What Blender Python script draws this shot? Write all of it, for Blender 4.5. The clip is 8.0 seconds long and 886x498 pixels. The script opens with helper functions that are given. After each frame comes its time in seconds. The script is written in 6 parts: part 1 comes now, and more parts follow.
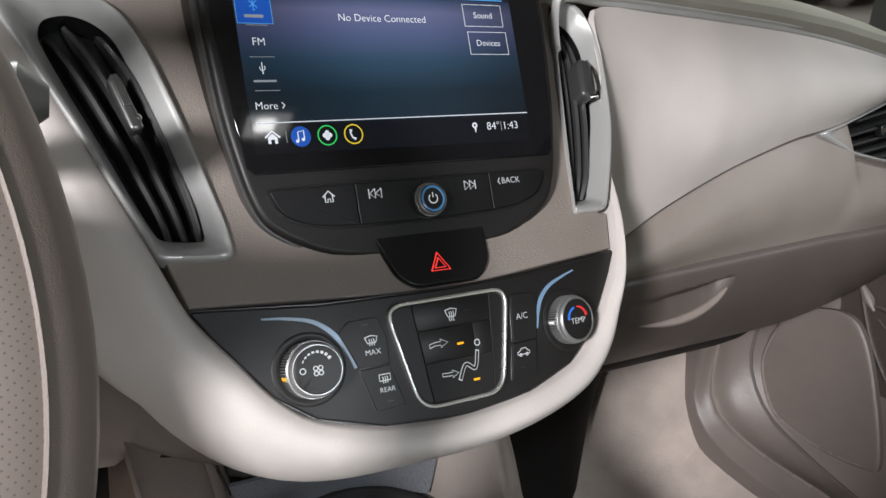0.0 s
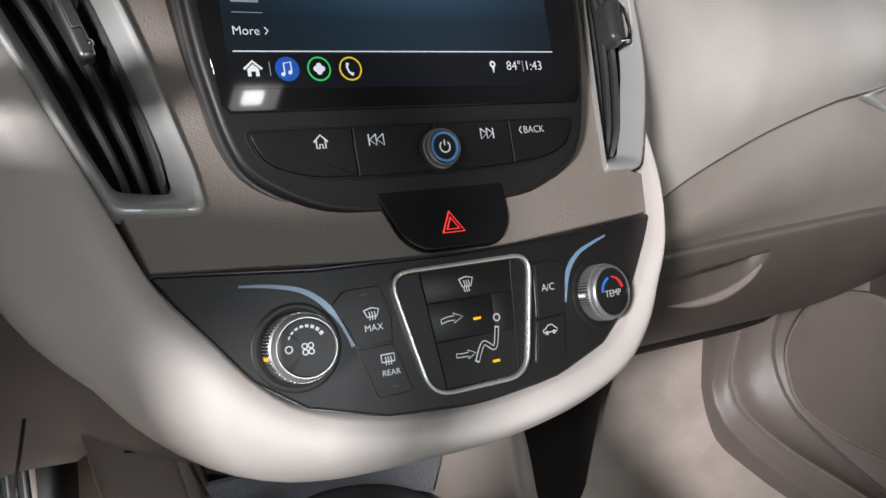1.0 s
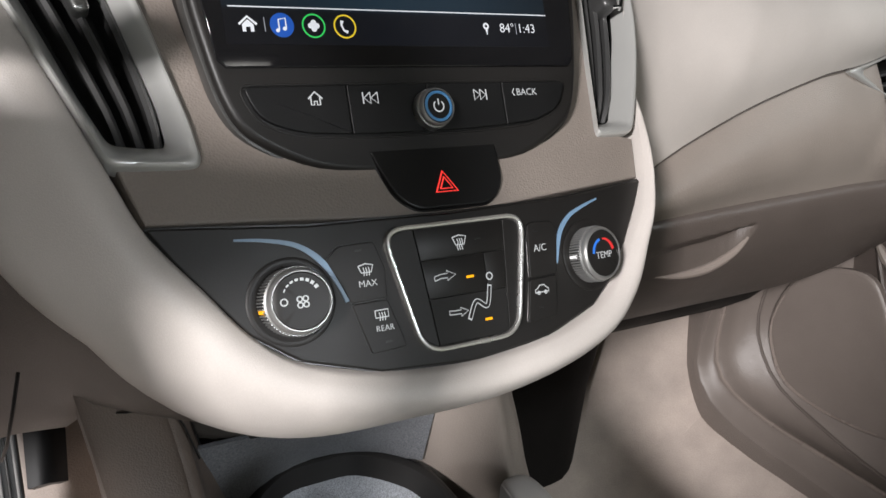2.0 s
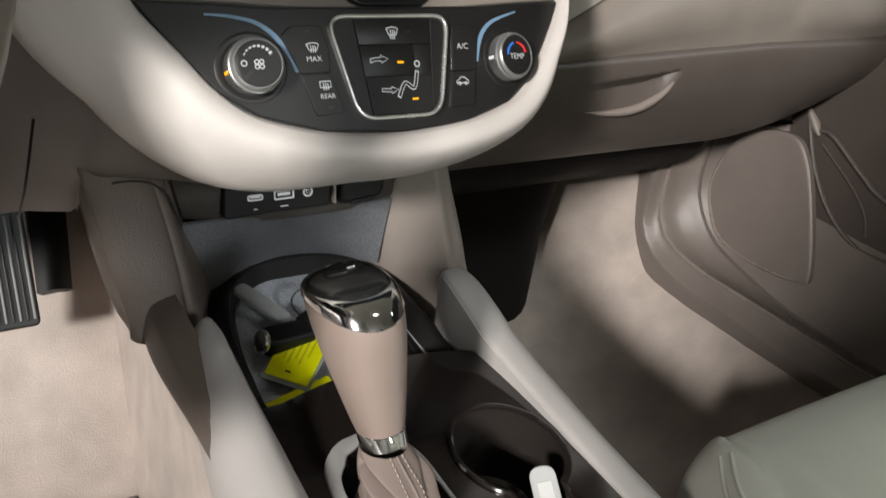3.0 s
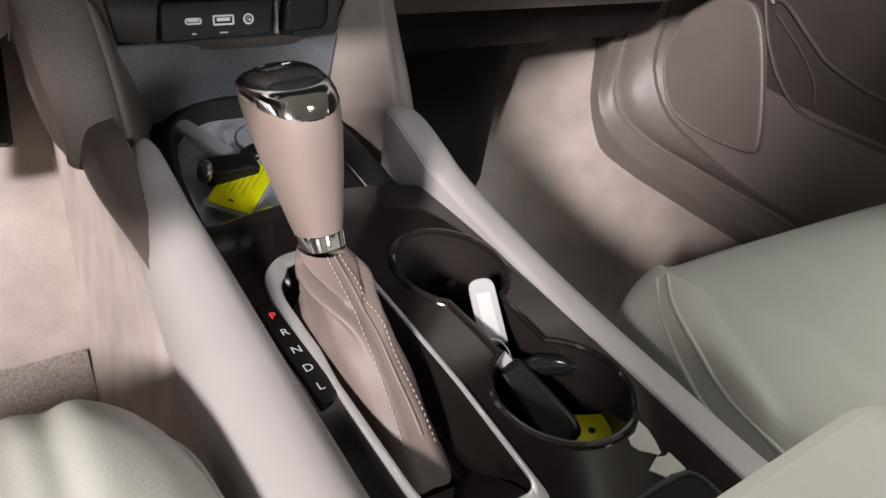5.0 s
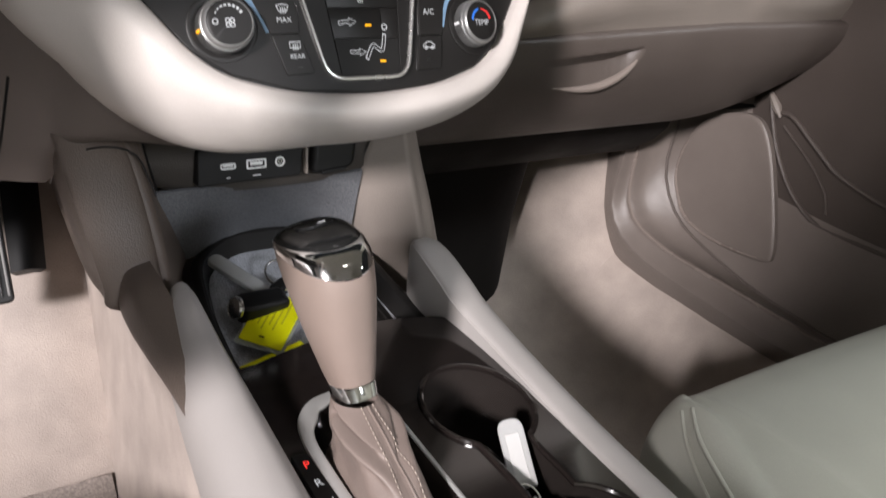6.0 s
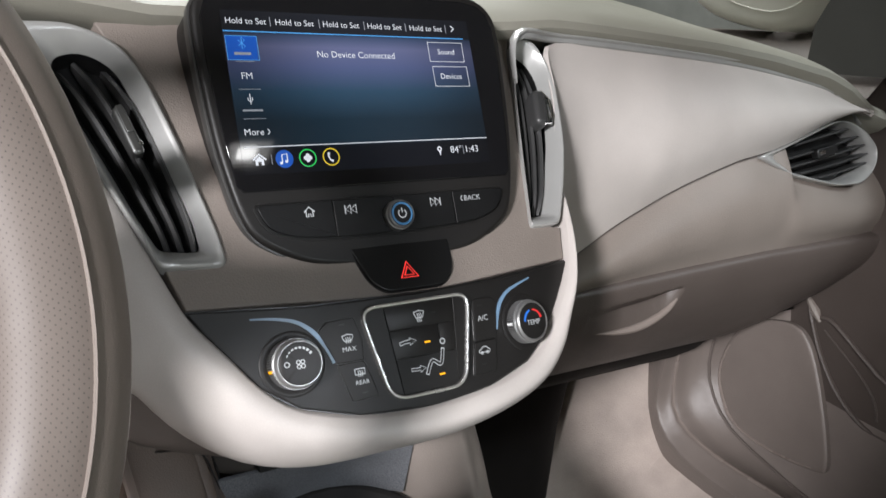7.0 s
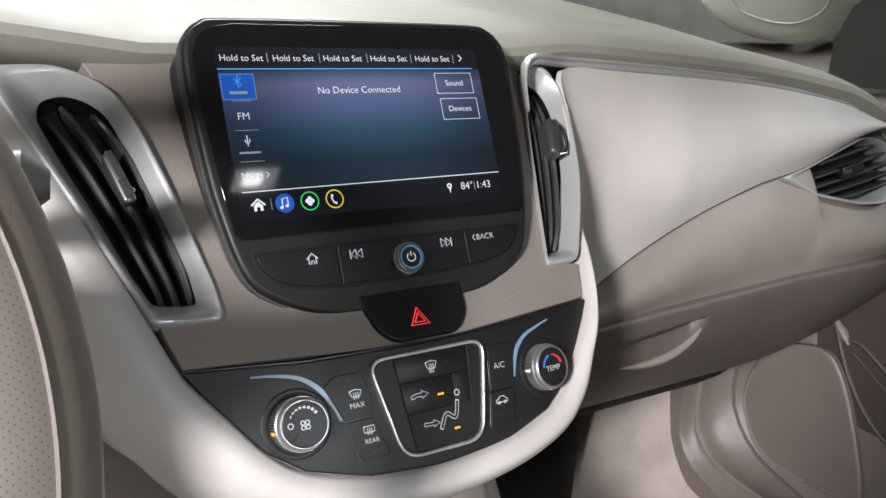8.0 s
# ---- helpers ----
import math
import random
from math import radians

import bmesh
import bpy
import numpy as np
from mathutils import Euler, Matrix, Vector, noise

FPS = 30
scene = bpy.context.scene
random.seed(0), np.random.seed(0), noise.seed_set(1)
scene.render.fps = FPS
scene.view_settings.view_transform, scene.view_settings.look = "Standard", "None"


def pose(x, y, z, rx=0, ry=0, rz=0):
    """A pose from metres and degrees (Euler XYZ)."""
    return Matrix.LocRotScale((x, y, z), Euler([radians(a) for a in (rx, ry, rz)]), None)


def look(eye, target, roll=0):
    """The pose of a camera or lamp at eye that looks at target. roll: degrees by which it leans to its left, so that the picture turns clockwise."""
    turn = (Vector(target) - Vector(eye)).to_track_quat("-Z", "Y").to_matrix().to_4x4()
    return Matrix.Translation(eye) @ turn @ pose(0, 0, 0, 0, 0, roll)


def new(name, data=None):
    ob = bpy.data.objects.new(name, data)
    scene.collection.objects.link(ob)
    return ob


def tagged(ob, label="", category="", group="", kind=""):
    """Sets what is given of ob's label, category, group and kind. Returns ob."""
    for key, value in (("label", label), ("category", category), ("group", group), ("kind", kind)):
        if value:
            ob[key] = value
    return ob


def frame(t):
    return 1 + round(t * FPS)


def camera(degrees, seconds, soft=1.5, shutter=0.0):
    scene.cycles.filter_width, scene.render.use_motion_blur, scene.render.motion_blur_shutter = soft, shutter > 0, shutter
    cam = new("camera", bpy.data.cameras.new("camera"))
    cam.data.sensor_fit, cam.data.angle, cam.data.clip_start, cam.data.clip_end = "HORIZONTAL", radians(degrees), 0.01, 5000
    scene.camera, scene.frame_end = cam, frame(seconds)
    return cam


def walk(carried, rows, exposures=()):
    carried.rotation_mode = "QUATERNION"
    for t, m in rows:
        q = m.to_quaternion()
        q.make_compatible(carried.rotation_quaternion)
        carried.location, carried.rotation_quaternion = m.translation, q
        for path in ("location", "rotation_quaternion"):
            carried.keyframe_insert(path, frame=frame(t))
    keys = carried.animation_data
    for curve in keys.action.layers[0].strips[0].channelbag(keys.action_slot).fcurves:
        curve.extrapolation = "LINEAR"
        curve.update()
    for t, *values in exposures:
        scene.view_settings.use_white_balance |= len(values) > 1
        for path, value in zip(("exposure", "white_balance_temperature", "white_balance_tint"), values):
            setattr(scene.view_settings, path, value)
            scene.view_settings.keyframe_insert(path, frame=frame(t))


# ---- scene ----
cam = camera(57.6, 8.0, shutter=0.2)
PATH = [
    (0, (-0.208, -0.346, 0.771), (0.756, 1.303, 0.177), 2.5),
    (0.5, (-0.195, -0.308, 0.756), (0.774, 1.334, 0.152), 2.7),
    (1, (-0.185, -0.289, 0.735), (0.793, 1.345, 0.124), 2.8),
    (1.2, (-0.185, -0.289, 0.734), (0.796, 1.342, 0.12), 3.0),
    (2.3, (-0.194, -0.3, 0.72), (0.814, 1.292, 0.051), 3.7),
    (2.5, (-0.197, -0.332, 0.723), (0.787, 1.236, -0.034), 4.4),
    (3, (-0.213, -0.405, 0.688), (0.771, 1.127, -0.14), 5.1),
    (3.5, (-0.213, -0.431, 0.66), (0.773, 1.06, -0.238), 5.4),
    (4, (-0.209, -0.442, 0.632), (0.787, 0.998, -0.336), 6.1),
    (4.2, (-0.208, -0.444, 0.626), (0.796, 0.977, -0.361), 6.4),
    (5.3, (-0.212, -0.441, 0.633), (0.812, 0.973, -0.343), 6.6),
    (5.5, (-0.213, -0.438, 0.642), (0.811, 0.995, -0.304), 6.3),
    (6, (-0.22, -0.43, 0.669), (0.814, 1.078, -0.142), 5.3),
    (6.5, (-0.225, -0.413, 0.738), (0.811, 1.174, 0.099), 4.1),
    (7, (-0.23, -0.398, 0.776), (0.785, 1.243, 0.253), 2.4),
    (7.5, (-0.222, -0.379, 0.785), (0.782, 1.275, 0.279), 1.6),
    (8, (-0.213, -0.369, 0.787), (0.781, 1.294, 0.29), 1.0),
]
walk(cam, [(t, look(eye, target, roll)) for t, eye, target, roll in PATH],
     [(0.0, -0.14, 6200, 10), (1.2, -0.10, 6250, 10), (2.5, -0.05, 6500, 9), (3.0, -0.03, 6550, 7), (4.2, 0.17, 6500, 7), (5.2, 0.17, 6450, 16), (5.6, 0.16, 6400, 16), (6.3, 0.12, 6450, 11), (7.0, -0.08, 6200, 10), (8.0, -0.02, 6150, 10)])

# ---- world and lights ----
world = bpy.data.worlds.new("hall")
scene.world = world
world.use_nodes = True
world.node_tree.nodes["Background"].inputs["Color"].default_value = (0.95, 1.0, 0.98, 1)
world.node_tree.nodes["Background"].inputs["Strength"].default_value = 0.012


def lamp(name, where, target, size, watts, colour=(1, 1, 1), size_y=0):
    data = bpy.data.lights.new(name, "AREA")
    data.shape, data.size, data.energy, data.color = "RECTANGLE", size, watts, colour
    data.size_y = size_y or size
    ob = new(name, data)
    ob.matrix_world = look(where, target)
    return ob


lamp("hall_lamp_rear", (-2.95, -2.35, 1.95), (0.1, 0.1, 0.5), 0.40, 300.0, (1.0, 0.955, 0.94))
# next two are unseen fills, added to brighten the passenger seat and tray
lamp("fill_lamp_passenger_side", (1.5, -1.5, 2.3), (0.35, -0.25, 0.40), 0.5, 40.0, (0.95, 1.0, 1.0))
lamp("fill_lamp_behind", (0.22, -3.5, 1.72), (0.0, 0.1, 0.45), 0.5, 70.0, (0.92, 0.96, 1.0))
lamp("hall_lamp_front", (0.2, 1.3, 2.0), (0.0, 0.0, 0.6), 1.0, 52.0, (1.0, 1.0, 0.93), 0.6)
scene.view_settings.exposure = 0.0


# ---- materials ----
def material(name, colour, rough=0.5, metal=0.0, bump=0.0, scale=400.0, vary=0.12, spot=20.0, kind="noise", coat=0.0, sheen=0.0, shine=0.5):
    """A surface with fine relief and colour that varies at two scales."""
    m = bpy.data.materials.new(name)
    m.use_nodes = True
    t = m.node_tree
    b = t.nodes["Principled BSDF"]
    at = t.nodes.new("ShaderNodeTexCoord")
    big = t.nodes.new("ShaderNodeTexNoise")
    big.inputs["Scale"].default_value, big.inputs["Detail"].default_value = spot, 4
    fine = t.nodes.new("ShaderNodeTexVoronoi" if kind == "grain" else "ShaderNodeTexNoise")
    fine.inputs["Scale"].default_value = scale
    for n in (big, fine):
        t.links.new(at.outputs["Object"], n.inputs["Vector"])
    fine_out = fine.outputs["Distance"] if kind == "grain" else fine.outputs["Fac"]
    ramp = t.nodes.new("ShaderNodeMapRange")
    ramp.inputs["From Min"].default_value, ramp.inputs["From Max"].default_value = 0.3, 0.7
    ramp.inputs["To Min"].default_value, ramp.inputs["To Max"].default_value = 1 - min(vary, 0.2), 1 + min(vary, 0.2)
    t.links.new(big.outputs["Fac"], ramp.inputs["Value"])
    grain = t.nodes.new("ShaderNodeMapRange")
    grain.inputs["To Min"].default_value, grain.inputs["To Max"].default_value = 1 - vary * 0.8, 1 + vary * 0.8
    t.links.new(fine_out, grain.inputs["Value"])
    both = t.nodes.new("ShaderNodeMath")
    both.operation = "MULTIPLY"
    t.links.new(ramp.outputs["Result"], both.inputs[0])
    t.links.new(grain.outputs["Result"], both.inputs[1])
    tint = t.nodes.new("ShaderNodeVectorMath")
    tint.operation = "SCALE"
    tint.inputs[0].default_value = colour
    t.links.new(both.outputs["Value"], tint.inputs["Scale"])
    t.links.new(tint.outputs["Vector"], b.inputs["Base Color"])
    gloss = t.nodes.new("ShaderNodeMapRange")
    gloss.inputs["From Min"].default_value, gloss.inputs["From Max"].default_value = 0.3, 0.7
    gloss.inputs["To Min"].default_value, gloss.inputs["To Max"].default_value = rough * 0.88, min(1, rough * 1.12)
    t.links.new(big.outputs["Fac"], gloss.inputs["Value"])
    t.links.new(gloss.outputs["Result"], b.inputs["Roughness"])
    b.inputs["Metallic"].default_value = metal
    b.inputs["Specular IOR Level"].default_value = shine
    b.inputs["Coat Weight"].default_value = coat
    b.inputs["Coat Roughness"].default_value = 0.08
    b.inputs["Sheen Weight"].default_value = sheen
    if bump:
        n = t.nodes.new("ShaderNodeBump")
        n.inputs["Strength"].default_value, n.inputs["Distance"].default_value = bump, 0.0006
        t.links.new(fine_out, n.inputs["Height"])
        t.links.new(n.outputs["Normal"], b.inputs["Normal"])
    return m


def glow(name, colour, strength):
    m = bpy.data.materials.new(name)
    m.use_nodes = True
    b = m.node_tree.nodes["Principled BSDF"]
    b.inputs["Base Color"].default_value = (*[c * 0.2 for c in colour], 1)
    b.inputs["Emission Color"].default_value = (*colour, 1)
    b.inputs["Emission Strength"].default_value = strength
    b.inputs["Roughness"].default_value = 0.4
    return m


TAUPE = material("taupe_plastic", (0.209, 0.179, 0.157), 0.5, bump=0.35, scale=900, kind="grain", vary=0.05)
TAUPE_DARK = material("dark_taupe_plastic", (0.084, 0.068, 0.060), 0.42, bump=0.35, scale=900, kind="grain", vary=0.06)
PALE = material("pale_beige_trim", (0.490, 0.452, 0.424), 0.46, bump=0.16, scale=1500, kind="grain", vary=0.05)
SILL = material("mid_taupe_plastic", (0.151, 0.127, 0.113), 0.40, bump=0.3, scale=1000, kind="grain", vary=0.06)
# taupe made lighter and smoother to give moulded edges a highlight
EDGE_HIGHLIGHT = material("highlight_taupe_edge", (0.19, 0.158, 0.14), 0.28, bump=0.1, scale=1000, kind="grain", vary=0.06)
BOOT = material("boot_leather", (0.186, 0.146, 0.128), 0.5, bump=0.2, scale=1800, kind="grain", vary=0.08)
RAIL = material("pale_rail_padding", (0.335, 0.314, 0.300), 0.5, bump=0.12, scale=1600, kind="grain", vary=0.03)
# taupe darkened in place of the shade on the knee panel
KNEE = material("shaded_brown_plastic", (0.105, 0.087, 0.077), 0.5, bump=0.3, scale=1200, kind="grain", vary=0.06)
WHEEL = material("wheel_leather", (0.235, 0.197, 0.172), 0.45, bump=0.15, scale=2400, kind="grain", vary=0.06)
PAD = material("dash_pad", (0.255, 0.245, 0.205), 0.6, bump=0.15, scale=1500, kind="grain", vary=0.05)
SILVER = material("satin_silver", (0.42, 0.42, 0.407), 0.33, metal=0.35, vary=0.03, bump=0.03, scale=2500)
FRAME = material("bright_satin_metal", (0.78, 0.77, 0.75), 0.26, metal=0.85, vary=0.02)
SATIN = material("satin_aluminium", (0.60, 0.595, 0.58), 0.34, metal=0.5, vary=0.03)
CHROME = material("chrome", (0.82, 0.82, 0.82), 0.1, metal=1.0, vary=0.02)
BLACK = material("black_plastic", (0.0062, 0.0062, 0.0064), 0.42, bump=0.12, scale=1500, vary=0.1, shine=0.3)
CHARCOAL = material("charcoal_plastic", (0.0105, 0.0096, 0.0090), 0.46, bump=0.1, scale=1500, vary=0.1, shine=0.35)
EDGE_GREY = material("dark_grey_edge", (0.045, 0.044, 0.042), 0.34, vary=0.05, shine=0.4)
KNOB = material("grey_chrome", (0.31, 0.31, 0.305), 0.32, metal=0.7, vary=0.04)
# column taupe darkened on the driver side; its shade sits in the colour
COLUMN_SHADED = material("shaded_column_plastic", (0.098, 0.076, 0.063), 0.46, bump=0.35, scale=900, kind="grain", vary=0.06)
# brown darkened for the shade that lies under the lip
UNDER_SHADED = material("shaded_under_plastic", (0.046, 0.040, 0.035), 0.5, bump=0.3, scale=1200, kind="grain", vary=0.08)
# near-black tone that stands for deep footwell shade
FOOTWELL_SHADE = material("footwell_shade_brown", (0.0085, 0.0072, 0.0066), 0.7, bump=0.3, scale=900, vary=0.15, shine=0.2)
SLAT = material("vent_black", (0.008, 0.008, 0.008), 0.33, vary=0.1, shine=0.6)
VANE = material("vent_slat_grey", (0.036, 0.036, 0.036), 0.36, vary=0.1, shine=0.6)
TAB = material("dark_satin_metal", (0.16, 0.162, 0.158), 0.3, metal=0.8, vary=0.04)
GLOSS = material("brown_black_gloss", (0.013, 0.0100, 0.0092), 0.10, vary=0.12, shine=1.0)
CAP = material("black_gloss", (0.012, 0.012, 0.012), 0.16, vary=0.1)
CUP = material("cup_gloss", (0.020, 0.0165, 0.015), 0.14, vary=0.1, shine=0.8)
GLASS_BLACK = material("screen_glass", (0.006, 0.006, 0.007), 0.04, vary=0.05)
RUBBER = material("black_rubber", (0.02, 0.02, 0.021), 0.7, bump=0.4, scale=800, vary=0.2)
TRAY = material("grey_tray_mat", (0.40, 0.41, 0.44), 0.6, bump=0.8, scale=1000, vary=1.25)
SPECKLE = material("speckled_charcoal_plastic", (0.115, 0.118, 0.126), 0.55, bump=0.9, scale=900, vary=1.1)
CARPET = material("taupe_carpet", (0.37, 0.315, 0.28), 0.95, bump=1.0, scale=700, vary=0.16)
MAT = material("speckled_mat", (0.25, 0.213, 0.19), 0.95, bump=1.0, scale=420, vary=0.9, sheen=0.2)
LEATHER = material("taupe_leather", (0.222, 0.172, 0.147), 0.45, bump=0.15, scale=2400, kind="grain", vary=0.06)
SEAT = material("grey_green_leather", (0.405, 0.405, 0.355), 0.5, bump=0.16, scale=1000, kind="grain", vary=0.04)
THREAD = material("pale_thread", (0.37, 0.31, 0.265), 0.8, vary=0.1)
BLUE = material("blue_grey_strip", (0.16, 0.26, 0.38), 0.3, vary=0.03)
YELLOW = material("yellow_tag", (0.85, 0.82, 0.0), 0.4, vary=0.05)
TAG_PRINT = material("tag_print", (0.50, 0.47, 0.02), 0.5)
WHITE = material("white_plastic", (0.37, 0.37, 0.365), 0.4, vary=0.04)
PATCH_PALE = material("pale_patch_matt", (0.42, 0.415, 0.36), 0.7, bump=0.3, scale=900, vary=0.12)
PAPER = material("paper_insert", (0.48, 0.475, 0.465), 0.7, vary=0.03)
PRINT = glow("lit_white_print", (0.85, 0.87, 0.88), 0.55)
PAINTED = material("white_print", (0.75, 0.76, 0.76), 0.5, vary=0.03)
RED_LIT = glow("lit_red", (1.0, 0.05, 0.04), 1.2)
AMBER = glow("lit_amber", (1.0, 0.45, 0.0), 1.3)
BLUE_PAINT = material("blue_mark", (0.03, 0.16, 0.6), 0.4)
RED_PAINT = material("red_mark", (0.6, 0.03, 0.03), 0.4)
HEADLINER = material("headliner_cloth", (0.42, 0.405, 0.375), 0.9, bump=0.4, scale=900)
HEADLINER_SMOOTH = material("pale_pillar_plastic", (0.62, 0.61, 0.56), 0.5, bump=0.15, scale=1400, kind="grain", vary=0.02)
GREY_RIB = material("grey_rubber_rib", (0.16, 0.155, 0.15), 0.55, vary=0.1)
STEEL = material("steel", (0.72, 0.72, 0.72), 0.25, metal=1.0)

# ---- building tools ----
PLACED = {}


def thing(name, at, label, category, group="", kind=""):
    """An empty at a thing's base; its parts are given in the world's coordinates."""
    ob = new(name)
    ob.empty_display_size = 0.02
    ob.matrix_world = at if isinstance(at, Matrix) else Matrix.Translation(at)
    PLACED[ob] = ob.matrix_world.copy()
    return tagged(ob, label, category, group, kind)


def part(name, bm, mat, parent=None, label="", smooth=35):
    """Links a bmesh, given in the world's coordinates, as one mesh object."""
    m = PLACED.get(parent, Matrix())
    if parent is not None:
        bm.transform(m.inverted())
    bm.normal_update()
    for f in bm.faces:
        f.smooth = True
    for e in bm.edges:
        if len(e.link_faces) == 2 and e.calc_face_angle(0) > radians(smooth):
            e.smooth = False
    mesh = bpy.data.meshes.new(name)
    bm.to_mesh(mesh)
    bm.free()
    mesh.materials.append(mat)
    ob = new(name, mesh)
    if parent is not None:
        ob.parent = parent
    PLACED[ob] = m.copy()
    if label:
        ob["label"] = label
    return ob


def slope(x, y, z, s):
    """The frame of a face that leans back by s metres a metre of height: x to the right, y up the face, z out of it."""
    up = Vector((0, s, 1)).normalized()
    out = Vector((0, -1, s)).normalized()
    m = Matrix.Identity(4)
    m.col[0][:3], m.col[1][:3], m.col[2][:3], m.col[3][:3] = (1, 0, 0), up, out, (x, y, z)
    return m


def curve(points, n=8, closed=False):
    """A smooth line through some points."""
    p = [Vector(q) for q in points]
    out, k = [], len(p)
    for i in range(k if closed else k - 1):
        a, b, c, d = (p[(i + j) % k] if closed else p[min(max(i + j, 0), k - 1)] for j in (-1, 0, 1, 2))
        for j in range(n):
            t = j / n
            out.append(0.5 * (2 * b + (c - a) * t + (2 * a - 5 * b + 4 * c - d) * t * t + (3 * b - a - 3 * c + d) * t ** 3))
    return out if closed else out + [p[-1]]


def rounded(pts, r, n=5):
    """A closed outline with its corners rounded; r: one radius or one a corner."""
    out, k = [], len(pts)
    rs = r if isinstance(r, (list, tuple)) else [r] * k
    for i in range(k):
        a, b, c = (Vector((*pts[(i + j) % k][:2], 0)) for j in (-1, 0, 1))
        u, v = (a - b), (c - b)
        d = min(rs[i], u.length * 0.48, v.length * 0.48)
        p, q = b + u.normalized() * d, b + v.normalized() * d
        for j in range(n + 1):
            t = j / n
            w = p * (1 - t) ** 2 + b * 2 * t * (1 - t) + q * t * t
            out.append((w.x, w.y))
    return out


def grid(rows, closed=False, cap=False):
    """A skin over rows of points."""
    bm = bmesh.new()
    vs = [[bm.verts.new(p) for p in row] for row in rows]
    for a, b in zip(vs, vs[1:]):
        n = len(a)
        for i in range(n if closed else n - 1):
            j = (i + 1) % n
            try:
                bm.faces.new((a[i], a[j], b[j], b[i]))
            except ValueError:
                pass
    if cap:
        for row, turn in ((vs[0], True), (vs[-1], False)):
            try:
                bm.faces.new(row[::-1] if turn else row)
            except ValueError:
                pass
    bmesh.ops.remove_doubles(bm, verts=bm.verts, dist=2e-6)
    bmesh.ops.recalc_face_normals(bm, faces=bm.faces)
    return bm


def thick(bm, depth):
    """Gives an open skin a thickness, away from its normals."""
    bmesh.ops.recalc_face_normals(bm, faces=bm.faces)
    bmesh.ops.solidify(bm, geom=bm.faces[:], thickness=depth)
    return bm


def inset_outline(o, d):
    """An outline (counter-clockwise) moved inwards by d."""
    k = len(o)
    area = sum(o[i][0] * o[(i + 1) % k][1] - o[(i + 1) % k][0] * o[i][1] for i in range(k))
    sign = 1 if area > 0 else -1
    out = []
    for i in range(k):
        (ax, ay), (bx, by), (cx, cy) = o[i - 1][:2], o[i][:2], o[(i + 1) % k][:2]
        n1 = Vector((-(by - ay), bx - ax)).normalized() if (ax, ay) != (bx, by) else Vector((0, 0))
        n2 = Vector((-(cy - by), cx - bx)).normalized() if (cx, cy) != (bx, by) else Vector((0, 0))
        n = n1 + n2
        n = n.normalized() if n.length > 1e-9 else n1
        out.append((bx + sign * n.x * d, by + sign * n.y * d))
    return out


def plate(o, m, back, front, edge=0.0008, steps=3, crown=0.0):
    """A slab with a rounded front edge from an outline in the frame m; back and front are heights out of the face."""
    rings = [[(x, y, back) for x, y in o]]
    for i in range(steps + 1):
        a = i / steps * math.pi / 2
        r = inset_outline(o, edge * (1 - math.cos(a)))
        rings.append([(x, y, front - edge * (1 - math.sin(a))) for x, y in r])
    bm = grid(rings, closed=True, cap=True)
    for f in bm.faces:
        if len(f.verts) > 4:
            for e in f.edges:
                e.smooth = False
    bm.transform(m)
    return bm


def frame_ring(outer, inner, m, back, front, edge=0.001):
    """A frame between two outlines with the same number of points, with rounded edges."""
    o2, i2 = inset_outline(outer, edge), inset_outline(inner, -edge)
    rings = []
    for o, w in ((outer, back), (outer, front - edge), (inset_outline(outer, edge * 0.3), front - edge * 0.3), (o2, front), (i2, front), (inset_outline(inner, -edge * 0.3), front - edge * 0.3), (inner, front - edge), (inner, back)):
        rings.append([(x, y, w) for x, y in o])
    rings.append(rings[0])
    bm = grid(rings, closed=True)
    bm.transform(m)
    return bm


def lathe(profile, m, n=32):
    """Turns (radius, height) pairs round the frame's z axis."""
    rows = [[(r * math.cos(2 * math.pi * i / n), r * math.sin(2 * math.pi * i / n), h) for i in range(n)] for r, h in profile]
    bm = grid(rows, closed=True, cap=True)
    bm.transform(m)
    return bm


def tube(points, r, n=8, closed=False):
    """A round bar along points; r: one radius or one a point."""
    p = [Vector(q) for q in points]
    k = len(p)
    rows, side = [], None
    for i in range(k):
        a = p[(i - 1) % k] if closed or i else p[i]
        b = p[(i + 1) % k] if closed or i < k - 1 else p[i]
        d = (b - a).normalized()
        if side is None:
            side = d.orthogonal().normalized()
        side = (side - d * side.dot(d)).normalized()
        up = d.cross(side)
        q = r[i] if isinstance(r, (list, tuple)) else r
        rows.append([p[i] + q * (math.cos(2 * math.pi * j / n) * side + math.sin(2 * math.pi * j / n) * up) for j in range(n)])
    if closed:
        rows.append(rows[0])
    return grid(rows, closed=True, cap=not closed)


def ribbon(points, width, m, back, front):
    """A flat strip along a line in the frame m; width: one or one a point."""
    p = [Vector((q[0], q[1])) for q in points]
    l, r = [], []
    for i in range(len(p)):
        d = (p[min(i + 1, len(p) - 1)] - p[max(i - 1, 0)]).normalized()
        w = (width[i] if isinstance(width, (list, tuple)) else width) / 2
        l.append(p[i] + Vector((-d.y, d.x)) * w)
        r.append(p[i] - Vector((-d.y, d.x)) * w)
    rows = [[(a.x, a.y, back), (a.x, a.y, front), (b.x, b.y, front), (b.x, b.y, back)] for a, b in zip(l, r)]
    bm = grid(rows, closed=True, cap=True)
    bm.transform(m)
    return bm


def join(*bms):
    """One bmesh out of several."""
    out = bmesh.new()
    for b in bms:
        mesh = bpy.data.meshes.new("joined")
        b.to_mesh(mesh)
        b.free()
        out.from_mesh(mesh)
        bpy.data.meshes.remove(mesh)
    return out


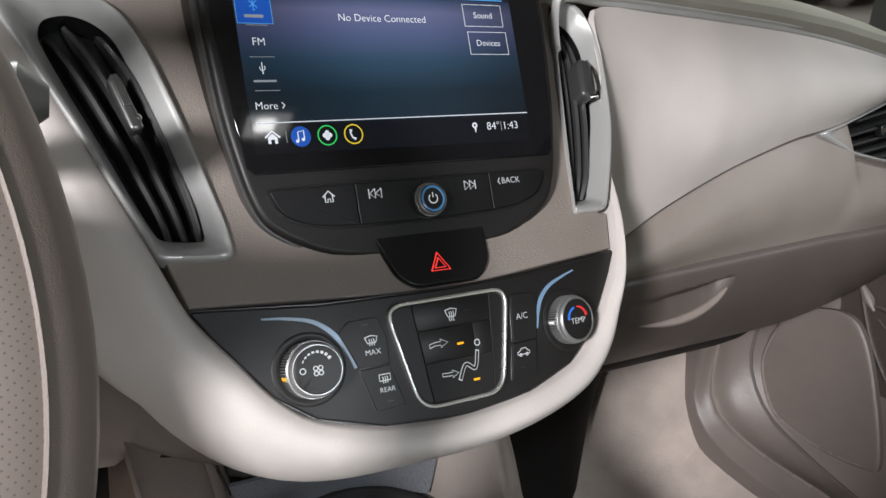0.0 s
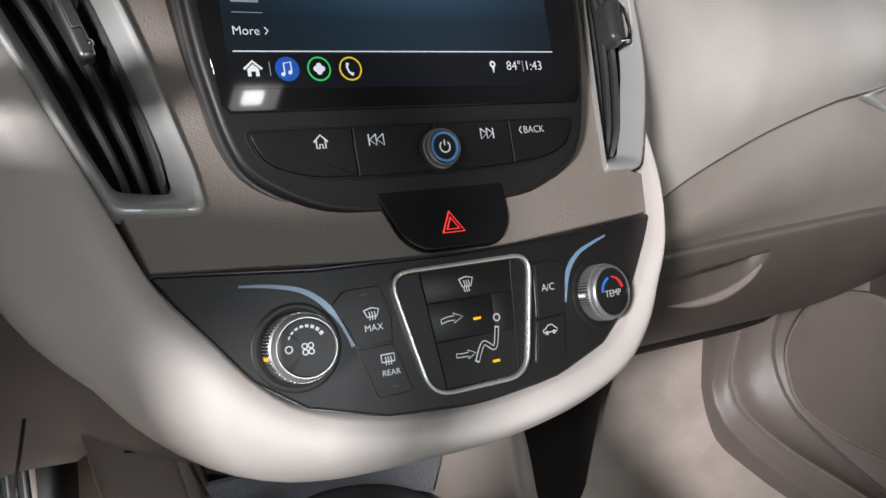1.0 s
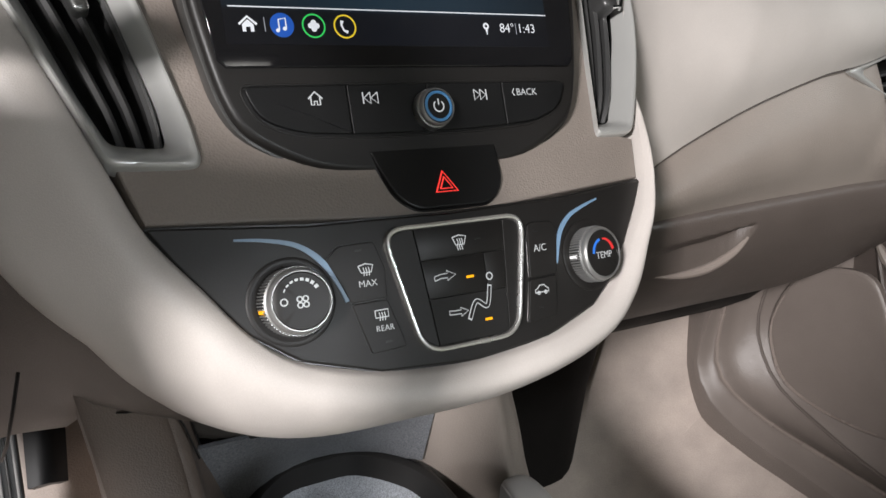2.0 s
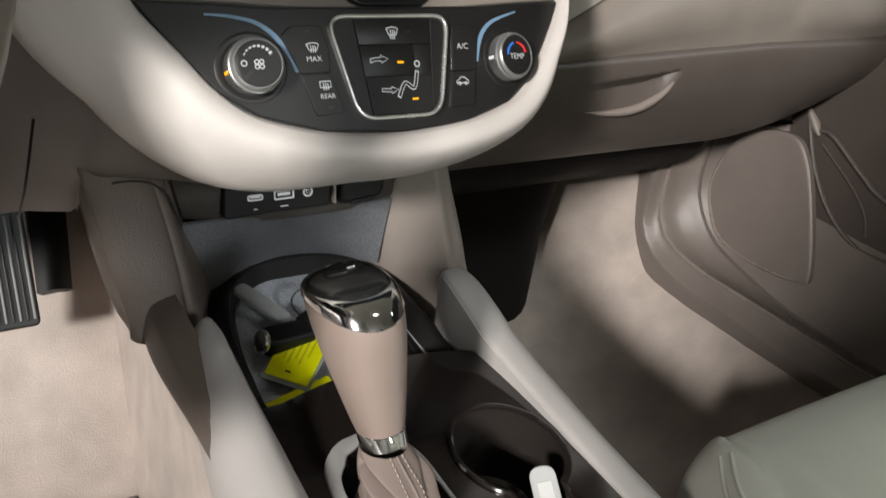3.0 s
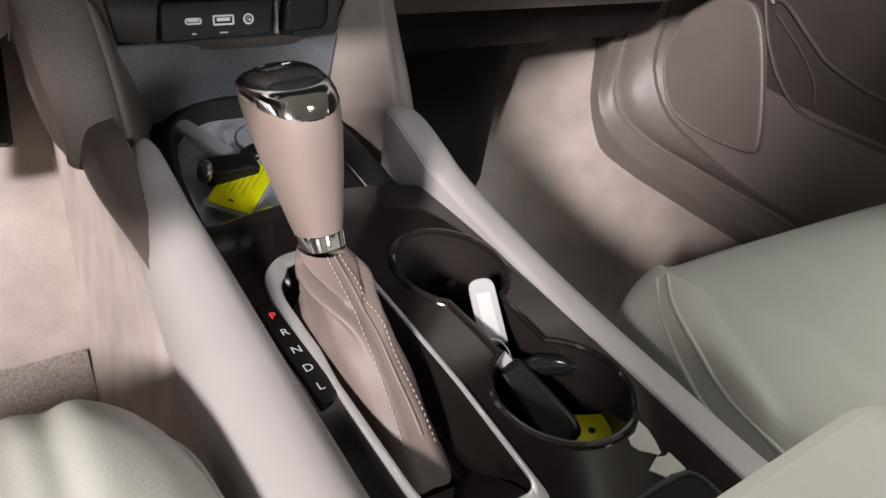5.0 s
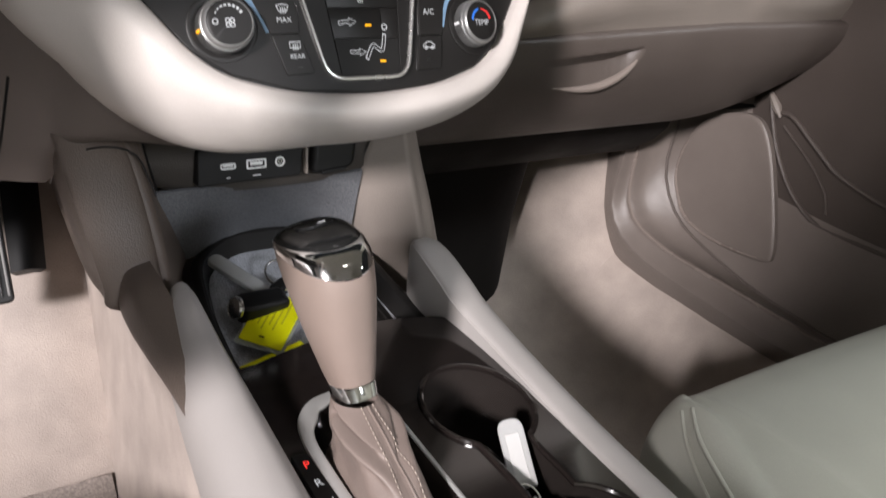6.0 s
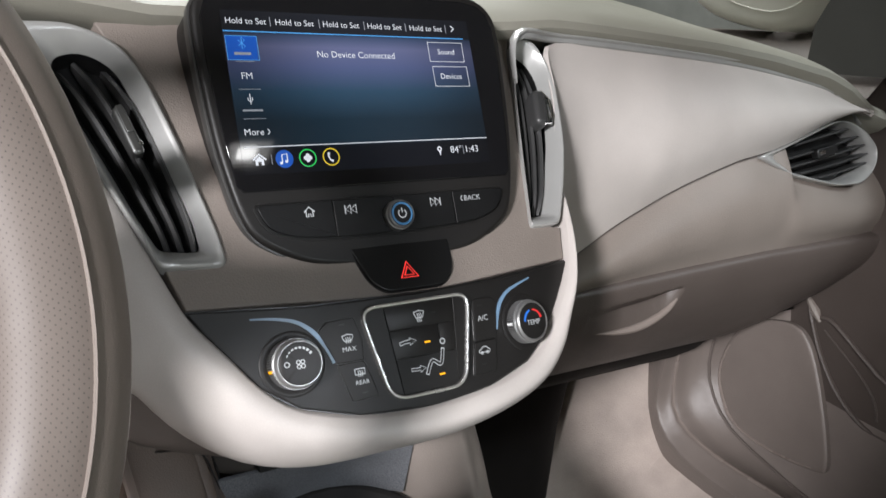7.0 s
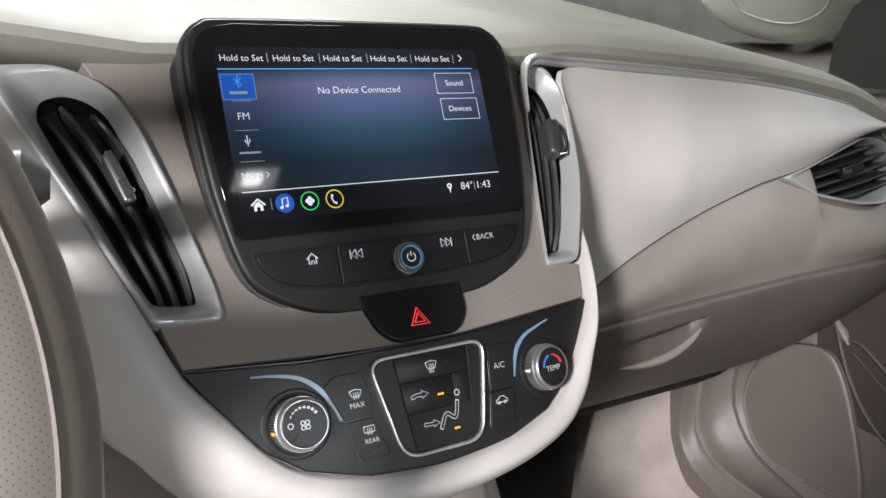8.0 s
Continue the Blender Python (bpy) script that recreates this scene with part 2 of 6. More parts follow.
def box(m, x, y, z, edge=0.001):
    """A block with rounded front edges, centred in x and y, from 0 to z."""
    return plate(rounded([(-x / 2, -y / 2), (x / 2, -y / 2), (x / 2, y / 2), (-x / 2, y / 2)], edge * 2), m, 0, z, edge)


def words(text, size, m, depth=0.0003, align="CENTER"):
    """Letters in the built-in font as a thin mesh, centred on the frame m."""
    c = bpy.data.curves.new("letters", "FONT")
    c.body, c.size, c.align_x, c.align_y, c.extrude, c.resolution_u, c.offset = text, size, align, "CENTER", depth, 3, -0.008 * size
    ob = bpy.data.objects.new("letters", c)
    scene.collection.objects.link(ob)
    bpy.context.view_layer.update()
    mesh = bpy.data.meshes.new_from_object(ob.evaluated_get(bpy.context.evaluated_depsgraph_get()))
    bpy.data.objects.remove(ob)
    bm = bmesh.new()
    bm.from_mesh(mesh)
    bpy.data.meshes.remove(mesh)
    bpy.data.curves.remove(c)
    bm.transform(m)
    return bm


def on(m, x, y, w=0.0, turn=0.0):
    return m @ pose(x, y, w, 0, 0, turn)


def resample(points, k):
    """k points evenly spaced along a smooth line."""
    p = curve(points, 10)
    s = [0.0]
    for a, b in zip(p, p[1:]):
        s.append(s[-1] + (b - a).length)
    out, j = [], 0
    for i in range(k):
        d = s[-1] * i / (k - 1)
        while j < len(s) - 2 and s[j + 1] < d:
            j += 1
        out.append(p[j].lerp(p[j + 1], (d - s[j]) / max(s[j + 1] - s[j], 1e-9)))
    return out


def mirrored(half):
    """A closed outline from its right half, given from the bottom up."""
    return [(x, y) for x, y in half] + [(-x, y) for x, y in reversed(half) if abs(x) > 1e-6]


def soft_outline(pts, n=4):
    return [tuple(p)[:2] for p in curve([(x, y, 0) for x, y in pts], n, closed=True)]


def holed(outer, holes, m, depth):
    """A flat sheet with holes, with a thickness below it."""
    bm = bmesh.new()
    for loop in (outer, *holes):
        vs = [bm.verts.new((x, y, 0)) for x, y in loop]
        for a, b in zip(vs, vs[1:] + vs[:1]):
            bm.edges.new((a, b))
    bmesh.ops.triangle_fill(bm, use_beauty=True, edges=bm.edges[:], normal=(0, 0, 1))
    ext = bmesh.ops.extrude_face_region(bm, geom=bm.faces[:])
    for v in [g for g in ext["geom"] if isinstance(g, bmesh.types.BMVert)]:
        v.co.z -= depth
    bmesh.ops.recalc_face_normals(bm, faces=bm.faces)
    bm.transform(m)
    return bm


# ---- the faces that the controls sit in ----
SC = slope(0, 0.052, 0.699, 0.43)      # screen
HV = slope(0, 0.0, 0.608, 0.42)        # climate controls
TP = slope(0, 0.022, 0.625, 0.72)      # centre panel



def bowed(bm, m, middle, bend):
    """Bows a panel in the frame m: its middle stands out by so much, and it falls back by bend * x * x."""
    inv = m.inverted()
    flat = max(abs((inv @ v.co).x) for v in bm.verts)
    if flat > 0.05:
        for i in range(-12, 13):
            p = m @ Vector((i * 0.011, 0, 0))
            bmesh.ops.bisect_plane(bm, geom=bm.verts[:] + bm.edges[:] + bm.faces[:], plane_co=p, plane_no=m.col[0].xyz)
    for v in bm.verts:
        q = inv @ v.co
        q.z += middle - bend * q.x * q.x
        v.co = m @ q
    return bm


# ---- dashboard ----
dash = thing("dashboard", (0, 0.1, 0.5), "two-tone taupe and pale beige moulded dashboard", "dashboard", kind="structure")

half = [(0.0, -0.012), (0.131, 0.0), (0.1375, 0.0235), (0.125, 0.0262), (0.110, 0.0285), (0.1256, 0.095), (0.1433, 0.17), (0.150, 0.186), (0.0, 0.19)]
other = [(-0.152, 0.186), (-0.1435, 0.1655), (-0.1300, 0.1367), (-0.1190, 0.0931), (-0.1133, 0.0629), (-0.1085, 0.0396), (-0.1080, 0.0245), (-0.125, 0.0260), (-0.1385, 0.0270), (-0.131, 0.0)]
part("centre_panel", bowed(plate(half + other, TP, -0.02, -0.0015, 0.0012), TP, 0.006, 0.36), TAUPE, dash, "taupe grained centre panel")

# pale lip that runs round the climate controls
inner = [(0.157, 0.082, 0.684), (0.1490, 0.056, 0.662), (0.1402, 0.036, 0.643), (0.1316, 0.0210, 0.6225), (0.1242, 0.0125, 0.611), (0.1150, 0.0065, 0.5985), (0.1003, -0.003, 0.5805), (0.0805, -0.0115, 0.5685), (0.045, -0.0180, 0.5608), (0.0, -0.021, 0.558),
         (-0.045, -0.0180, 0.5608), (-0.079, -0.0115, 0.569), (-0.098, -0.003, 0.5815), (-0.1130, 0.0065, 0.599), (-0.1238, 0.0125, 0.611), (-0.1325, 0.0205, 0.6225), (-0.1425, 0.036, 0.645), (-0.160, 0.064, 0.684), (-0.180, 0.096, 0.728), (-0.198, 0.120, 0.760), (-0.225, 0.135, 0.79)]
spine = resample(inner, 96)
lip_rows = []
for i, p in enumerate(spine):
    d = spine[min(i + 2, 95)] - spine[max(i - 2, 0)]
    n = Vector((d.z, 0, -d.x)).normalized()
    if n.dot(Vector((p.x, 0, p.z - 0.66))) < 0:
        n = -n
    right = min(max((p.z - 0.560) / 0.075, 0), 1) if p.x > 0 else 0
    right = right * right * (3 - 2 * right)
    high = min(max((p.z - 0.63) / 0.05, 0), 1) if p.x > 0 else 0
    left = min(max((p.z - 0.60) / 0.06, 0), 1) if p.x < 0 else 0
    sag = min(max((-p.x - 0.01) / 0.07, 0), 1)
    wide = 1 - 0.74 * right + 0.35 * left + 0.24 * sag * sag * (3 - 2 * sag) * (1 - left)
    deep = 1 + 0.5 * right - 0.35 * left
    lip_rows.append([p + n * a * wide + Vector((0, b * (deep if b > 0 else 1 - 0.6 * high), 0)) for a, b in ((0, 0.014), (0, 0.0), (0.0015, -0.0045), (0.005, -0.008), (0.010, -0.009), (0.016, -0.0055), (0.023, 0.002), (0.030, 0.012), (0.0365, 0.024), (0.042, 0.042), (0.045, 0.072))])
part("lip", grid([curve(r, 4) for r in lip_rows]), PALE, dash, "pale beige padded lip")

# passenger side: upper pale panel, lower taupe panel, silver line
low = resample([(0.150, 0.062, 0.612), (0.175, 0.090, 0.599), (0.205, 0.106, 0.592), (0.228, 0.110, 0.600), (0.269, 0.112, 0.619), (0.335, 0.112, 0.6445), (0.408, 0.112, 0.665), (0.436, 0.112, 0.670), (0.484, 0.116, 0.6775), (0.585, 0.122, 0.7045), (0.63, 0.130, 0.706)], 60)
top = resample([(0.179, 0.108, 0.742), (0.181, 0.118, 0.756), (0.186, 0.126, 0.7680), (0.205, 0.129, 0.7700), (0.251, 0.131, 0.7685), (0.386, 0.132, 0.7585), (0.466, 0.133, 0.7495), (0.557, 0.134, 0.7345), (0.60, 0.135, 0.720), (0.63, 0.139, 0.709)], 60)
left_edge = resample([(0.150, 0.062, 0.612), (0.150, 0.055, 0.630), (0.150, 0.056, 0.655), (0.1605, 0.0725, 0.69), (0.1700, 0.0895, 0.722), (0.1735, 0.102, 0.742)], 17)
rows = []
for i in range(17):
    t = i / 16
    row = []
    for j, (a, b) in enumerate(zip(low, top)):
        p = a.lerp(b, t)
        p.y -= 0.020 * math.sin(math.pi * t) * min(1, j / 20)
        k = max(0, 1 - j / 14) ** 2
        p = p + (left_edge[i] - low[0].lerp(top[0], t)) * k
        row.append(p)
    rows.append(row)
part("passenger_panel", thick(grid(rows), 0.004), PALE, dash, "pale beige soft upper panel")
part("seam_line", tube([p + Vector((0, 0.0002, -0.0010)) for p in low[6:46]], 0.0004, 6), TAUPE_DARK, dash)
strip = [p + Vector((0, -0.0015, 0.0005)) for p in resample([tuple(TP @ Vector(q)) for q in ((0.1350, 0.140, 0.004), (0.1378, 0.158, 0.007), (0.1415, 0.1715, 0.0105), (0.1500, 0.1790, 0.0120), (0.1620, 0.1805, 0.0110))] + [(0.19, 0.1285, 0.7755), (0.251, 0.130, 0.7725), (0.386, 0.131, 0.7625), (0.466, 0.132, 0.7535), (0.557, 0.133, 0.7385), (0.60, 0.134, 0.7245), (0.645, 0.138, 0.698)], 70)]
part("silver_line", grid([[p + Vector((0, b, c)) for b, c in ((0.006, 0.0018), (-0.0006, 0.0020), (-0.0022, 0.0010), (-0.0026, 0.0), (-0.0018, -0.0010), (-0.0004, -0.0018), (-0.0006, -0.0048), (0.0010, -0.0062), (0.004, -0.0065))] for p in strip]), SILVER, dash, "thin satin silver line with a bright ridge")

edge = resample([(0.13, 0.080, 0.578), (0.17, 0.090, 0.564), (0.207, 0.098, 0.5625), (0.272, 0.10, 0.565), (0.338, 0.10, 0.569), (0.49, 0.10, 0.5725), (0.66, 0.105, 0.575)], 60)
rows = []
low2 = resample([tuple(p) for p in low[:44]] + [(0.496, 0.110, 0.651), (0.576, 0.110, 0.634), (0.62, 0.113, 0.632), (0.66, 0.122, 0.645)], 60)
for i in range(11):
    t = i / 10
    rows.append([a.lerp(b, t) + Vector((0, 0.003 - 0.016 * math.sin(math.pi * min(1, t * 1.02)), -0.0015)) for a, b in zip(low2, edge)])
part("panel_gap", tube([p + Vector((0, 0.0012, -0.0012)) for p in edge[6:]], 0.0008, 6), KNEE, dash)
part("lower_panel", thick(grid(rows), 0.004), TAUPE, dash, "taupe lower passenger panel")


def top_edge(x):
    """The height of the pad's front edge across the car."""
    pts = ((-0.8, 0.73), (-0.45, 0.77), (-0.3, 0.785), (-0.2, 0.783), (-0.12, 0.772), (0.14, 0.772), (0.19, 0.776), (0.251, 0.7725), (0.386, 0.7625), (0.466, 0.7535), (0.557, 0.7385), (0.60, 0.7245), (0.65, 0.698), (0.8, 0.66))
    for (a, u), (b, v) in zip(pts, pts[1:]):
        if a <= x <= b:
            return u + (v - u) * (x - a) / (b - a)
    return 0.7


rows = []
for y, z in ((0.17, -0.02), (0.135, -0.006), (0.128, 0.0), (0.124, 0.006), (0.125, 0.012), (0.135, 0.018), (0.16, 0.026), (0.22, 0.036), (0.30, 0.047), (0.40, 0.060), (0.55, 0.075), (0.75, 0.085)):
    rows.append([(x, y, top_edge(x) + z + 0.25 * max(0, y - 0.16) * max(0, 0.772 - top_edge(x)) * 4 * 0.5 + 0.07 * max(0, y - 0.25) * min(1, max(0, (x - 0.05) / 0.3))) for x in [-0.76 + 1.44 * i / 90 for i in range(91)]])
part("top_pad", thick(grid(rows), 0.004), PAD, dash, "grained taupe top pad")

# driver knee panel from the lip's edge down and back
rows = []
ends = [r[-2] for r in lip_rows if r[-2].x < -0.085]
ends = [tuple(p) for p in ends[::4]]
up = resample(ends, 24)
down = resample([(-0.118, 0.096, 0.512), (-0.1345, 0.108, 0.503), (-0.1465, 0.150, 0.482), (-0.150, 0.187, 0.449), (-0.19, 0.17, 0.46), (-0.26, 0.12, 0.475), (-0.36, 0.10, 0.49)], 24)
for i in range(9):
    t = i / 8
    rows.append([a.lerp(b, t) + Vector((0, 0.004 - 0.012 * math.sin(math.pi * t), 0)) for a, b in zip(up, down)])
# knee panel's shade comes from its darker colour
part("knee_panel", thick(grid(rows), 0.004), KNEE, dash, "driver knee panel, its taupe darkened for shade")
part("knee_seam", tube([(-0.1800, 0.0455, 0.560), (-0.1835, 0.058, 0.536), (-0.187, 0.080, 0.508), (-0.190, 0.115, 0.480)], 0.0008, 6), BLACK, dash)
rows = []
for y, z in ((0.040, 0.5185), (0.07, 0.513), (0.101, 0.510), (0.110, 0.503), (0.1135, 0.480), (0.115, 0.461), (0.119, 0.456), (0.15, 0.455)):
    rows.append([(x, y + 0.010 * (x / 0.1) ** 2, z + (0.012 * (x / 0.1) ** 4 if z < 0.47 else 0)) for x in [-0.100 + 0.178 * i / 16 for i in range(17)]])
# the lip's shade is put into this panel's colour
part("under_panel", thick(grid(rows), 0.003), UNDER_SHADED, dash, "underside behind the lip, darkened for shade")
rows = [[(x, y, z) for x in (-0.8, -0.4, -0.2, 0.0, 0.2, 0.4, 0.68)] for y, z in ((0.19, 0.455), (0.30, 0.47), (0.62, 0.50))]
part("underside", grid(rows), BLACK, dash)
# corner column, left side of the driver end
part("driver_face", grid([[(x, 0.12 + 0.03 * ((x + 0.5) / 0.3) ** 2, z) for x in (-0.80, -0.6, -0.4, -0.26, -0.20)] for z in (0.48, 0.56, 0.64, 0.72, 0.785)]), PALE, dash)

# ---- glove box ----
glove = thing("glove_box", (0.42, 0.12, 0.49), "closed dark taupe glove box with a scooped pull handle", "glove box")


def glove_low(x):
    t = max(0, (x - 0.45) / 0.25)
    return 0.465 + 0.06 * t * t


arc = resample([(0.343, 0.0985, 0.556), (0.339, 0.099, 0.545), (0.326, 0.101, 0.530), (0.300, 0.104, 0.5185), (0.265, 0.105, 0.517), (0.225, 0.106, 0.522)], 40)


def scoop_depth(x, z):
    """How deep the finger recess of the glove box goes at a place of its face."""
    if not 0.226 < x < 0.342:
        return 0.0
    low_z = min(arc, key=lambda p: abs(p.x - x)).z
    high_z = 0.5465 + 0.0095 * (x - 0.225) / 0.118
    t = (z - low_z) / (high_z - low_z)
    if not 0 < t < 1:
        return 0.0
    return 0.013 * min(1, t * 1.1) * min(1, (1 - t) * 3.2) * min(1, (x - 0.226) / 0.05) * min(1, (0.342 - x) / 0.012)


face_line = resample([(0, 0.108, 1.0), (0, 0.101, 0.985), (0, 0.098, 0.95), (0, 0.099, 0.8), (0, 0.105, 0.6), (0, 0.117, 0.38), (0, 0.132, 0.18), (0, 0.145, 0.05), (0, 0.152, 0.0)], 120)
rows = []
for y, t in [(p.y, p.z) for p in face_line] + [(0.20, 0.0), (0.40, 0.02)]:
    row = []
    for x in [0.10 + 0.56 * i / 240 for i in range(241)]:
        z = glove_low(x) + (0.5615 + 0.011 * min(1, (x - 0.16) / 0.3) - glove_low(x)) * t
        row.append((x, y + (scoop_depth(x, z) if y < 0.15 else 0), z))
    rows.append(row)
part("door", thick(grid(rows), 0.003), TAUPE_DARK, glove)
# handle lip's glint is helped by the lighter edge colour
part("handle", tube(arc, [0.0010 + 0.0030 * math.sin(math.pi * min(1, i / 31)) for i in range(40)], 10), EDGE_HIGHLIGHT, glove, "moulded pull handle lip")

# ---- infotainment unit ----
unit = thing("infotainment_unit", SC, "black touchscreen unit with push buttons and a power knob", "car stereo")
case_half = [(0.0, -0.0675), (0.03, -0.0665), (0.055, -0.063), (0.075, -0.054), (0.088, -0.044), (0.0945, -0.03), (0.099, -0.01), (0.103, 0.016), (0.106, 0.06), (0.106, 0.088), (0.102, 0.099), (0.094, 0.106), (0.08, 0.1085), (0.0, 0.109)]
case = soft_outline(mirrored(case_half), 3)
part("housing", plate(case, SC, -0.04, 0.0, 0.003, 5), CHARCOAL, unit, "matt black housing")
part("edge_trim", frame_ring(inset_outline(case, -0.0016), inset_outline(case, 0.0008), SC, -0.012, -0.004, 0.0008), EDGE_GREY, unit, "thin dark grey housing edge")
glass_half = [(0.0, -0.0185), (0.091, -0.0185), (0.0945, -0.015), (0.098, 0.012), (0.1015, 0.06), (0.1015, 0.086), (0.098, 0.096), (0.091, 0.102), (0.078, 0.1045), (0.0, 0.105)]
part("screen_glass", plate(mirrored(glass_half), SC, -0.001, 0.0012, 0.0008), GLASS_BLACK, unit, "glossy black screen glass")

SHOW = bpy.data.materials.new("display")
SHOW.use_nodes = True
sn = SHOW.node_tree
sb = sn.nodes["Principled BSDF"]
sc = sn.nodes.new("ShaderNodeTexCoord")
sx = sn.nodes.new("ShaderNodeSeparateXYZ")
sn.links.new(sc.outputs["Object"], sx.inputs["Vector"])
sm = sn.nodes.new("ShaderNodeMapRange")
sm.inputs["From Min"].default_value, sm.inputs["From Max"].default_value = -0.0085, 0.0905
sn.links.new(sx.outputs["Y"], sm.inputs["Value"])
sr = sn.nodes.new("ShaderNodeValToRGB")
sr.color_ramp.elements[0].position, sr.color_ramp.elements[0].color = 0.15, (0.004, 0.005, 0.008, 1)
sr.color_ramp.elements[1].position, sr.color_ramp.elements[1].color = 0.87, (0.012, 0.014, 0.020, 1)
for at_, col in ((0.17, (0.012, 0.026, 0.040, 1)), (0.32, (0.011, 0.027, 0.043, 1)), (0.50, (0.029, 0.070, 0.118, 1)), (0.66, (0.094, 0.117, 0.240, 1)), (0.78, (0.144, 0.156, 0.284, 1)), (0.855, (0.050, 0.077, 0.150, 1))):
    e = sr.color_ramp.elements.new(at_)
    e.color = col
sn.links.new(sm.outputs["Result"], sr.inputs["Fac"])
sh = sn.nodes.new("ShaderNodeMapRange")
sh.interpolation_type = "SMOOTHSTEP"
sh.inputs["From Min"].default_value, sh.inputs["From Max"].default_value = 0.095, 0.01
sh.inputs["To Min"].default_value, sh.inputs["To Max"].default_value = 0.35, 1.0
sa = sn.nodes.new("ShaderNodeMath")
sa.operation = "ABSOLUTE"
sn.links.new(sx.outputs["X"], sa.inputs[0])
sn.links.new(sa.outputs["Value"], sh.inputs["Value"])
sn.links.new(sr.outputs["Color"], sb.inputs["Emission Color"])
sn.links.new(sh.outputs["Result"], sb.inputs["Emission Strength"])
sb.inputs["Base Color"].default_value = (0.006, 0.006, 0.007, 1)
sb.inputs["Roughness"].default_value = 0.05
disp = rounded([(-0.0895, -0.0085), (0.0805, -0.0085), (0.0805, 0.0905), (-0.0895, 0.0905)], 0.001, 2)
display = part("display", plate(disp, SC, 0.0, 0.00135, 0.0001, 1), SHOW, unit, "lit display with a blue gradient background")

LIT = glow("display_white", (0.86, 0.88, 0.92), 0.75)
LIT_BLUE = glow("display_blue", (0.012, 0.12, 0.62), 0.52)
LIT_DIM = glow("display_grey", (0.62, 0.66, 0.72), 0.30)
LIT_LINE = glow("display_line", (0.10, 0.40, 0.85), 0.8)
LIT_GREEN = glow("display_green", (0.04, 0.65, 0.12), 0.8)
LIT_YELLOW = glow("display_yellow", (0.90, 0.65, 0.03), 0.8)
DW = 0.0015


def shown(name, bm, mat, label=""):
    return part(name, bm, mat, display, label)


def line(points, width=0.0004, m=SC, w0=DW, h=0.0001):
    return ribbon(points, width, m, w0, w0 + h)


def outline_box(x0, y0, x1, y1, width, m=SC, w0=DW):
    o = [(x0, y0), (x1, y0), (x1, y1), (x0, y1)]
    return frame_ring(o, inset_outline(o, width), m, w0, w0 + 0.0001, 0.00002)


for x in (-0.0751, -0.0447, -0.0140, 0.0165, 0.0472):
    shown("preset_text", words("Hold to Set", 0.0053, on(SC, x, 0.0838, DW), 0.00004), LIT)
for x in (-0.0602, -0.0287, 0.0020, 0.0319, 0.0624):
    shown("separator", line([(x, 0.0813), (x, 0.0868)]), LIT_DIM)
shown("chevron", line([(0.0668, 0.0865), (0.0690, 0.0845), (0.0668, 0.0825)], 0.0007), LIT)
shown("blue_line", line([(-0.0895, 0.0775), (0.0752, 0.0775)], 0.0006), LIT_LINE)
shown("source_tile", plate([(-0.0888, 0.0600), (-0.0708, 0.0600), (-0.0702, 0.0745), (-0.0888, 0.0745)], SC, 0.0012, DW, 0.00005, 1), LIT_BLUE, "selected blue source tile")
shown("tile_border", outline_box(-0.0890, 0.0598, -0.0700, 0.0747, 0.0004, w0=DW + 0.0001), LIT_LINE)
shown("wireless_mark", line([(-0.0815, 0.0685), (-0.0775, 0.0720), (-0.0795, 0.0738), (-0.0795, 0.0667), (-0.0775, 0.0684), (-0.0815, 0.0720)], 0.0004, w0=DW + 0.0001), LIT_LINE)
shown("name_bar", line([(-0.0848, 0.0638), (-0.0748, 0.0638)], 0.0016, w0=DW + 0.0001), LIT_DIM, "unreadable name shown as a bar")
shown("source_text", words("FM", 0.0058, on(SC, -0.0792, 0.0502, DW), 0.00004), LIT)
shown("plug_mark", join(line([(-0.0793, 0.0333), (-0.0793, 0.0395)], 0.0005), line([(-0.0806, 0.0372), (-0.0806, 0.0358), (-0.0793, 0.0348), (-0.0780, 0.0358), (-0.0780, 0.0375)], 0.0004)), LIT)
shown("name_bar", line([(-0.0848, 0.0296), (-0.0728, 0.0296)], 0.0011), LIT_DIM, "unreadable name shown as a bar")
shown("source_text", words("More", 0.0055, on(SC, -0.0800, 0.0165, DW), 0.00004), LIT)
shown("chevron", line([(-0.0718, 0.0183), (-0.0704, 0.0167), (-0.0718, 0.0151)], 0.0005), LIT)
for x0, y0, x1 in ((-0.0846, 0.0591, -0.0733), (-0.0852, 0.0423, -0.0720), (-0.0850, 0.0246, -0.0716)):
    shown("separator", line([(x0, y0), (x1, y0)], 0.0003), LIT_DIM)
shown("status_text", words("No Device Connected", 0.0059, on(SC, -0.0064, 0.0643, DW), 0.00004), LIT)
for x0, y0, x1, y1, s in ((0.0464, 0.0611, 0.0734, 0.0746, "Sound"), (0.0473, 0.0441, 0.0743, 0.0579, "Devices")):
    shown("key_outline", outline_box(x0, y0, x1, y1, 0.0004), LIT)
    shown("key_text", words(s, 0.0053, on(SC, (x0 + x1) / 2, (y0 + y1) / 2, DW), 0.00004), LIT)
shown("white_line", line([(-0.0869, 0.0077), (0.0803, 0.0082)], 0.0005), LIT)
shown("house_mark", join(line([(-0.0832, 0.0000), (-0.0793, 0.0034), (-0.0754, 0.0000)], 0.0010), plate([(-0.0818, -0.0031), (-0.0803, -0.0031), (-0.0803, -0.0010), (-0.0783, -0.0010), (-0.0783, -0.0031), (-0.0768, -0.0031), (-0.0768, 0.0000), (-0.0793, 0.0022), (-0.0818, 0.0000)], SC, 0.0013, DW, 0.00003, 1)), LIT)
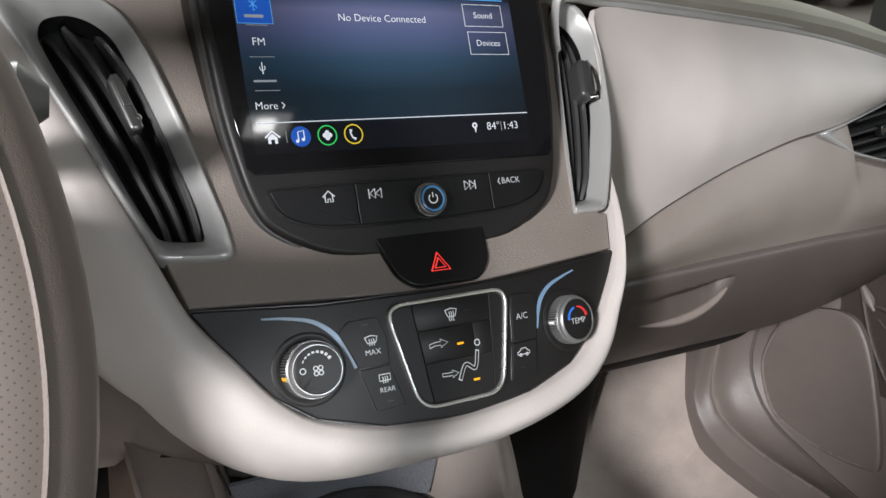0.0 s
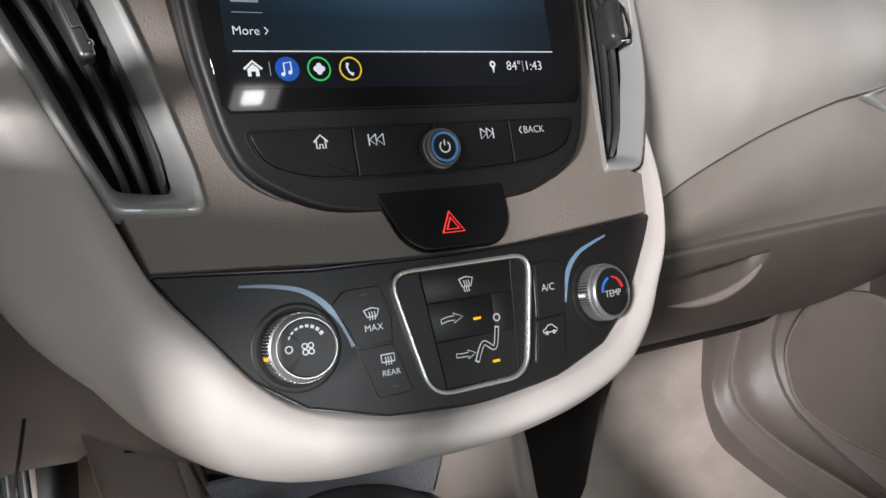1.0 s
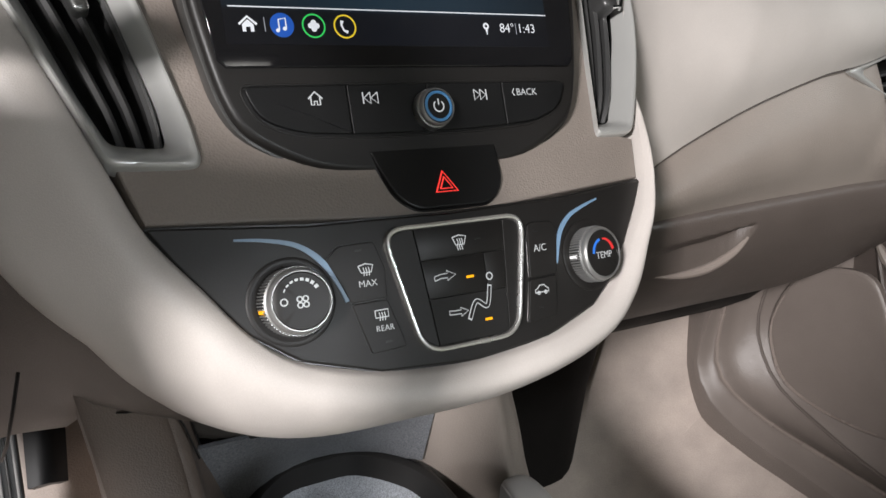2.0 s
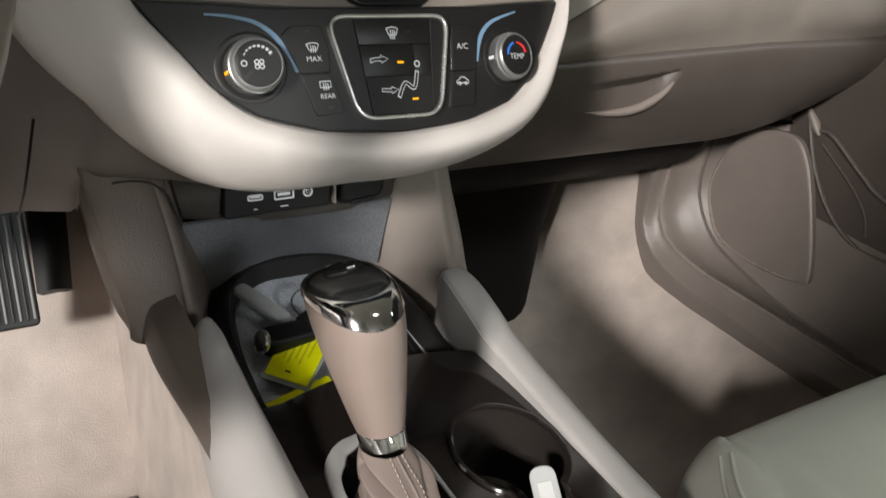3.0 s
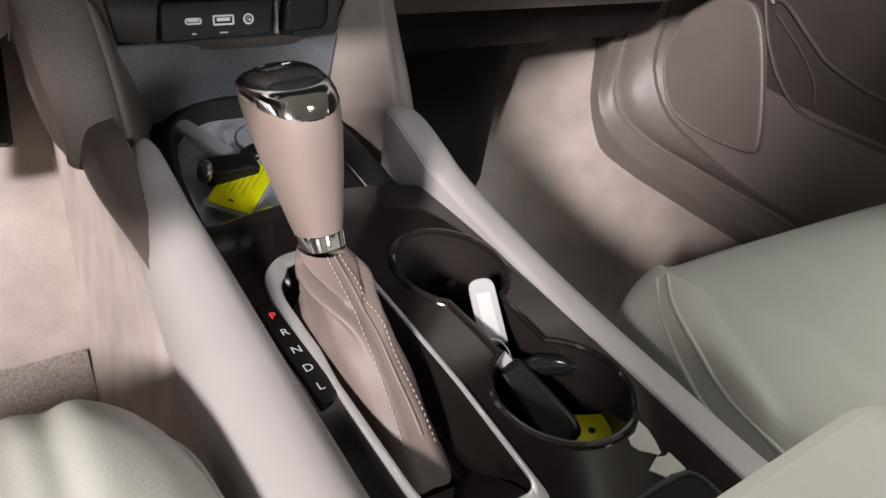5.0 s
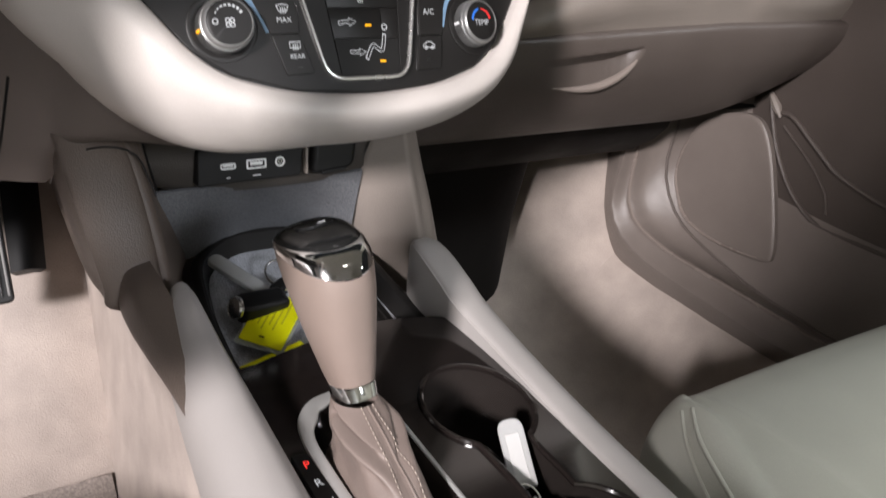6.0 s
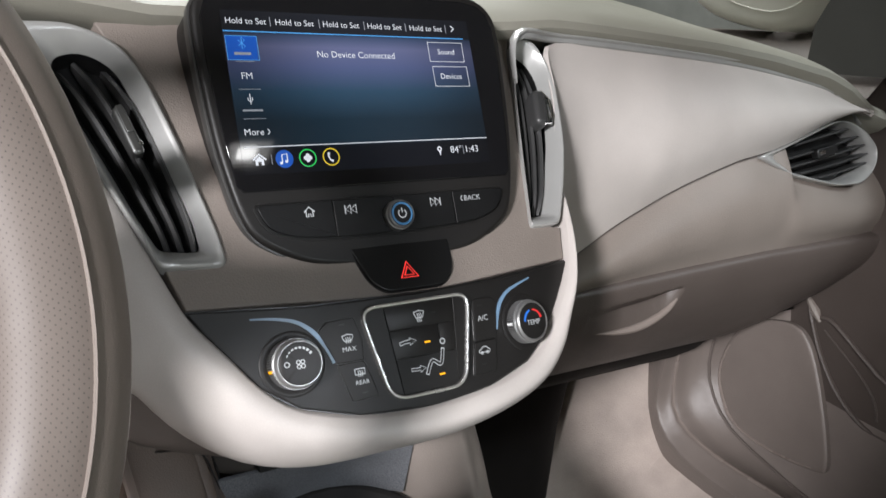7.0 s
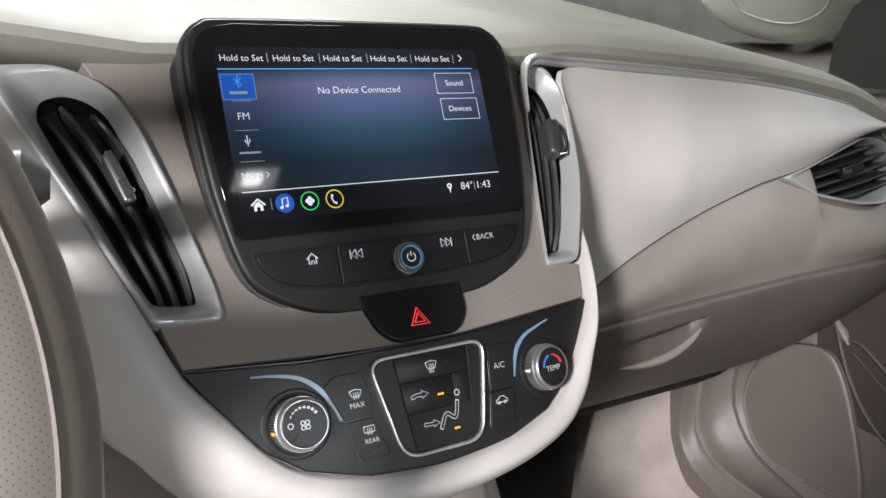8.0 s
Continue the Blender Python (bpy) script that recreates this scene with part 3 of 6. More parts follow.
shown("separator", line([(-0.0720, -0.0030), (-0.0720, 0.0032)], 0.0003), LIT_DIM)


def ring_outline(x, y, r, n=28):
    return [(x + r * math.cos(2 * math.pi * i / n), y + r * math.sin(2 * math.pi * i / n)) for i in range(n)]


shown("music_disc", plate(ring_outline(-0.0642, 0.0, 0.0054), SC, 0.0012, DW, 0.00005, 1), LIT_BLUE)
shown("music_mark", join(line([(-0.0657, -0.0022), (-0.0657, 0.0024), (-0.0625, 0.0031), (-0.0625, -0.0014)], 0.0006, w0=DW + 0.0001), plate(ring_outline(-0.0664, -0.0024, 0.0009, 12), SC, DW, DW + 0.0002, 0.00003, 1), plate(ring_outline(-0.0632, -0.0016, 0.0009, 12), SC, DW, DW + 0.0002, 0.00003, 1)), LIT)
for x, mat in ((-0.0496, LIT_GREEN), (-0.0346, LIT_YELLOW)):
    shown("ring", frame_ring(ring_outline(x, 0, 0.0055), ring_outline(x, 0, 0.0048), SC, 0.0012, DW, 0.00003), mat)
shown("fan_mark", join(*[plate(ring_outline(-0.0496 + a, b, 0.0013, 14), SC, DW - 0.0001, DW + 0.0001, 0.00003, 1) for a, b in ((0.0014, 0), (-0.0014, 0), (0, 0.0014), (0, -0.0014))]), LIT)
shown("phone_mark", line([(-0.0358, 0.0026), (-0.0363, 0.0005), (-0.0354, -0.0018), (-0.0335, -0.0027)], [0.0016, 0.0009, 0.0009, 0.0016]), LIT)
shown("pin_mark", join(frame_ring(ring_outline(0.0421, 0.0018, 0.0017, 16), ring_outline(0.0421, 0.0018, 0.0008, 16), SC, 0.0012, DW, 0.00003), line([(0.0421, 0.0002), (0.0421, -0.0026)], [0.0014, 0.0002])), LIT)
shown("temperature_text", words("84°", 0.0066, on(SC, 0.0547, 0.0008, DW), 0.00004), LIT)
shown("separator", line([(0.0602, -0.0022), (0.0602, 0.0036)], 0.0003), LIT_DIM)
shown("clock_text", words("1:43", 0.0066, on(SC, 0.0668, 0.0008, DW), 0.00004), LIT)

# push buttons of the unit
row = rounded([(-0.0872, -0.0262), (0.0868, -0.0262), (0.0800, -0.0410), (0.0630, -0.0474), (0.0300, -0.0498), (-0.0300, -0.0503), (-0.0630, -0.0484), (-0.0810, -0.0418)], [0.005, 0.005, 0.02, 0.02, 0.02, 0.02, 0.02, 0.02], 5)
part("button_bed", plate(row, SC, -0.001, 0.0004, 0.0002, 1), SLAT, unit)
part("button_rim", frame_ring(inset_outline(row, -0.0010), row, SC, -0.001, 0.0007, 0.0003), CHARCOAL, unit, "thin raised edge round the buttons")


def clip_x(o, a, b):
    """The part of a convex outline between x = a and x = b."""
    for lim, keep in ((a, 1), (b, -1)):
        out = []
        for p, q in zip(o, o[1:] + o[:1]):
            ip, iq = (p[0] - lim) * keep >= 0, (q[0] - lim) * keep >= 0
            if ip:
                out.append(p)
            if ip != iq:
                t = (lim - p[0]) / (q[0] - p[0])
                out.append((lim, p[1] + t * (q[1] - p[1])))
        o = out
    return [p for p, q in zip(o, o[1:] + o[:1]) if math.hypot(p[0] - q[0], p[1] - q[1]) > 1e-5]


row_in = inset_outline(row, 0.0008)
keys = []
for a, b in ((-0.1, -0.0392), (-0.0388, 0.0018), (0.0022, 0.0448), (0.0452, 0.1)):
    keys.append(part("button", plate(clip_x(row_in, a, b), SC, -0.001, 0.0026, 0.0006, 2), BLACK, unit))
BW = 0.0026
part("house_mark", join(line([(-0.0578, -0.0329), (-0.0545, -0.0298), (-0.0512, -0.0329)], 0.0007, SC, BW), line([(-0.0566, -0.0320), (-0.0566, -0.0356), (-0.0552, -0.0356), (-0.0552, -0.0340), (-0.0538, -0.0340), (-0.0538, -0.0356), (-0.0524, -0.0356), (-0.0524, -0.0320)], 0.0006, SC, BW)), PRINT, keys[0])
part("back_track_mark", join(line([(-0.0316, -0.0357), (-0.0316, -0.0305)], 0.0006, SC, BW), line([(-0.0280, -0.0305), (-0.0312, -0.0331), (-0.0280, -0.0357), (-0.0280, -0.0305)], 0.0005, SC, BW), line([(-0.0243, -0.0305), (-0.0277, -0.0331), (-0.0243, -0.0357), (-0.0243, -0.0305)], 0.0005, SC, BW)), PRINT, keys[1])
part("next_track_mark", join(line([(0.0351, -0.0355), (0.0351, -0.0303)], 0.0006, SC, BW), line([(0.0280, -0.0303), (0.0314, -0.0329), (0.0280, -0.0355), (0.0280, -0.0303)], 0.0005, SC, BW), line([(0.0315, -0.0303), (0.0348, -0.0329), (0.0315, -0.0355), (0.0315, -0.0303)], 0.0005, SC, BW)), PRINT, keys[2])
part("back_text", join(words("BACK", 0.0050, on(SC, 0.0598, -0.0322, BW), 0.00005), line([(0.0522, -0.0303), (0.0509, -0.0321), (0.0522, -0.0339)], 0.0005, SC, BW)), PRINT, keys[3])


def knob(name, at, r, h, parent, face, trim, label="", part=part):
    """A knurled metal knob with a dark cap."""
    ob = part(name, lathe([(r * 0.97, h * 0.58), (r * 1.05, h * 0.62), (r * 1.05, h * 0.68), (r * 0.99, h * 0.70), (r * 1.02, h * 0.78), (r * 1.01, h * 0.88), (r * 0.97, h * 0.96), (r * 0.92, h), (r * 0.90, h), (r * 0.88, h - 0.0007)], at, 48), trim, parent, label)
    part("barrel", lathe([(r * 0.99, -0.001), (r * 0.99, h * 0.62), (r * 0.9, h * 0.64)], at, 40), SLAT, ob)
    bms = []
    for i in range(64):
        a = 2 * math.pi * i / 64
        bms.append(box(at @ pose(r * 1.02 * math.cos(a), r * 1.02 * math.sin(a), 0.0002, 0, 0, math.degrees(a)), r * 0.12, r * 0.052, h * 0.62, 0.0001))
    part("knurl", join(*bms), trim, ob)
    cap = part("cap", lathe([(r * 0.89, h - 0.002), (r * 0.89, h - 0.0006), (r * 0.85, h - 0.0002), (0.0003, h - 0.0002)], at, 40), face, ob)
    return ob


power = knob("power_knob", on(SC, 0.002, -0.0398), 0.0088, 0.0112, unit, BLACK, KNOB, "knurled silver power knob with blue ring")
BLUE_RING = material("blue_ring", (0.06, 0.19, 0.38), 0.3, coat=0.3)
part("blue_ring", frame_ring(ring_outline(0, 0, 0.0073), ring_outline(0, 0, 0.0059), on(SC, 0.002, -0.0398), 0.0105, 0.01135, 0.0003), BLUE_RING, power)
pm = on(SC, 0.002, -0.0398)
part("power_mark", join(line([(0.0026 * math.sin(a), 0.0026 * math.cos(a)) for a in [radians(38 + 284 * i / 20) for i in range(21)]], 0.0006, pm, 0.0111), line([(0, 0.0006), (0, 0.0034)], 0.0006, pm, 0.0111)), PRINT, power)

# ---- climate controls ----


def part_c(name, bm, mat, parent=None, label=""):
    """A part of the climate panel, which is bowed."""
    return part(name, bowed(bm, HV, 0.0, 0.80), mat, parent, label)


climate = thing("climate_panel", HV, "charcoal climate control panel with two knurled silver knobs", "climate control")
hv_half = [(0.0, -0.0535), (0.045, -0.0500), (0.079, -0.0395), (0.0985, -0.0250), (0.1130, -0.0058), (0.1235, 0.0085), (0.1312, 0.0213), (0.1302, 0.0222), (0.068, 0.0162), (0.0, 0.0148)]
part_c("faceplate", plate(mirrored(hv_half), HV, -0.012, 0.0, 0.0010), CHARCOAL, climate)
part_c("shadow_gap", plate(mirrored([(x * 1.004, y + (0.0008 if y > 0 else -0.0006)) for x, y in hv_half]), HV, -0.014, -0.0014, 0.0002, 1), SLAT, climate)
KX, KY = 0.080, -0.0143
for s in (-1, 1):
    part_c("knob_dish", lathe([(0.0185, -0.0002), (0.0185, 0.0006), (0.0175, 0.0010), (0.0160, 0.0008), (0.0148, 0.0003)], on(HV, s * KX, KY), 48), CHARCOAL, climate)
fan = knob("fan_knob", on(HV, -KX, KY), 0.0132, 0.0132, climate, CHARCOAL, KNOB, "knurled silver fan speed knob", part_c)
temp = knob("temperature_knob", on(HV, KX, KY), 0.0132, 0.0118, climate, CHARCOAL, KNOB, "knurled silver temperature knob", part_c)
fm, tm = on(HV, -KX, KY), on(HV, KX, KY, -0.0014)
KW = 0.0131
part_c("off_ring", frame_ring(ring_outline(-0.0072, 0.0004, 0.0016, 16), ring_outline(-0.0072, 0.0004, 0.0011, 16), fm, KW - 0.0004, KW + 0.0001, 0.00003), PRINT, fan)
for i in range(8):
    a = radians(150 - 17 * i)
    c, s = math.cos(a), math.sin(a)
    part_c("speed_mark", box(fm @ pose(0.0075 * c, 0.0012 + 0.0075 * s, KW - 0.0003, 0, 0, math.degrees(a) - 90), 0.0014, 0.0005 + 0.00016 * i, 0.0004, 0.00005), PRINT, fan)
for a, b in ((0.0012, 0.0012), (-0.0012, 0.0012), (0.0012, -0.0012), (-0.0012, -0.0012)):
    part_c("fan_blade_mark", frame_ring(ring_outline(0.0003 + a, -0.0004 + b, 0.0013, 14), ring_outline(0.0003 + a, -0.0004 + b, 0.0008, 14), fm, KW - 0.0004, KW + 0.0001, 0.00003), PRINT, fan)
part_c("pointer_light", box(fm @ pose(-0.0137, -0.0024, 0.0020, 0, 0, 10), 0.0012, 0.0016, 0.0048, 0.0002), AMBER, fan)
part_c("temp_text", words("TEMP", 0.0048, on(tm, 0, -0.0010, KW), 0.00005), PRINT, temp)
part_c("cold_arc", line([(0.0072 * math.cos(a), 0.0072 * math.sin(a)) for a in [radians(178 - 8 * i) for i in range(10)]], 0.0013, tm, KW - 0.0002, 0.0004), BLUE_PAINT, temp)
part_c("warm_arc", line([(0.0072 * math.cos(a), 0.0072 * math.sin(a)) for a in [radians(88 - 8.5 * i) for i in range(10)]], [0.0008 + 0.0001 * i for i in range(10)], tm, KW - 0.0002, 0.0004), RED_PAINT, temp)
part_c("temperature_pointer", box(tm @ pose(-0.0137, 0.0, 0.0020), 0.0012, 0.0016, 0.0048, 0.0002), PAINTED, temp)
for s, pts in ((-1, [(-0.0995, 0.0137), (-0.0880, 0.0122), (-0.0760, 0.0090), (-0.0680, 0.0035), (-0.0625, -0.0035), (-0.0585, -0.0110), (-0.0562, -0.0178)]), (1, [(0.0915, 0.0140), (0.0800, 0.0108), (0.0700, 0.0070), (0.0630, 0.0010), (0.0592, -0.0060), (0.0570, -0.0125), (0.0560, -0.0155)])):
    p = resample([(x, y, 0) for x, y in pts], 24)
    part_c("blue_strip", ribbon(p, [0.0009 + 0.0016 * min(1, i / 14) for i in range(24)], HV, -0.001, 0.0007), BLUE, climate)

mid = rounded([(-0.0265, -0.0465), (0.0265, -0.0465), (0.0390, 0.0113), (-0.0390, 0.0113)], 0.012, 6)
part_c("chrome_frame", frame_ring(mid, inset_outline(mid, 0.0024), HV, -0.001, 0.0036, 0.0011), FRAME, climate, "rounded bright metal frame")
pad = inset_outline(mid, 0.0027)
part_c("pad_bed", plate(pad, HV, -0.001, 0.0010, 0.0002, 1), SLAT, climate)


def poly_between(o, lines):
    """Cuts a convex outline by half planes (point, inward normal)."""
    for (px, py), (nx, ny) in lines:
        out = []
        for p, q in zip(o, o[1:] + o[:1]):
            dp, dq = (p[0] - px) * nx + (p[1] - py) * ny, (q[0] - px) * nx + (q[1] - py) * ny
            if dp >= 0:
                out.append(p)
            if dp * dq < 0:
                t = dp / (dp - dq)
                out.append((p[0] + t * (q[0] - p[0]), p[1] + t * (q[1] - p[1])))
        o = out
    return [p for p, q in zip(o, o[1:] + o[:1]) if math.hypot(p[0] - q[0], p[1] - q[1]) > 1e-5]


g = 0.00018
pads = []
for cut in ([((-0.0222 - g, 0.005), (-0.995, -0.095))],
            [((-0.0222 + g, 0.005), (0.995, 0.095)), ((0.0250 - g, 0.005), (-0.995, 0.095)), ((0, -0.0055 + g), (0, 1))],
            [((-0.0222 + g, 0.005), (0.995, 0.095)), ((0.0120 - g, 0.0), (-1, 0)), ((0, -0.0055 - g), (0, -1)), ((0, -0.0228 + g), (0, 1))],
            [((0.0120 + g, 0.0), (1, 0)), ((0.0250 - g, 0.005), (-0.995, 0.095)), ((0, -0.0055 - g), (0, -1)), ((0, -0.0228 - g), (0, 1))],
            [((-0.0222 + g, 0.005), (0.995, 0.095)), ((0.0250 - g, 0.005), (-0.995, 0.095)), ((0, -0.0228 - g), (0, -1))],
            [((0.0250 + g, 0.005), (0.995, -0.095))]):
    pads.append(part_c("mode_button", plate(poly_between(pad, cut), HV, -0.001, 0.0021, 0.0003, 2), CHARCOAL, climate))
MW = 0.0023
part_c("defrost_mark", join(line([(-0.0036, 0.0032), (0.0, 0.0040), (0.0036, 0.0032), (0.0022, -0.0004), (-0.0022, -0.0004), (-0.0036, 0.0032)], 0.0005, HV, MW), *[line([(x, 0.0024), (x + 0.0004, 0.0006), (x - 0.0004, -0.0012), (x, -0.0028)], 0.00045, HV, MW) for x in (-0.0012, 0.0, 0.0012)]), PRINT, pads[1])
part_c("dark_slot", box(on(HV, 0.0100, 0.0015, MW - 0.0003), 0.0032, 0.0009, 0.0004, 0.0001), SLAT, pads[1])


def arrow(x, y, l, h, bend):
    pts = [(x, y - h * 0.22), (x + l * 0.3, y - h * 0.2 + bend), (x + l * 0.62, y - h * 0.22 + bend), (x + l * 0.58, y - h * 0.5 + bend), (x + l, y + bend), (x + l * 0.58, y + h * 0.5 + bend), (x + l * 0.62, y + h * 0.22 + bend), (x + l * 0.3, y + h * 0.2 + bend), (x, y + h * 0.22), (x, y - h * 0.22)]
    return line(pts, 0.0004, HV, MW)


part_c("upper_air_mark", arrow(-0.0155, -0.0142, 0.0110, 0.0045, 0.0008), PRINT, pads[2])
part_c("amber_light", box(on(HV, 0.0030, -0.0154, MW - 0.0004), 0.0038, 0.0011, 0.0006, 0.0001), AMBER, pads[2])
part_c("lower_air_mark", arrow(-0.0105, -0.0302, 0.0100, 0.0040, -0.0003), PRINT, pads[4])
part_c("airflow_mark", join(line(resample([(-0.0006, -0.0348, 0), (0.0042, -0.0270, 0), (0.0098, -0.0298, 0), (0.0127, -0.0205, 0)], 40), 0.0023, HV, MW, 0.00005), frame_ring(ring_outline(0.0133, -0.0166, 0.0019, 16), ring_outline(0.0133, -0.0166, 0.0013, 16), HV, MW, MW + 0.0001, 0.00003)), PRINT, climate)
part_c("airflow_mark_inside", line(resample([(-0.0002, -0.0342, 0), (0.0042, -0.0270, 0), (0.0098, -0.0298, 0), (0.0125, -0.0212, 0)], 40), 0.0014, HV, MW + 0.0001, 0.00005), CHARCOAL, climate)
part_c("amber_light", box(on(HV, 0.0098, -0.0360, MW - 0.0004), 0.0036, 0.0011, 0.0006, 0.0001), AMBER, pads[4])

# side buttons
side = []
for o in ([(-0.0635, 0.0008), (-0.0575, 0.0060), (-0.0415, 0.0060), (-0.0378, -0.0060), (-0.0388, -0.0190), (-0.0552, -0.0190), (-0.0585, -0.0105)],
          [(-0.0550, -0.0195), (-0.0388, -0.0195), (-0.0325, -0.0410), (-0.0490, -0.0418)],
          [(0.0405, 0.0048), (0.0440, 0.0058), (0.0560, 0.0052), (0.0592, 0.0010), (0.0570, -0.0110), (0.0548, -0.0208), (0.0376, -0.0212)],
          [(0.0374, -0.0217), (0.0546, -0.0213), (0.0512, -0.0410), (0.0330, -0.0420)]):
    part_c("button_gap", plate(inset_outline(rounded(o, 0.0015, 3), -0.0003 if sum(o[i][0] * o[(i + 1) % len(o)][1] - o[(i + 1) % len(o)][0] * o[i][1] for i in range(len(o))) else 0), HV, -0.001, 0.0002, 0.0001, 1), SLAT, climate)
    side.append(part_c("button", plate(rounded(o, 0.0015, 3), HV, -0.001, 0.0012, 0.0005, 2), CHARCOAL, climate))
SW = 0.0013


def screen_mark(x, y, fan_shape):
    o = [(-0.0034, 0.0024), (0.0, 0.0032), (0.0034, 0.0024), (0.0022, -0.0006), (-0.0022, -0.0006), (-0.0034, 0.0024)] if fan_shape else [(-0.0030, 0.0026), (0.0030, 0.0026), (0.0030, -0.0006), (-0.0030, -0.0006), (-0.0030, 0.0026)]
    return join(line([(x + a, y + b) for a, b in o], 0.0005, HV, SW), *[line([(x + d, y + 0.0016), (x + d + 0.0003, y), (x + d, y - 0.0020)], 0.0004, HV, SW) for d in (-0.0012, 0.0, 0.0012)])


part_c("mark", join(screen_mark(-0.0468, -0.0062, True), words("MAX", 0.0040, on(HV, -0.0467, -0.0116, SW), 0.00005)), PRINT, side[0])
part_c("mark", join(screen_mark(-0.0425, -0.0262, False), words("REAR", 0.0036, on(HV, -0.0418, -0.0316, SW), 0.00005)), PRINT, side[1])
part_c("mark", words("A/C", 0.0050, on(HV, 0.0465, -0.0072, SW), 0.00005), PRINT, side[2])
car = [(-0.0042, -0.0012), (-0.0042, 0.0002), (-0.0026, 0.0008), (-0.0012, 0.0022), (0.0016, 0.0022), (0.0030, 0.0008), (0.0042, 0.0002), (0.0042, -0.0012), (-0.0042, -0.0012)]
part_c("mark", join(line([(0.0438 + x, -0.0272 + y) for x, y in car], 0.0005, HV, SW), *[frame_ring(ring_outline(0.0438 + x, -0.0286, 0.0010, 12), ring_outline(0.0438 + x, -0.0286, 0.0005, 12), HV, SW, SW + 0.0001, 0.00003) for x in (-0.0022, 0.0022)]), PRINT, side[3])
for k, (x, y) in ((0, (-0.0490, 0.0030)), (1, (-0.0410, -0.0375)), (2, (0.0455, 0.0012)), (3, (0.0420, -0.0355))):
    part_c("dark_slot", box(on(HV, x, y, SW - 0.0003), 0.0030, 0.0008, 0.0004, 0.0001), SLAT, side[k])

# ---- hazard switch ----


def part_h(name, bm, mat, parent=None, label=""):
    return part(name, bowed(bm, TP, 0.006, 0.36), mat, parent, label)


hazard = thing("hazard_switch", on(TP, 0.003, 0.003), "black hazard light switch with a lit red triangle", "switch")
haz = rounded([(0.0375, 0.022), (0.036, 0.002), (0.027, -0.0082), (-0.0145, -0.0082), (-0.0235, -0.001), (-0.0315, 0.022)][::-1], [0.001, 0.007, 0.006, 0.008, 0.006, 0.001])
part_h("switch_gap", plate(inset_outline(haz, -0.0006), TP, -0.004, -0.0010, 0.0002, 1), SLAT, hazard)
cap = part_h("switch_cap", plate(haz, TP, -0.004, 0.0012, 0.0010), BLACK, hazard)
for r in (0.0068, 0.0038):
    tri = [(0.0030 + r * math.cos(a), 0.0028 + r * math.sin(a)) for a in (radians(90), radians(210), radians(330))]
    part_h("triangle", line(tri + tri[:1] + tri[1:2], 0.0008, TP, 0.0013, 0.0001), RED_LIT, cap, "lit red triangle outline")


# ---- air vents ----
def blade(a, b, m, w0, w1, thin=0.0011, sag=0.0, drop=0.0):
    """A thin slat from a to b in the frame m that stands from depth w0 to w1."""
    ax, ay = a
    bx, by = b
    d = Vector((bx - ax, by - ay)).normalized()
    n = Vector((-d.y, d.x)) * thin
    rows = []
    tip = w1
    for i in range(17):
        t = i / 16
        p = Vector((ax + (bx - ax) * t, ay + (by - ay) * t)) + Vector((-d.y, d.x)) * sag * math.sin(math.pi * t)
        w1 = tip - drop * (max(0, (t - 0.66) / 0.34) ** 2 + 0.5 * max(0, (0.15 - t) / 0.15) ** 2)
        rows.append([(p.x + n.x, p.y + n.y, w0), (p.x + n.x, p.y + n.y, w1 - thin), (p.x, p.y, w1), (p.x - n.x, p.y - n.y, w1 - thin), (p.x - n.x, p.y - n.y, w0)])
    bm = grid(rows, closed=True, cap=True)
    bm.transform(m)
    return bm


def vent(name, outer, hole, slats, label, m, sharp, depth=0.028, front=0.0035, thick=0.0011, drop=0.0, collar=0.0):
    ob = thing(name, m @ Matrix.Translation((sum(p[0] for p in outer) / len(outer), min(p[1] for p in outer), -0.004)), label, "air vent", "dashboard air vents")
    o, i = (rounded(q, [sharp.get(k, 0.1) * f for k in range(len(q))], 6) for q, f in ((outer, 1.0), (hole, 0.7)))
    rings = []
    for a, w in ((0.0, -0.008), (0.0, front - 0.002), (0.06, front - 0.0006), (0.14, front), (0.26, front - 0.0002), (0.42, front - 0.0018), (0.65, front - 0.0060), (0.85, front - 0.0095), (1.0, -collar if collar else -depth)):
        rings.append([(p[0] + (q[0] - p[0]) * a, p[1] + (q[1] - p[1]) * a, w) for p, q in zip(o, i)])
    bm = grid(rings, closed=True)
    bm.transform(m)
    part("frame", bm, SILVER, ob, "satin silver surround")
    if collar:
        bm = grid([[(*p[:2], w) for p in i] for w in (-collar, -depth)], closed=True)
        bm.transform(m)
        part("duct_wall", bm, SLAT, ob, "dark duct wall")
    part("duct", plate(inset_outline(i, -0.002), m, -depth - 0.004, -depth + 0.003, 0.0005, 1), SLAT, ob, "dark duct behind the slats")
    for a, b, sag in slats:
        part("slat", blade(a, b, m, -0.024, -0.0045, thick, sag, drop), VANE, ob)
    return ob


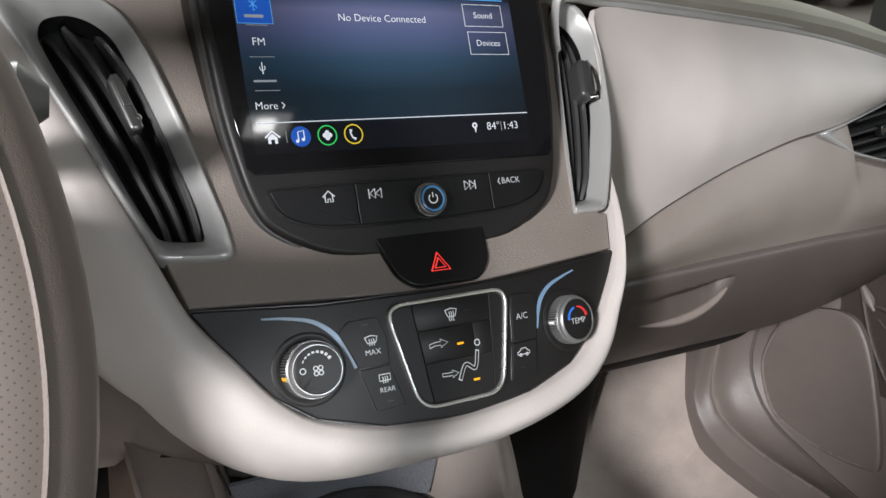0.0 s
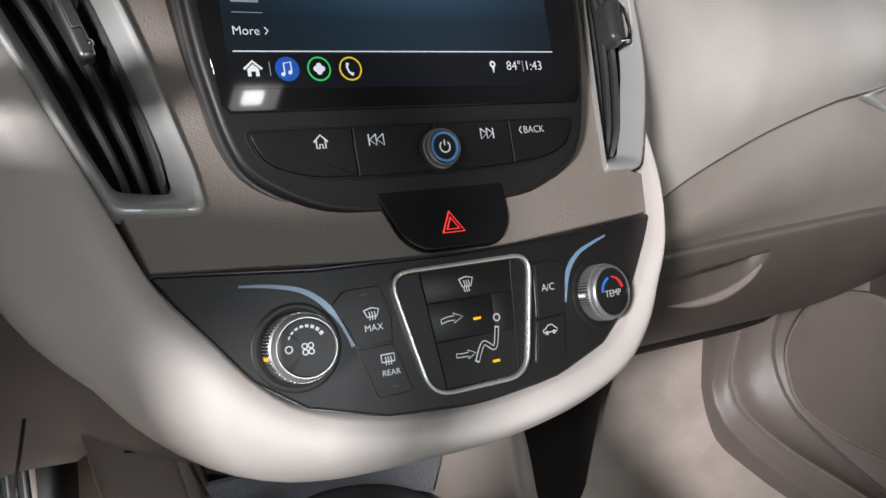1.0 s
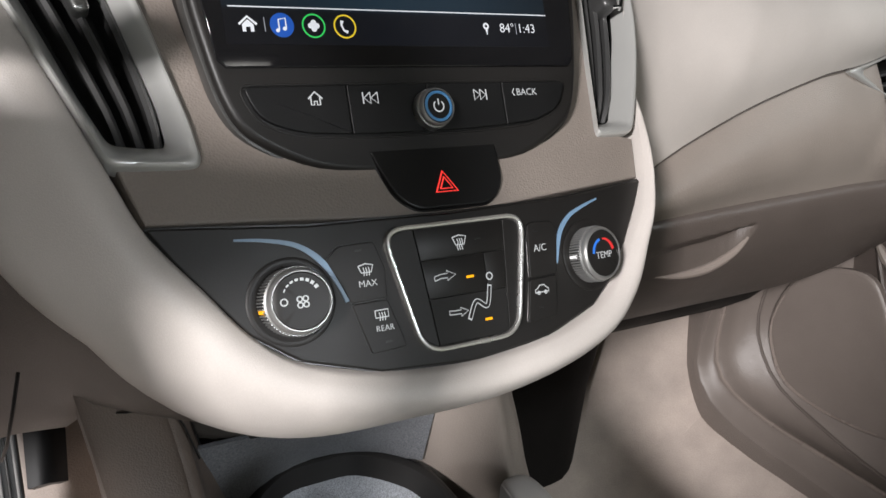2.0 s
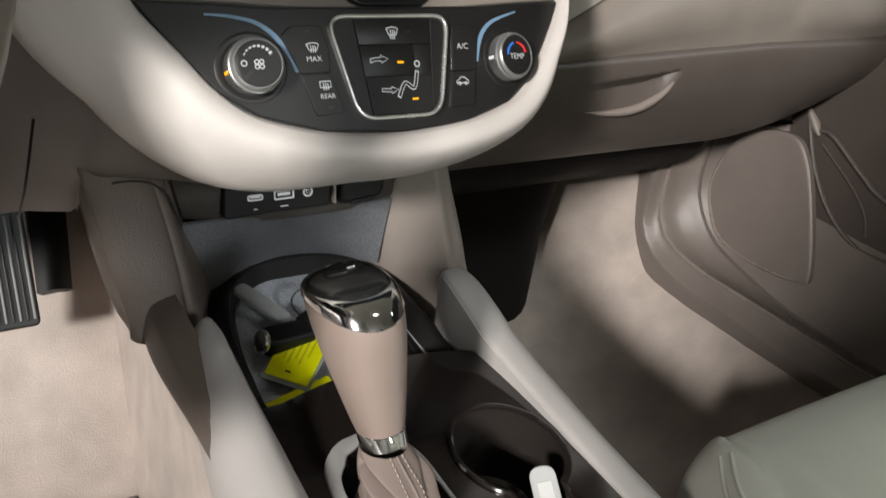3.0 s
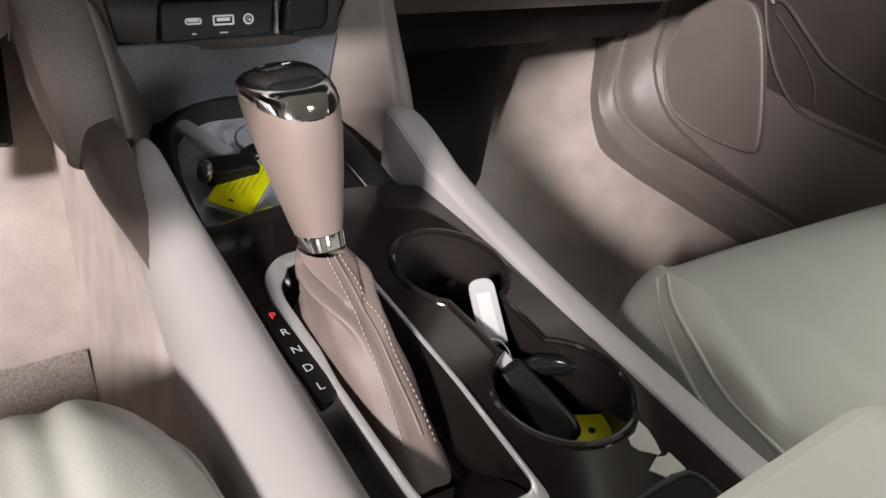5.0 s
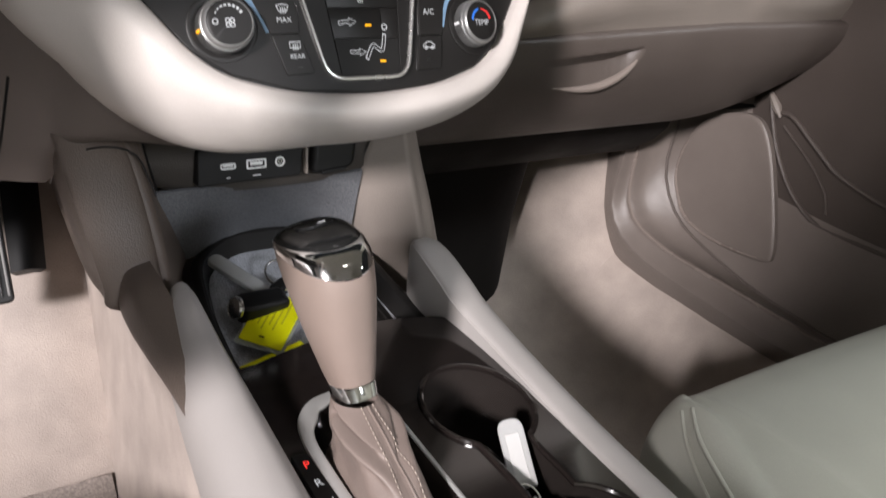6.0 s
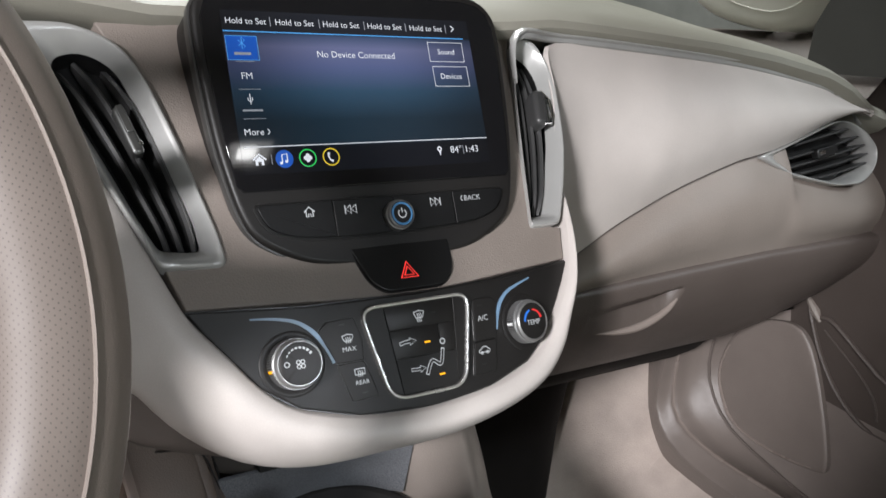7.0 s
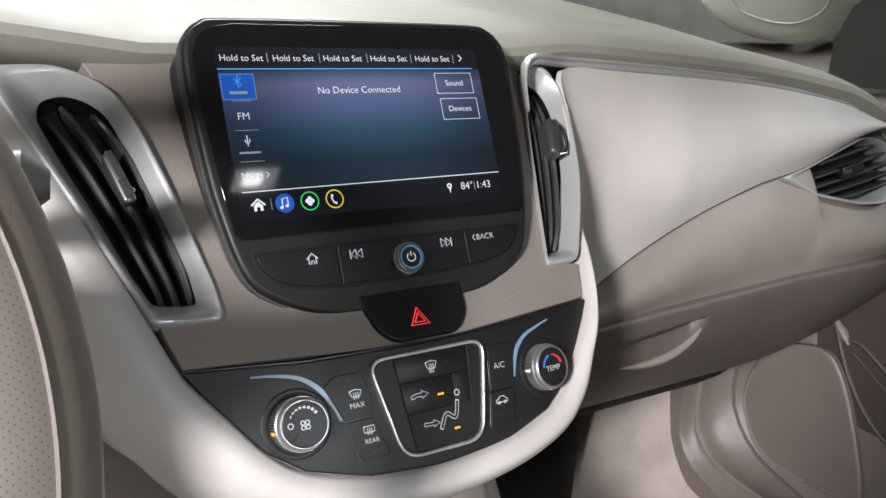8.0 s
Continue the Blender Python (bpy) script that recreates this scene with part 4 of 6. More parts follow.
vl = vent("air_vent", [(-0.1414, 0.0242), (-0.1300, 0.0230), (-0.1180, 0.0220), (-0.1045, 0.0213), (-0.1060, 0.0396), (-0.1108, 0.0629), (-0.1163, 0.0931), (-0.1217, 0.1153), (-0.1274, 0.1367), (-0.1345, 0.1545), (-0.1413, 0.1655), (-0.1545, 0.1748), (-0.1690, 0.1800), (-0.2040, 0.1795), (-0.1945, 0.1555), (-0.1818, 0.1255), (-0.1667, 0.0896), (-0.1521, 0.0522)],
          [(-0.1377, 0.0385), (-0.1302, 0.0370), (-0.1229, 0.0359), (-0.1152, 0.0355), (-0.1161, 0.0470), (-0.1209, 0.0662), (-0.1273, 0.0920), (-0.1327, 0.1138), (-0.1367, 0.1330), (-0.1402, 0.1460), (-0.1442, 0.1550), (-0.1530, 0.1632), (-0.1632, 0.1668), (-0.1757, 0.1635), (-0.1786, 0.1528), (-0.1692, 0.1240), (-0.1572, 0.0920), (-0.1457, 0.0580)],
          [((-0.1322, 0.0370), (-0.1735, 0.1580), -0.0020), ((-0.1247, 0.0365), (-0.1640, 0.1650), -0.0024), ((-0.1175, 0.0360), (-0.1480, 0.1600), -0.0035)],
          "tall black slatted air vent with a silver surround", TP, {0: 0.005, 3: 0.006, 13: 0.010}, thick=0.0017, drop=0.0125, collar=0.0095)
tab = part("thumb_tab", join(box(on(TP, -0.1435, 0.1100, -0.006, 14), 0.0072, 0.032, 0.0070, 0.0022)), TAB, vl, "dark satin metal finger tab")
part("tab_bead", lathe([(0.0022, -0.001), (0.0022, 0.0012), (0.0012, 0.0020), (0.0003, 0.0022)], on(TP, -0.1390, 0.1015, -0.0012), 16), CHROME, tab, "small chrome bead")
part("tab_face", box(on(TP, -0.1450, 0.1165, 0.0008, 14), 0.0042, 0.0180, 0.0014, 0.0005), TAB, tab, "silver finger pad")
vr = vent("air_vent", [(0.109, 0.0245), (0.1180, 0.0244), (0.126, 0.0247), (0.1345, 0.0253), (0.1405, 0.0355), (0.1508, 0.0564), (0.1632, 0.0869), (0.1728, 0.1300), (0.1738, 0.160), (0.1675, 0.1775), (0.1540, 0.1815), (0.1423, 0.1709), (0.1335, 0.132), (0.1246, 0.095), (0.1160, 0.058)],
          [(0.1112, 0.0375), (0.1150, 0.0362), (0.1195, 0.0360), (0.1305, 0.0363), (0.1352, 0.0460), (0.1468, 0.0715), (0.1567, 0.0935), (0.1652, 0.1280), (0.1665, 0.150), (0.1620, 0.164), (0.1520, 0.1715), (0.1440, 0.1660), (0.1352, 0.131), (0.1264, 0.095), (0.1179, 0.060)],
          [((0.1140, 0.0370), (0.1458, 0.1670), -0.001), ((0.1185, 0.0370), (0.1508, 0.1700), -0.003), ((0.1232, 0.0370), (0.1560, 0.1690), -0.005), ((0.1278, 0.0370), (0.1612, 0.1630), -0.006)],
          "tall black slatted air vent with a silver surround", TP, {0: 0.003, 3: 0.005}, thick=0.0016, drop=0.009, collar=0.0095)
tab = part("thumb_tab", box(on(TP, 0.1520, 0.1185, -0.010, -12), 0.0110, 0.0300, 0.0150, 0.0035), VANE, vr)
part("tab_edge", tube([TP @ Vector(p) for p in ((0.1575, 0.1320, 0.0035), (0.1600, 0.1250, 0.0050), (0.1590, 0.1120, 0.0050), (0.1560, 0.1050, 0.0045), (0.1500, 0.1045, 0.0040))], 0.0010, 8), CHROME, tab, "chrome tab edge")

# outer vent at the passenger end
PV = slope(0.55, 0.112, 0.668, 0.25)
vo = [(-0.108, 0.001), (-0.062, -0.020), (0.018, -0.036), (0.060, -0.035), (0.084, -0.020), (0.0915, 0.001), (0.071, 0.0215), (0.030, 0.0360), (-0.062, 0.0100)]
vh = [(-0.068, 0.0), (-0.058, -0.0135), (0.006, -0.0285), (0.050, -0.029), (0.078, -0.017), (0.086, 0.0), (0.066, 0.018), (0.030, 0.0330), (-0.060, 0.0090)]
vp = vent("air_vent", vo, vh, [((-0.060, -0.0040), (0.070, 0.0165), -0.001), ((-0.055, -0.0125), (0.080, 0.0070), -0.001), ((-0.035, -0.0190), (0.084, -0.0030), -0.001), ((-0.005, -0.0245), (0.080, -0.0130), -0.001), ((-0.040, 0.0105), (0.052, 0.0250), 0.0)], "wide black slatted air vent with a silver surround", PV, {0: 0.006, 1: 0.014, 3: 0.018, 4: 0.016, 5: 0.016, 7: 0.022})
tab = part("thumb_tab", box(on(PV, 0.006, 0.002, -0.008, 8), 0.034, 0.0110, 0.0080, 0.0015), SLAT, vp)
part("tab_face", box(on(PV, -0.004, 0.001, -0.0004, 8), 0.0100, 0.0040, 0.0012, 0.0004), CHROME, tab, "silver finger pad")

# ---- centre console ----
console = thing("centre_console", (0, -0.1, 0.08), "taupe centre console with pale side rails and a glossy brown-black top", "console")
CREST = [(0.064, 0.408), (0.060, 0.4165), (0.045, 0.4165), (0.02, 0.410), (0.0, 0.404), (-0.055, 0.394), (-0.133, 0.380), (-0.23, 0.369), (-0.32, 0.364), (-0.45, 0.364)]
SLOPED = [(0.067, 0.094, 0.404, 0.106, 0.401), (0.061, 0.085, 0.417, 0.111, 0.411), (0.045, 0.083, 0.416, 0.115, 0.408), (0.02, 0.087, 0.402, 0.119, 0.395), (0.0, 0.090, 0.391, 0.121, 0.385), (-0.055, 0.0935, 0.378, 0.1215, 0.372), (-0.133, 0.0945, 0.366, 0.1215, 0.360), (-0.23, 0.094, 0.357, 0.1215, 0.351), (-0.32, 0.093, 0.351, 0.1215, 0.345), (-0.45, 0.093, 0.351, 0.1215, 0.345)]
RAIL_IN = (0.086, 0.086, 0.085, 0.084, 0.083, 0.081, 0.079, 0.0785, 0.078, 0.078)
for s in (-1, 1):
    rows = []
    if s > 0:
        for y, x0, z0, x1, z1 in SLOPED:
            top = [(x0 + (x1 - x0) * t, y, z0 + (z1 - z0) * t + h) for t, h in ((0.12, 0.001), (0.35, 0.0032), (0.6, 0.0042), (0.85, 0.0026), (1.0, -0.002))]
            rows.append([(x0, y, z0 - 0.05), (x0, y, z0 - 0.007), (x0 + 0.0012, y, z0 - 0.002), *top, (x1 + 0.003, y, z1 - 0.012), (x1 + 0.001, y, z1 - 0.035), (x1 - 0.004, y, z1 - 0.055)])
        rows = [[Vector(p) for p in c] for c in zip(*[curve(list(c), 4) for c in zip(*[curve(r, 3) for r in rows])])]
    else:
        for i, (y, z) in enumerate(CREST):
            k = (0.30, 0.72, 1, 1, 1, 1, 1, 1, 1, 1)[i]
            w = (0.55, 0.56, 0.60, 0.68, 0.75, 0.9, 1.03, 1.1, 1.15, 1.2)[i]
            x0 = RAIL_IN[i]
            rows.append([(s * (x0 + 0.010 * w + (x - 0.010) * k * w), y, z + h * (1 if k == 1 else k)) for x, h in ((0.0, -0.050), (0.0, -0.016), (0.001, -0.008), (0.005, -0.0025), (0.012, 0.0), (0.021, -0.001), (0.030, -0.0055), (0.0375, -0.014), (0.0415, -0.026), (0.043, -0.045), (0.041, -0.060))])
    part("side_rail", grid([[Vector(p) for p in r] for r in rows]), RAIL, console, "pale beige padded side rail")
    # side wall below the rail, and the column that rises to the dashboard
    rows = []
    for y, x0 in ((0.45, 0.125 if s > 0 else 0.104), (0.30, 0.125 if s > 0 else 0.104), (0.16, 0.122 if s > 0 else 0.105), (0.05, 0.112 if s > 0 else 0.108), (-0.06, 0.112), (-0.2, 0.116), (-0.45, 0.120)):
        rows.append([(s * (x0 + a), y, z) for a, z in ((-0.012, 0.39 if s < 0 and y > 0.1 else 0.345), (0.0, 0.335), (0.003, 0.27), (0.010, 0.18), (0.022, 0.10), (0.03, 0.07))])
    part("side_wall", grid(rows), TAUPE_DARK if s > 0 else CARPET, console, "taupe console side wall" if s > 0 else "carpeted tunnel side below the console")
    rows = []
    flare = {0.40: -0.002, 0.43: 0.011, 0.46: 0.023, 0.49: 0.024, 0.515: 0.020} if s < 0 else {}
    for z, xi, yi, xr, yr, xo, yo in ((0.09, 0.074, 0.16, 0.10, 0.10, 0.135, 0.105), (0.20, 0.072, 0.155, 0.097, 0.09, 0.124, 0.097), (0.30, 0.070, 0.15, 0.094, 0.085, 0.116, 0.092), (0.36, 0.070, 0.150, 0.094, 0.085, 0.113, 0.092), *(((0.376, 0.069, 0.147, 0.094, 0.086, 0.113, 0.093), (0.386, 0.0685, 0.145, 0.0945, 0.087, 0.130, 0.094)) if s < 0 else ()), (0.40, 0.068, 0.142, 0.095, 0.088, 0.116, 0.095), (0.43, 0.067, 0.130, 0.098, 0.092, 0.121, 0.100), (0.46, 0.068, 0.121, 0.102, 0.098, 0.127, 0.108), (0.49, 0.075, 0.112, 0.108, 0.102, 0.134, 0.114), (0.515, 0.085, 0.100, 0.114, 0.100, 0.140, 0.118)):
        xi += flare.get(z, 0.0)
        if s < 0:
            xo = 0.099 if z < 0.38 else 0.130 + 0.18 * (z - 0.386)
        if s > 0 and z > 0.35:
            xr, xo = 0.118 - 0.17 * (z - 0.36), 0.138 - 0.185 * (z - 0.36)
        rows.append([(s * xi, yi + 0.02, z), (s * xi, yi, z), (s * (xi * 0.55 + xr * 0.45), yi * 0.5 + yr * 0.5, z), (s * (xr - 0.004), yr + 0.0015, z), (s * (xr + 0.002), yr - 0.0012, z), (s * (xr + 0.008), yr + 0.002, z), (s * xo, yo, z), (s * (xo + (0.006 if s > 0 else 0.001)), yo + 0.018, z), (s * (xo + 0.004), yo + 0.09, z), (s * (xo - (0.006 if s < 0 else -0.012)), 0.45, z)])
    # driver's column takes the shade-darkened tone, the passenger's plain taupe
    part("column", grid([curve(list(c), 4) for c in zip(*[curve(r, 5) for r in rows])]), TAUPE if s > 0 else COLUMN_SHADED, console, "taupe side column below the dashboard")
    part("column_gap", tube([(r[1][0] - s * 0.0006, r[1][1] - 0.0008, r[1][2]) for r in rows[4 if s > 0 else 6:]], 0.0007, 6), SLAT, console)

rows = []
for y, x1, z0, z1 in ((0.145, 0.1140, 0.388, 0.405), (0.115, 0.1230, 0.386, 0.410), (0.09, 0.1268, 0.383, 0.414), (0.065, 0.1262, 0.379, 0.412), (0.04, 0.1232, 0.374, 0.404), (0.0, 0.1180, 0.368, 0.392), (-0.06, 0.1135, 0.360, 0.376), (-0.16, 0.1110, 0.350, 0.360)):
    rows.append(curve([(-x1 + 0.024, y, z0 + 0.001), (-x1 + 0.006, y, z0), (-x1, y, z0 + 0.004), (-x1 + 0.0005, y, (z0 + z1) / 2), (-x1 + 0.006, y, z1), (-x1 + 0.022, y, z1 + 0.006)], 4))
# same shade-darkened tone as the driver's column
part("side_panel", grid([list(c) for c in zip(*[curve(list(c), 4) for c in zip(*rows)])]), COLUMN_SHADED, console, "panel along the foot of the rail, toned dark for shade")
part("column_seam", tube(resample([(-0.146, 0.22, 0.438), (-0.1455, 0.165, 0.474), (-0.1345, 0.108, 0.4975), (-0.120, 0.0985, 0.5005), (-0.107, 0.0965, 0.494), (-0.1005, 0.0985, 0.478), (-0.0955, 0.1005, 0.463)], 30), 0.0007, 6), SLAT, console, "dark seam round the column's head")

# glossy top with the cup well and the shifter opening
well = [(0.0540 + 0.0360 * math.cos(a), -0.0860 + 0.0410 * math.sin(a)) for a in [radians(-68 + 302 * i / 30) for i in range(31)]]
well += [(0.0335, -0.130), (0.0345, -0.150)]
well += [(0.0500 + 0.0400 * math.cos(a), -0.2060 + 0.0400 * math.sin(a)) for a in [radians(113 + 312 * i / 30) for i in range(31)]]
well += [(0.0672, -0.155), (0.0665, -0.138)]
gate = rounded([(-0.0640, -0.080), (-0.0600, -0.056), (-0.0450, -0.0410), (-0.0120, -0.036), (0.0005, -0.070), (0.0012, -0.178), (-0.0025, -0.268), (-0.0540, -0.268), (-0.0618, -0.235), (-0.0622, -0.160), (-0.0640, -0.120)][::-1], [0.01, 0.01, 0.01, 0.01, 0.012, 0.01, 0.012, 0.008, 0.008, 0.012, 0.01])
PLAT = Matrix.Translation((0, -0.17, 0.36)) @ pose(0, 0, 0, math.degrees(math.atan(0.08)), 0, 0) @ Matrix.Translation((0, 0.17, 0))
sheet = soft_outline([(-0.080, -0.39), (0.0, -0.39), (0.0945, -0.39), (0.0955, -0.20), (0.0965, -0.05), (0.097, -0.010), (0.092, 0.006), (0.080, 0.015), (0.037, 0.024), (-0.017, 0.018), (-0.062, 0.007), (-0.084, -0.002), (-0.083, -0.10)], 3)
part("top_plate", holed(sheet, [well[::-1], inset_outline(gate, 0.002)[::-1]], PLAT, 0.018), GLOSS, console, "glossy brown-black top plate")
part("well_rim", tube([PLAT @ Vector((x, y, 0.0006)) for x, y in well], 0.0021, 8, True), GLOSS, console)
rings = []
for d, z in ((0.0004, 0.0), (0.001, -0.006), (0.003, -0.040), (0.007, -0.056), (0.012, -0.060)):
    rings.append([PLAT @ Vector((x, y, z)) for x, y in inset_outline(well, d)])
part("cup_well", grid(rings, True), CUP, console, "glossy brown-black double cup well")
part("well_floor", plate(inset_outline(well, 0.006), PLAT, -0.066, -0.0585, 0.001, 1), RUBBER, console)

# grey storage tray in front of the lever
TR = Matrix.Identity(4)
up = Vector((0, 1, 0.28)).normalized()
TR.col[1][:3], TR.col[2][:3], TR.col[3][:3] = up, Vector((1, 0, 0)).cross(up), (0, 0.040, 0.3655)
t_out = soft_outline([(-0.078, -0.040), (-0.04, -0.032), (0.0, -0.028), (0.05, -0.028), (0.090, -0.034), (0.082, 0.040), (0.074, 0.085), (0.062, 0.105), (0.03, 0.128), (0.0, 0.131), (-0.03, 0.128), (-0.064, 0.100), (-0.072, 0.060), (-0.075, 0.020)], 4)
t_in = soft_outline([(-0.061, -0.020), (-0.03, -0.016), (0.0, -0.012), (0.045, -0.012), (0.076, -0.018), (0.072, 0.040), (0.066, 0.078), (0.054, 0.098), (0.028, 0.117), (0.0, 0.120), (-0.028, 0.117), (-0.054, 0.096), (-0.063, 0.060), (-0.065, 0.025)], 4)
rings = []
for a, w in ((0.0, -0.012), (0.0, -0.001), (0.08, 0.0006), (0.35, 0.0022), (0.6, 0.0026), (0.85, 0.0014), (1.0, -0.004)):
    rings.append([(p[0] + (q[0] - p[0]) * a, p[1] + (q[1] - p[1]) * a, w) for p, q in zip(t_out, t_in)])
rings.append([(x, y, -0.014) for x, y in inset_outline(t_in, 0.004)])
bm = grid(rings, True)
bm.transform(TR)
part("tray_rim", bm, CHARCOAL, console, "dark grey storage tray rim")
for d in (0.008, 0.0145, 0.021):
    part("tray_rib", tube([TR @ Vector((x - d, y, -0.0128)) for x, y in ((0.074, -0.012), (0.072, 0.015), (0.070, 0.040), (0.065, 0.070))], 0.0014, 8), CHARCOAL, console)
part("tray_step", plate(rounded([(0.0475, -0.012), (0.0715, -0.012), (0.0655, 0.066), (0.0445, 0.074)], 0.004), TR, -0.018, -0.0130, 0.0006), CHARCOAL, console, "ribbed dark grey strip in the tray")
part("tray_mat", plate(inset_outline(t_in, 0.003), TR, -0.019, -0.0135, 0.001, 1), TRAY, console, "grey rubber tray mat")
rows = []
for t in (0, 0.15, 0.5, 0.85, 1.0):
    rows.append([(x * (1.02 - 0.02 * t), 0.168 - 0.048 * min(1, (x / 0.07) ** 2) * (1 - t) * 0.7 + (0.118 - 0.168) * t, 0.396 + 0.064 * t) for x in [-0.106 + 0.175 * i / 12 for i in range(13)]])
part("back_panel", thick(grid(rows), 0.003), SPECKLE, console, "dark speckled panel behind the tray")

# armrest at the rear of the console
rest = thing("armrest", (0.0, -0.42, 0.36), "pale grey-green padded armrest on the console", "armrest")
rows = []
for z, k in ((0.37, 0.98), (0.40, 1.0), (0.425, 1.0), (0.442, 0.95), (0.450, 0.86), (0.453, 0.6), (0.453, 0.05)):
    o = rounded([(-0.088, -0.62), (0.090, -0.62), (0.090, -0.332), (-0.088, -0.345)], 0.03, 6)
    rows.append([(x * k, -0.48 + (y + 0.48) * (1 - (1 - k) * 0.6), z) for x, y in o])
part("pad", grid(rows, True, True), SEAT, rest)
bin_o = rounded([(-0.030, -0.60), (0.0745, -0.60), (0.0752, -0.30), (0.0745, -0.2785), (0.050, -0.2785), (0.0, -0.286), (-0.030, -0.296)], [0.01, 0.01, 0.02, 0.012, 0.02, 0.02, 0.01])
bin_ = part("bin", plate(bin_o, PLAT, -0.004, 0.0012, 0.0006), BLACK, rest, "black storage bin below the pad")
part("bin_rim", tube([PLAT @ Vector((x, y, 0.0012)) for x, y in bin_o], 0.0014, 8, True), EDGE_GREY, bin_, "raised bin rim")
# two thin pale patches with irregular outlines, behind the rear cup
for torn in ([(0.0730, -0.2419), (0.0735, -0.2478), (0.0712, -0.2560), (0.0680, -0.2636), (0.0655, -0.2640), (0.0622, -0.2606), (0.0584, -0.2577), (0.0570, -0.2530), (0.0592, -0.2486), (0.0655, -0.2470)],
             [(0.0721, -0.2650), (0.0724, -0.2709), (0.0722, -0.2770), (0.0671, -0.2768), (0.0630, -0.2760), (0.0586, -0.2766), (0.0537, -0.2693), (0.0580, -0.2672), (0.0638, -0.2645), (0.0685, -0.2660)]):
    patch = thing("pale_patch", PLAT @ Matrix.Translation((torn[0][0], torn[0][1], 0)), "pale irregular patch on the glossy console top", "sticker", "torn sticker remnants")
    part("paper", plate(torn, PLAT, 0.0, 0.0005, 0.0001, 1), PATCH_PALE, patch)

# ---- usb panel ----
UB = slope(-0.003, 0.1065, 0.4770, 0.10)
usb = thing("usb_panel", UB, "black panel with usb and audio sockets", "socket panel")
part("panel", plate(rounded([(-0.063, -0.0135), (0.015, -0.0120), (0.018, 0.0135), (-0.0615, 0.0135)], 0.003), UB, -0.02, 0.0, 0.0012), BLACK, usb)
for name, x, w, h, r in (("usb_socket", -0.0405, 0.0115, 0.0045, 0.0022), ("usb_socket", -0.0195, 0.0150, 0.0070, 0.0012)):
    o = rounded([(x - w / 2, -h / 2), (x + w / 2, -h / 2), (x + w / 2, h / 2), (x - w / 2, h / 2)], r, 4)
    ob = part(name, frame_ring(o, inset_outline(o, 0.0012), UB, -0.001, 0.0008, 0.0002), PAINTED, usb, "white-edged usb socket")
    part("tongue", box(on(UB, x, 0.0004, -0.0002), w * 0.62, h * 0.34, 0.0006, 0.0001), PAINTED, ob)
ob = part("audio_socket", frame_ring(ring_outline(-0.0015, 0.0, 0.0038), ring_outline(-0.0015, 0.0, 0.0026), UB, -0.001, 0.0008, 0.0002), PAINTED, usb, "white-edged round audio socket")
part("socket_pin", frame_ring(ring_outline(-0.0015, 0.0, 0.0017), ring_outline(-0.0015, 0.0, 0.0009), UB, -0.001, 0.0004, 0.0001), STEEL, ob)
part("socket_mark", box(on(UB, -0.0405, -0.0085), 0.0030, 0.0008, 0.0003, 0.0001), PAINTED, usb)
part("socket_mark", box(on(UB, -0.0195, -0.0085), 0.0060, 0.0008, 0.0003, 0.0001), PAINTED, usb)
part("divider", box(on(UB, 0.0195, 0.0005, -0.004), 0.0022, 0.024, 0.0052, 0.0008), TAUPE, usb, "slim taupe divider")
power_cap = thing("socket_cover", on(UB, 0.04, 0), "black hinged power socket cover", "socket cover")
part("cover", plate(rounded([(0.0225, -0.0130), (0.058, -0.0100), (0.061, 0.0150), (0.0240, 0.0158)], 0.008, 8), UB, -0.02, 0.0045, 0.0040, 5), BLACK, power_cap)
part("finger_lip", plate(rounded([(0.030, -0.0122), (0.050, -0.0104), (0.050, -0.0078), (0.030, -0.0092)], 0.001), UB, 0.0, 0.0056, 0.0006), BLACK, power_cap)

# ---- gear indicator and shifter ----
ind = thing("gear_indicator", (-0.067, -0.12, 0.36), "black gear position strip with lit letters", "gear indicator")
strip_o = rounded([(-0.0745, -0.0835), (-0.0645, -0.0855), (-0.0636, -0.110), (-0.0620, -0.150), (-0.0640, -0.164), (-0.0735, -0.168), (-0.0747, -0.120)][::-1], 0.003)
part("strip", plate(strip_o, PLAT, -0.001, 0.0028, 0.0006), BLACK, ind)
for t, y, x in (("P", -0.0947, -0.0690), ("R", -0.1100, -0.0685), ("N", -0.1254, -0.0684), ("D", -0.1405, -0.0684), ("L", -0.1552, -0.0684)):
    part("letter", words(t, 0.0078, on(PLAT, x, y, 0.0029), 0.00005), RED_LIT if t == "P" else PRINT, ind, "lit red letter" if t == "P" else "lit white letter")

surround = thing("shifter_surround", (-0.028, -0.15, 0.36), "silver gear lever surround", "trim plate")


def ease(t):
    t = min(1, max(0, t))
    return t * t * (3 - 2 * t)


# the frame is broad round its front corner, narrow along the sides
gate_in = []
for x, y in inset_outline(gate, 0.0030):
    side_, front_ = ease((-0.040 - x) / 0.014), ease((y + 0.085) / 0.035) * ease((-0.020 - x) / 0.02)
    gate_in.append((x + side_ * (0.0012 + 0.0036 * ease((y + 0.160) / 0.035)), y - 0.009 * front_ + (0.010 if y < -0.245 else 0)))
part("silver_frame", frame_ring(gate, gate_in, PLAT, -0.003, 0.0024, 0.0012), SATIN, surround, "satin silver frame")
rings = [[PLAT @ Vector((x, y, w)) for x, y in inset_outline(gate_in, d)] for d, w in ((0.0, 0.001), (0.0014, -0.010), (0.004, -0.020), (0.008, -0.026))]
part("recess", grid(rings, True), GLOSS, surround, "glossy dark recess")
